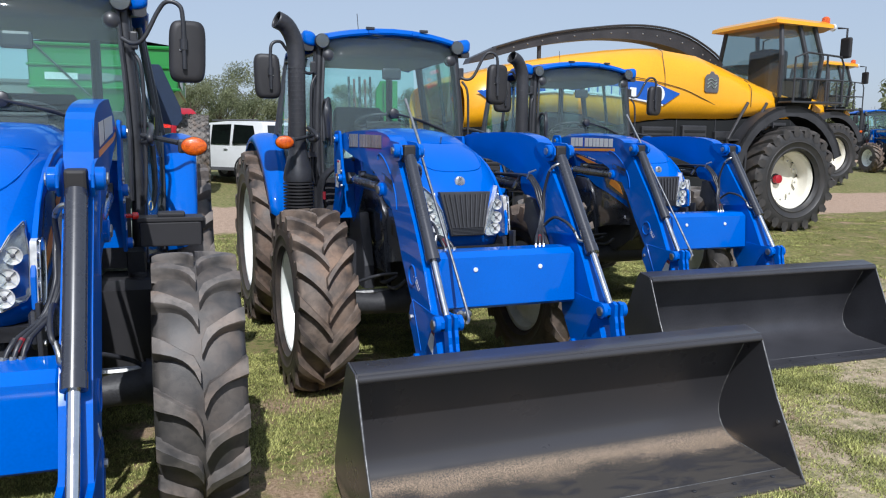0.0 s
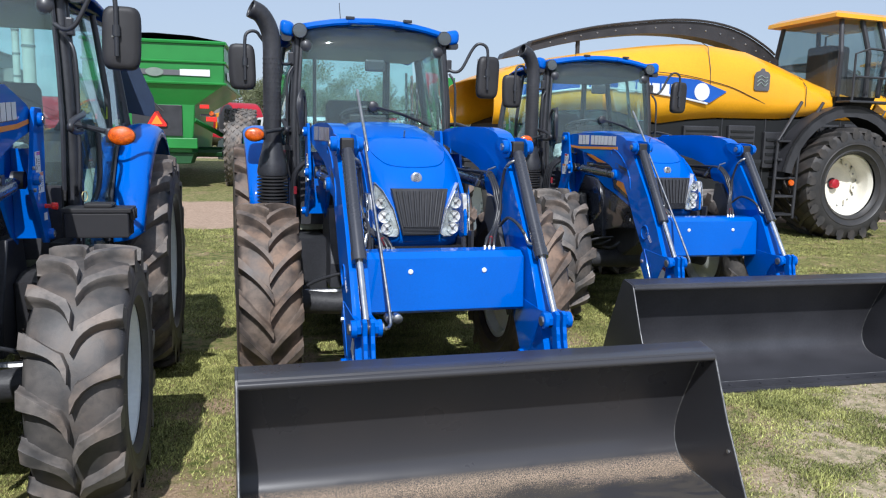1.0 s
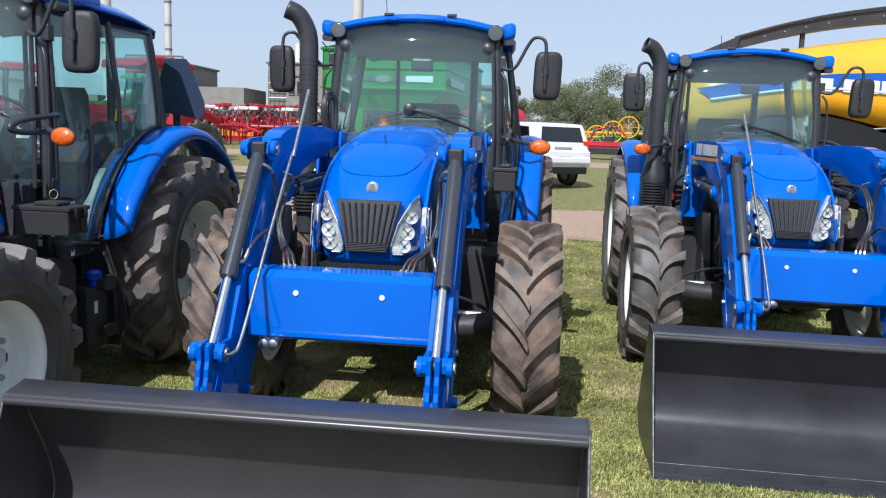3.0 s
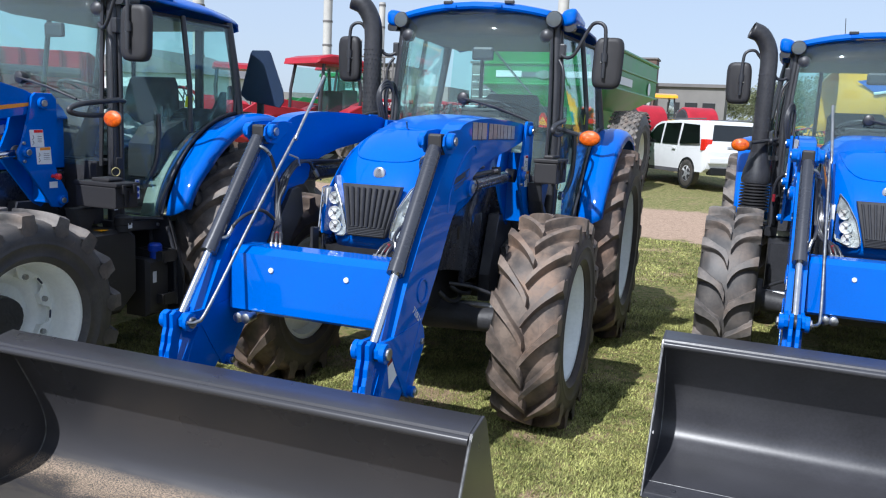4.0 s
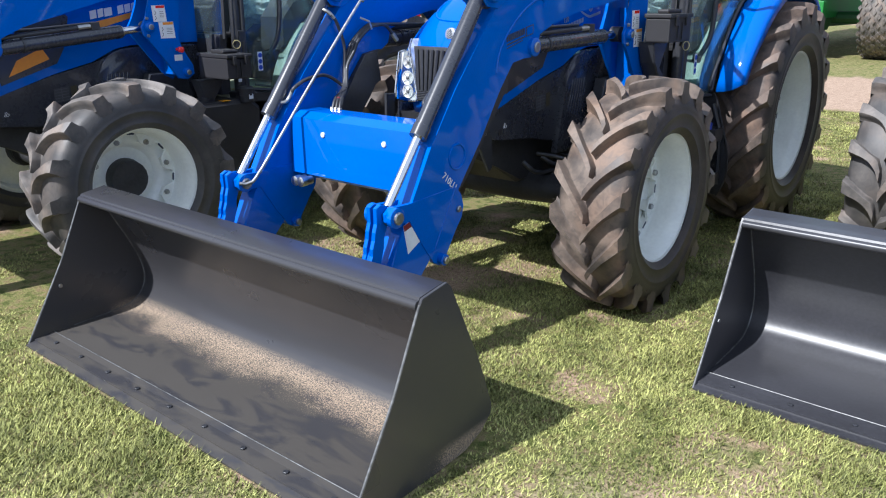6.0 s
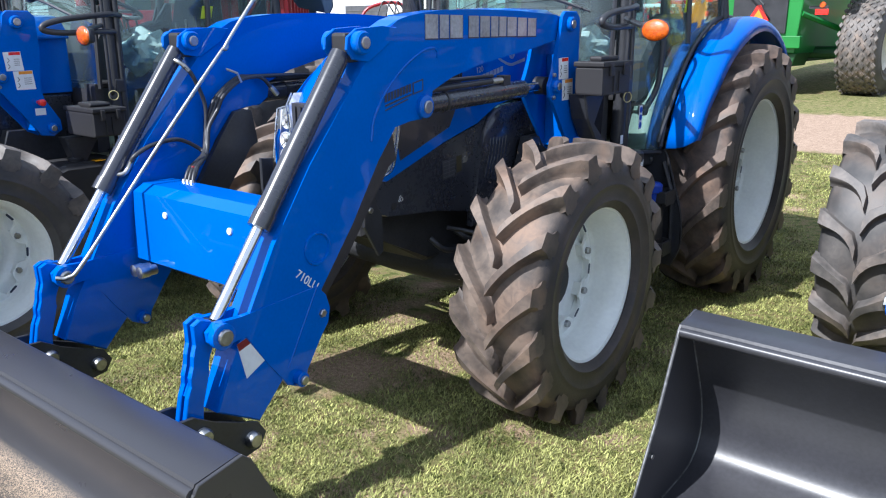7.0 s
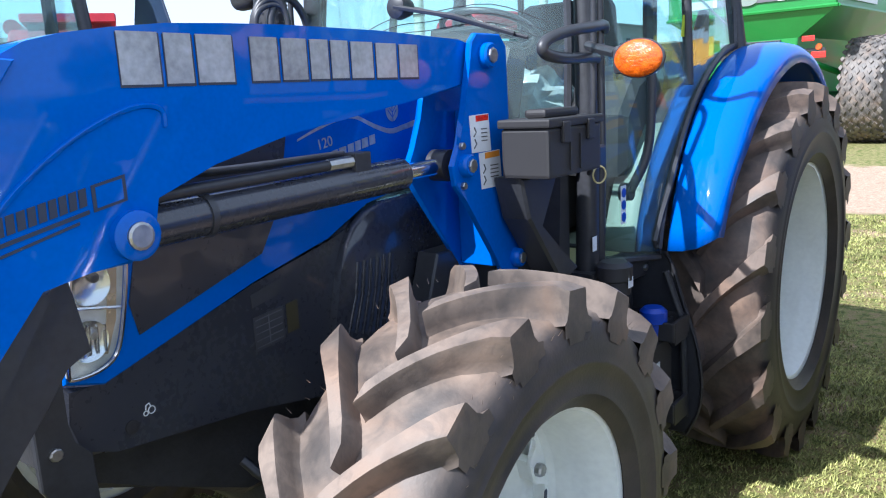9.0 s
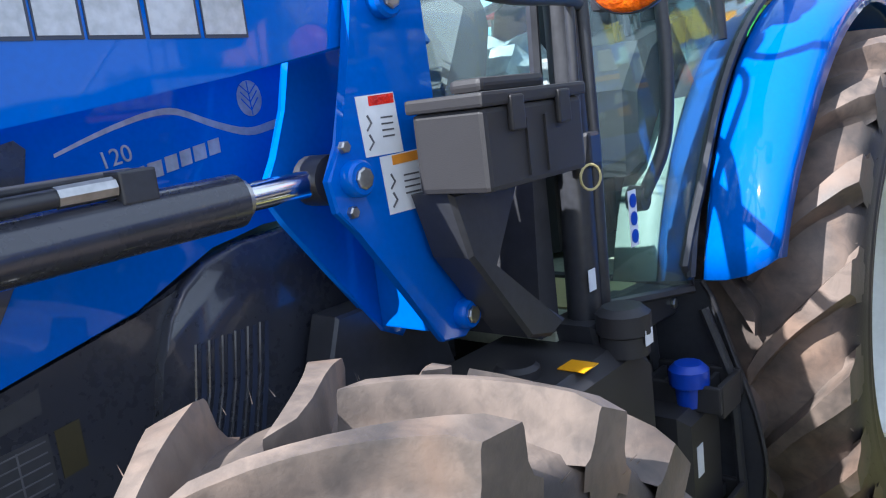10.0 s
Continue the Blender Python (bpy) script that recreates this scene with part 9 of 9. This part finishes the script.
wr = wheel_rake(GREEN, "lime green rake with yellow wheels parked beyond the drive")
wr.matrix_basis = stand(7.4, 47.0, 10)
hd = crop_header(RED, "long red crop header lying on the grass", 9.0)
hd.matrix_basis = stand(-14.5, 49, 8)
hd2 = crop_header(RED, "red crop header lying on the grass", 6.0)
hd2.matrix_basis = stand(-5.5, 47, -15)
hd3 = crop_header(DARKGREEN, "green crop header lying on the grass", 8.0)
hd3.matrix_basis = stand(13, 50, 12)
hd4 = crop_header(GREEN, "bright green crop header lying on the grass", 5.0)
hd4.matrix_basis = stand(9.0, 50, -20)
far_blue = copy_thing(tractor_b, stand(30.0, 25.5, -15))
far_blue["label"] = "blue loader tractor parked far off beside the harvesters"
yellow_loader = field_tractor(YELLOW, "yellow machine parked behind the balers")
yellow_loader.matrix_basis = stand(0.2, 47.5, 20)


# ---- buildings ----
def wall_block(t, name, x0, x1, y0, y1, z0, z1, mat):
    return part(name, box(x0, x1, y0, y1, z0, z1), mat, t)


def window_row(t, x0, x1, y, z0, z1, n, mat):
    w = (x1 - x0) / n
    for k in range(n):
        f = part("window", box(x0 + w * (k + 0.15), x0 + w * (k + 0.85), y - 0.15, y + 0.1, z0, z1), mat, t)
        part("sill", box(x0 + w * (k + 0.1), x0 + w * (k + 0.9), y - 0.3, y, z0 - 0.25, z0), ROOFGREY, f)


f = thing("factory", "grey industrial building with chimneys on the skyline", "factory")
wall_block(f, "wall", -66, -49, 205, 225, 0, 18.8, BRICK)
wall_block(f, "wall", -49, -45, 208, 225, 0, 15.5, BRICK)
wall_block(f, "wall", -60, -55, 202, 205, 8, 15.5, BRICK)
wall_block(f, "wall", -45, -20, 212, 230, 0, 9.5, GREYBRICK)
wall_block(f, "roof", -66.5, -48.5, 204.5, 225.5, 18.8, 19.3, ROOFGREY)
wall_block(f, "roof", -60.4, -54.6, 201.6, 205, 15.5, 15.9, ROOFGREY)
window_row(f, -59.8, -55.2, 202, 11.0, 14.2, 2, DARKGLASS2)
for k in range(4):
    part("stair_rail", tube([(-65.5, 204.2, 10.0 + 1.9 * k), (-60.4, 204.2, 10.0 + 1.9 * k)], 0.13, 5), WHITE, f, "pale outer stair rail")
for k in range(5):
    part("stair_post", tube([(-65.5 + 1.27 * k, 204.2, 0), (-65.5 + 1.27 * k, 204.2, 16.5)], 0.11, 5), GREY, f)
window_row(f, -48.6, -45.4, 208, 11.5, 12.5, 2, DARKGLASS2)
window_row(f, -44, -21, 212, 5, 7, 8, DARKGLASS2)
for x, zt, mt, r in ((-59.4, 24.6, RIM_CREAM, 0.7), (-56.8, 25.0, BRICKRED, 0.75)):
    part("chimney", tube([(x, 210, 16), (x, 210, zt)], r, 12), mt, f, "round chimney")
for x, y, zt, r in ((-43.6, 200, 29, 0.75), (-41.0, 200, 44, 1.35), (-107.8, 200, 36, 1.25), (-91, 200, 34, 0.85), (-144, 190, 40, 1.6)):
    c = thing("chimney", "tall pale steel chimney stack on the skyline", "chimney", "chimneys")
    part("flue", tube([(x, y, 0), (x, y, zt)], r, 20), STACK, c, "pale steel flue", 60)
    for z in (zt * 0.45, zt * 0.62, zt * 0.8, zt * 0.97):
        part("ring", revolve([(z, r * 1.12), (z + 0.5, r * 1.12)], 20, None, (x, y, 0), 'z'), ROOFGREY, c)
p = thing("power_plant", "pale industrial plant with pipes and frames", "factory")
wall_block(p, "wall", -100, -84, 195, 215, 0, 17, GREYBRICK)
wall_block(p, "wall", -84, -70, 198, 215, 0, 12, BRICK)
wall_block(p, "wall", -150, -108, 195, 215, 0, 9, GREYBRICK)
wall_block(p, "roof", -100.5, -83.5, 194.5, 215.5, 17, 17.5, ROOFGREY)
for k in range(7):
    part("frame_post", tube([(-99 + 2.5 * k, 193, 0), (-99 + 2.5 * k, 193, 19)], 0.25, 6), ROOFGREY, p)
for z in (8, 12, 15.5, 19):
    part("frame_beam", tube([(-99, 193, z), (-84, 193, z)], 0.25, 6), ROOFGREY, p)
part("pipe", tube(smooth_path([(-106, 193, 6), (-100, 192, 9), (-92, 192, 9.5), (-84, 193, 5)], 5), 0.9, 12), STACK, p)
bk = thing("brick_building", "dark brick building with a tower block and a long low wing", "building")
wall_block(bk, "wall", -14, -9.6, 130, 134, 0, 13.6, BRICK_DARK)
wall_block(bk, "wall", -22, 1, 132, 150, 0, 9.6, GREYBRICK)
wall_block(bk, "roof", -14.2, -9.4, 129.8, 134.2, 13.6, 13.85, ROOFGREY)
wall_block(bk, "roof", -22.4, 1.4, 131.6, 150.4, 9.6, 10.1, ROOFGREY)
window_row(bk, -8, 0, 132, 5.6, 7.2, 3, DARKGLASS2)
window_row(bk, -12.9, -10.9, 130, 9.8, 11.8, 1, DARKGLASS2)
sh = thing("shed", "white metal shed with a grey garage door", "shed")
wall_block(sh, "wall", -52, -38, 56, 66, 0, 5.0, WHITE)
part("roof", prism([(-52.5, 5.0), (-45, 7.2), (-37.5, 5.0)], 55.6, 66.4, axis='y'), ROOFGREY, sh)
dr = part("door", box(-47.5, -42.5, 55.9, 56.0, 0, 3.8), GREY, sh, "grey garage door")
for k in range(7):
    part("door_rib", box(-47.5, -42.5, 55.86, 55.9, 0.5 * k + 0.35, 0.5 * k + 0.4), ROOFGREY, dr)


wh = thing("warehouse", "long grey metal warehouse with pale doors", "warehouse")
part("wall", box(-14, 14, -5, 5, 0, 4.6), GREYBRICK, wh, "grey metal wall")
part("roof", prism([(-5.4, 4.6), (0, 6.4), (5.4, 4.6)], -14.4, 14.4), ROOFGREY, wh, "dark low roof")
for k in range(5):
    dd = part("door", box(-11.5 + 5 * k, -8.2 + 5 * k, -5.06, -4.98, 0, 3.4), WHITE, wh, "pale roller door")
    for j in range(5):
        part("door_rib", box(-11.5 + 5 * k, -8.2 + 5 * k, -5.09, -5.06, 0.6 * j + 0.3, 0.6 * j + 0.36), GREY, dd)
wh.matrix_basis = pose(-55, 31, 0.8, 0, 0, 61)
wh2 = copy_thing(wh, pose(-66, 8, 0.6, 0, 0, 80))


# ---- trees ----
def tree(at, height, spread, seed, leaves=2600, size=0.5, label="leafy tree beyond the field", name="tree"):
    rnd = random.Random(seed)
    t = thing(name, label, "tree", "trees")
    trunk_h = height * 0.32
    b = tube([(0, 0, 0), (0.1, 0, trunk_h * 0.5), (0, 0.1, trunk_h), (0.1, 0, height * 0.7)], [height * 0.028, height * 0.023, height * 0.018, height * 0.006], 8)
    tips = []
    for k in range(11):
        a = rnd.uniform(0, 6.28)
        z0 = trunk_h * rnd.uniform(0.7, 1.6)
        r = spread * rnd.uniform(0.35, 0.8)
        tip = (r * math.cos(a), r * math.sin(a), z0 + height * rnd.uniform(0.15, 0.45))
        tips.append(tip)
        b = tube([(0, 0, z0), (tip[0] * 0.5, tip[1] * 0.5, z0 + (tip[2] - z0) * 0.6), tip], [height * 0.011, height * 0.007, height * 0.003], 5, b)
    part("trunk", b, BARK, t, "brown branching trunk")
    clumps = []
    for k in range(26):
        u = rnd.random() ** 0.6
        a = rnd.uniform(0, 6.28)
        z = height * rnd.uniform(0.30, 0.98)
        lim = spread * math.sqrt(max(0.05, 1 - ((z / height - 0.55) / 0.5) ** 2))
        clumps.append((lim * u * math.cos(a), lim * u * math.sin(a), z, spread * rnd.uniform(0.20, 0.42)))
    verts, faces = [], []
    for k in range(leaves):
        cx, cy, cz, cr = clumps[rnd.randrange(len(clumps))]
        d = Vector((rnd.gauss(0, 1), rnd.gauss(0, 1), rnd.gauss(0, 0.8))).normalized() * cr * rnd.random() ** 0.4
        c = Vector((cx, cy, cz)) + d
        n = Vector((rnd.gauss(0, 1), rnd.gauss(0, 1), rnd.gauss(0.6, 1))).normalized()
        s1 = n.orthogonal().normalized() * size * rnd.uniform(0.5, 1.2)
        s2 = n.cross(s1) * rnd.uniform(0.5, 0.9)
        i = len(verts)
        verts += [c - s1, c + s2 * 0.6, c + s1, c - s2 * 0.6]
        faces.append((i, i + 1, i + 2, i + 3))
    me = bpy.data.meshes.new("crown")
    me.from_pydata([tuple(v) for v in verts], [], faces)
    me.materials.append(LEAF)
    cr = new("crown", me)
    cr.parent = t
    cr["label"] = "loose green crown"
    t.matrix_basis = pose(at[0], at[1], rise(at[1]))
    return t


rnd = random.Random(4)
for k, (x, y, h, s) in enumerate(((14, 150, 13, 5.5), (20, 152, 15.5, 6.5), (26, 148, 14, 6), (32, 155, 13.5, 5.5), (38, 150, 12, 5.0), (8, 158, 12, 5.0), (44, 160, 13, 6), (-1, 160, 10, 4.5), (50, 150, 11, 5))):
    tree((x, y, 0), h * 0.88, s, 10 + k, 11000, 0.20)
for k, (x, y, h, s) in enumerate(((5.5, 92, 6.6, 2.8), (9.0, 95, 6.4, 2.9), (12.5, 97, 5.8, 2.6))):
    tree((x, y, 0), h, s, 40 + k, 6500, 0.13, "young leafy tree before the long building")
for k in range(12):
    a = rnd.uniform(40, 62)
    d = rnd.uniform(170, 230)
    tree((d * math.sin(radians(a)), d * math.cos(radians(a)), 0), rnd.uniform(11, 16), rnd.uniform(5, 7), 70 + k, 1800, 0.7)
# distant woods that close the horizon
verts, faces = [], []
for k in range(26000):
    a = rnd.uniform(-100, 110)
    d = rnd.uniform(320, 520)
    zmax = 9 + 5 * noise.noise(Vector((a * 0.12, 0.3, 0))) + 2.5 * noise.noise(Vector((a * 0.8, 1.3, 0)))
    if a < 0:
        zmax *= 0.75
    c = Vector((d * math.sin(radians(a)), d * math.cos(radians(a)), rnd.random() ** 0.7 * zmax))
    s1 = Vector((rnd.gauss(0, 1), rnd.gauss(0, 1), rnd.gauss(0, 1))).normalized() * rnd.uniform(1.0, 2.4)
    s2 = s1.orthogonal().normalized() * rnd.uniform(0.8, 1.8)
    i = len(verts)
    verts += [tuple(c - s1), tuple(c + s2), tuple(c + s1), tuple(c - s2)]
    faces.append((i, i + 1, i + 2, i + 3))
me = bpy.data.meshes.new("far_woods")
me.from_pydata(verts, [], faces)
me.materials.append(LEAF)
tagged(new("far_woods", me), "distant belt of green woods on the horizon", "woods", kind="stuff")

# ---- grass ----
SOLID = [(2.30, 6.857, 0), (-0.406, 5.385, -2.5), (5.163, 8.514, -1.5)]


def patch_noise(xs, ys, scale, z):
    """Smooth noise at many places, read from a table."""
    x0, y0, step = xs.min(), ys.min(), 0.12 if scale < 2 else 0.05
    nx, ny = int((xs.max() - x0) / step) + 3, int((ys.max() - y0) / step) + 3
    table = np.array([[noise.noise(Vector(((x0 + i * step) * scale, (y0 + j * step) * scale, z))) for j in range(ny)] for i in range(nx)])
    u, w = (xs - x0) / step, (ys - y0) / step
    i, j = u.astype(int), w.astype(int)
    u, w = u - i, w - j
    return (table[i, j] * (1 - u) + table[i + 1, j] * u) * (1 - w) + (table[i, j + 1] * (1 - u) + table[i + 1, j + 1] * u) * w


def grass(x0, x1, y0, y1, count, h0, h1, wide, seed):
    rg = np.random.RandomState(seed)
    x, y = rg.uniform(x0, x1, count), rg.uniform(y0, y1, count)
    dens = patch_noise(x, y, 0.7, 3.1) + 0.6 * patch_noise(x, y, 2.3, 5.0)
    gravel = x * 0.92 - y
    keep = dens > -0.38 + rg.uniform(-0.15, 0.15, count)
    clump = patch_noise(x, y, 1.5, 8.0) + 0.8 * patch_noise(x, y, 4.6, 2.0)
    sandy = np.clip((gravel + 1.7) / 0.8, 0, 1) * np.clip((0.16 - clump) / 0.36, 0, 1)
    keep &= rg.rand(count) > sandy * 0.94
    keep &= rg.rand(count) < np.clip((y - y0) / 0.9 if y0 < 4 else np.ones(count), 0, 1)
    keep &= rg.rand(count) < np.clip(((x1 - x) / 0.9 if x1 < 8 else np.ones(count)) + 0.12, 0, 1)
    for px, py, pr in BARE:
        keep &= ~((np.hypot(x - px, y - py) < pr * rg.uniform(0.5, 1.1, count)) & (rg.rand(count) < 0.75))
    for ox, oy, rz in SOLID:
        a = radians(-rz)
        dx, dy = x - ox, y - oy
        u, w = np.abs(dx * math.cos(a) - dy * math.sin(a)), dx * math.sin(a) + dy * math.cos(a)
        keep &= ~((u < 1.17) & (w > -2.56) & (w < -1.74))
        keep &= ~((u > 0.72) & (u < 1.12) & (np.abs(w) < 0.14))
        keep &= ~((u > 0.65) & (u < 1.10) & (np.abs(w - 2.3) < 0.16))
    x, y, dens, clump = x[keep], y[keep], dens[keep], clump[keep]
    n = len(x)
    hh = rg.uniform(h0, h1, n) * (0.7 + 0.6 * np.maximum(0, dens + 0.3)) * (0.85 + 0.8 * np.clip(clump, 0, 0.8))
    a, lean = rg.uniform(0, 6.283, n), rg.uniform(0.3, 1.7, n)
    w = wide * rg.uniform(0.6, 1.4, n)
    z0 = np.array([rise(v) for v in y]) if y1 > 11.5 else np.zeros(n)
    co = np.empty((n, 3, 3))
    ca, sa = np.cos(a), np.sin(a)
    co[:, 0] = np.stack((x - ca * w, y - sa * w, z0), 1)
    co[:, 1] = np.stack((x + ca * w, y + sa * w, z0), 1)
    co[:, 2] = np.stack((x + np.cos(a + 1.3) * lean * hh, y + np.sin(a + 1.3) * lean * hh, z0 + hh), 1)
    me = bpy.data.meshes.new("grass")
    me.vertices.add(n * 3)
    me.vertices.foreach_set("co", co.ravel())
    me.loops.add(n * 3)
    me.loops.foreach_set("vertex_index", np.arange(n * 3))
    me.polygons.add(n)
    me.polygons.foreach_set("loop_start", np.arange(n) * 3)
    me.polygons.foreach_set("loop_total", np.full(n, 3))
    me.update(calc_edges=True)
    me.materials.append(BLADE)
    return tagged(new("grass", me), "short uneven mown grass with bare spots", "grass", kind="stuff")


grass(-0.5, 7.0, 2.6, 7.7, 800000, 0.008, 0.026, 0.0028, 5)
grass(-2.5, 8.5, 7.7, 11.2, 420000, 0.009, 0.028, 0.0030, 8)
grass(-4.0, 16.0, 11.2, 15.2, 240000, 0.010, 0.028, 0.0045, 6)
grass(7.0, 16.0, 3.0, 11.2, 170000, 0.010, 0.028, 0.0042, 7)
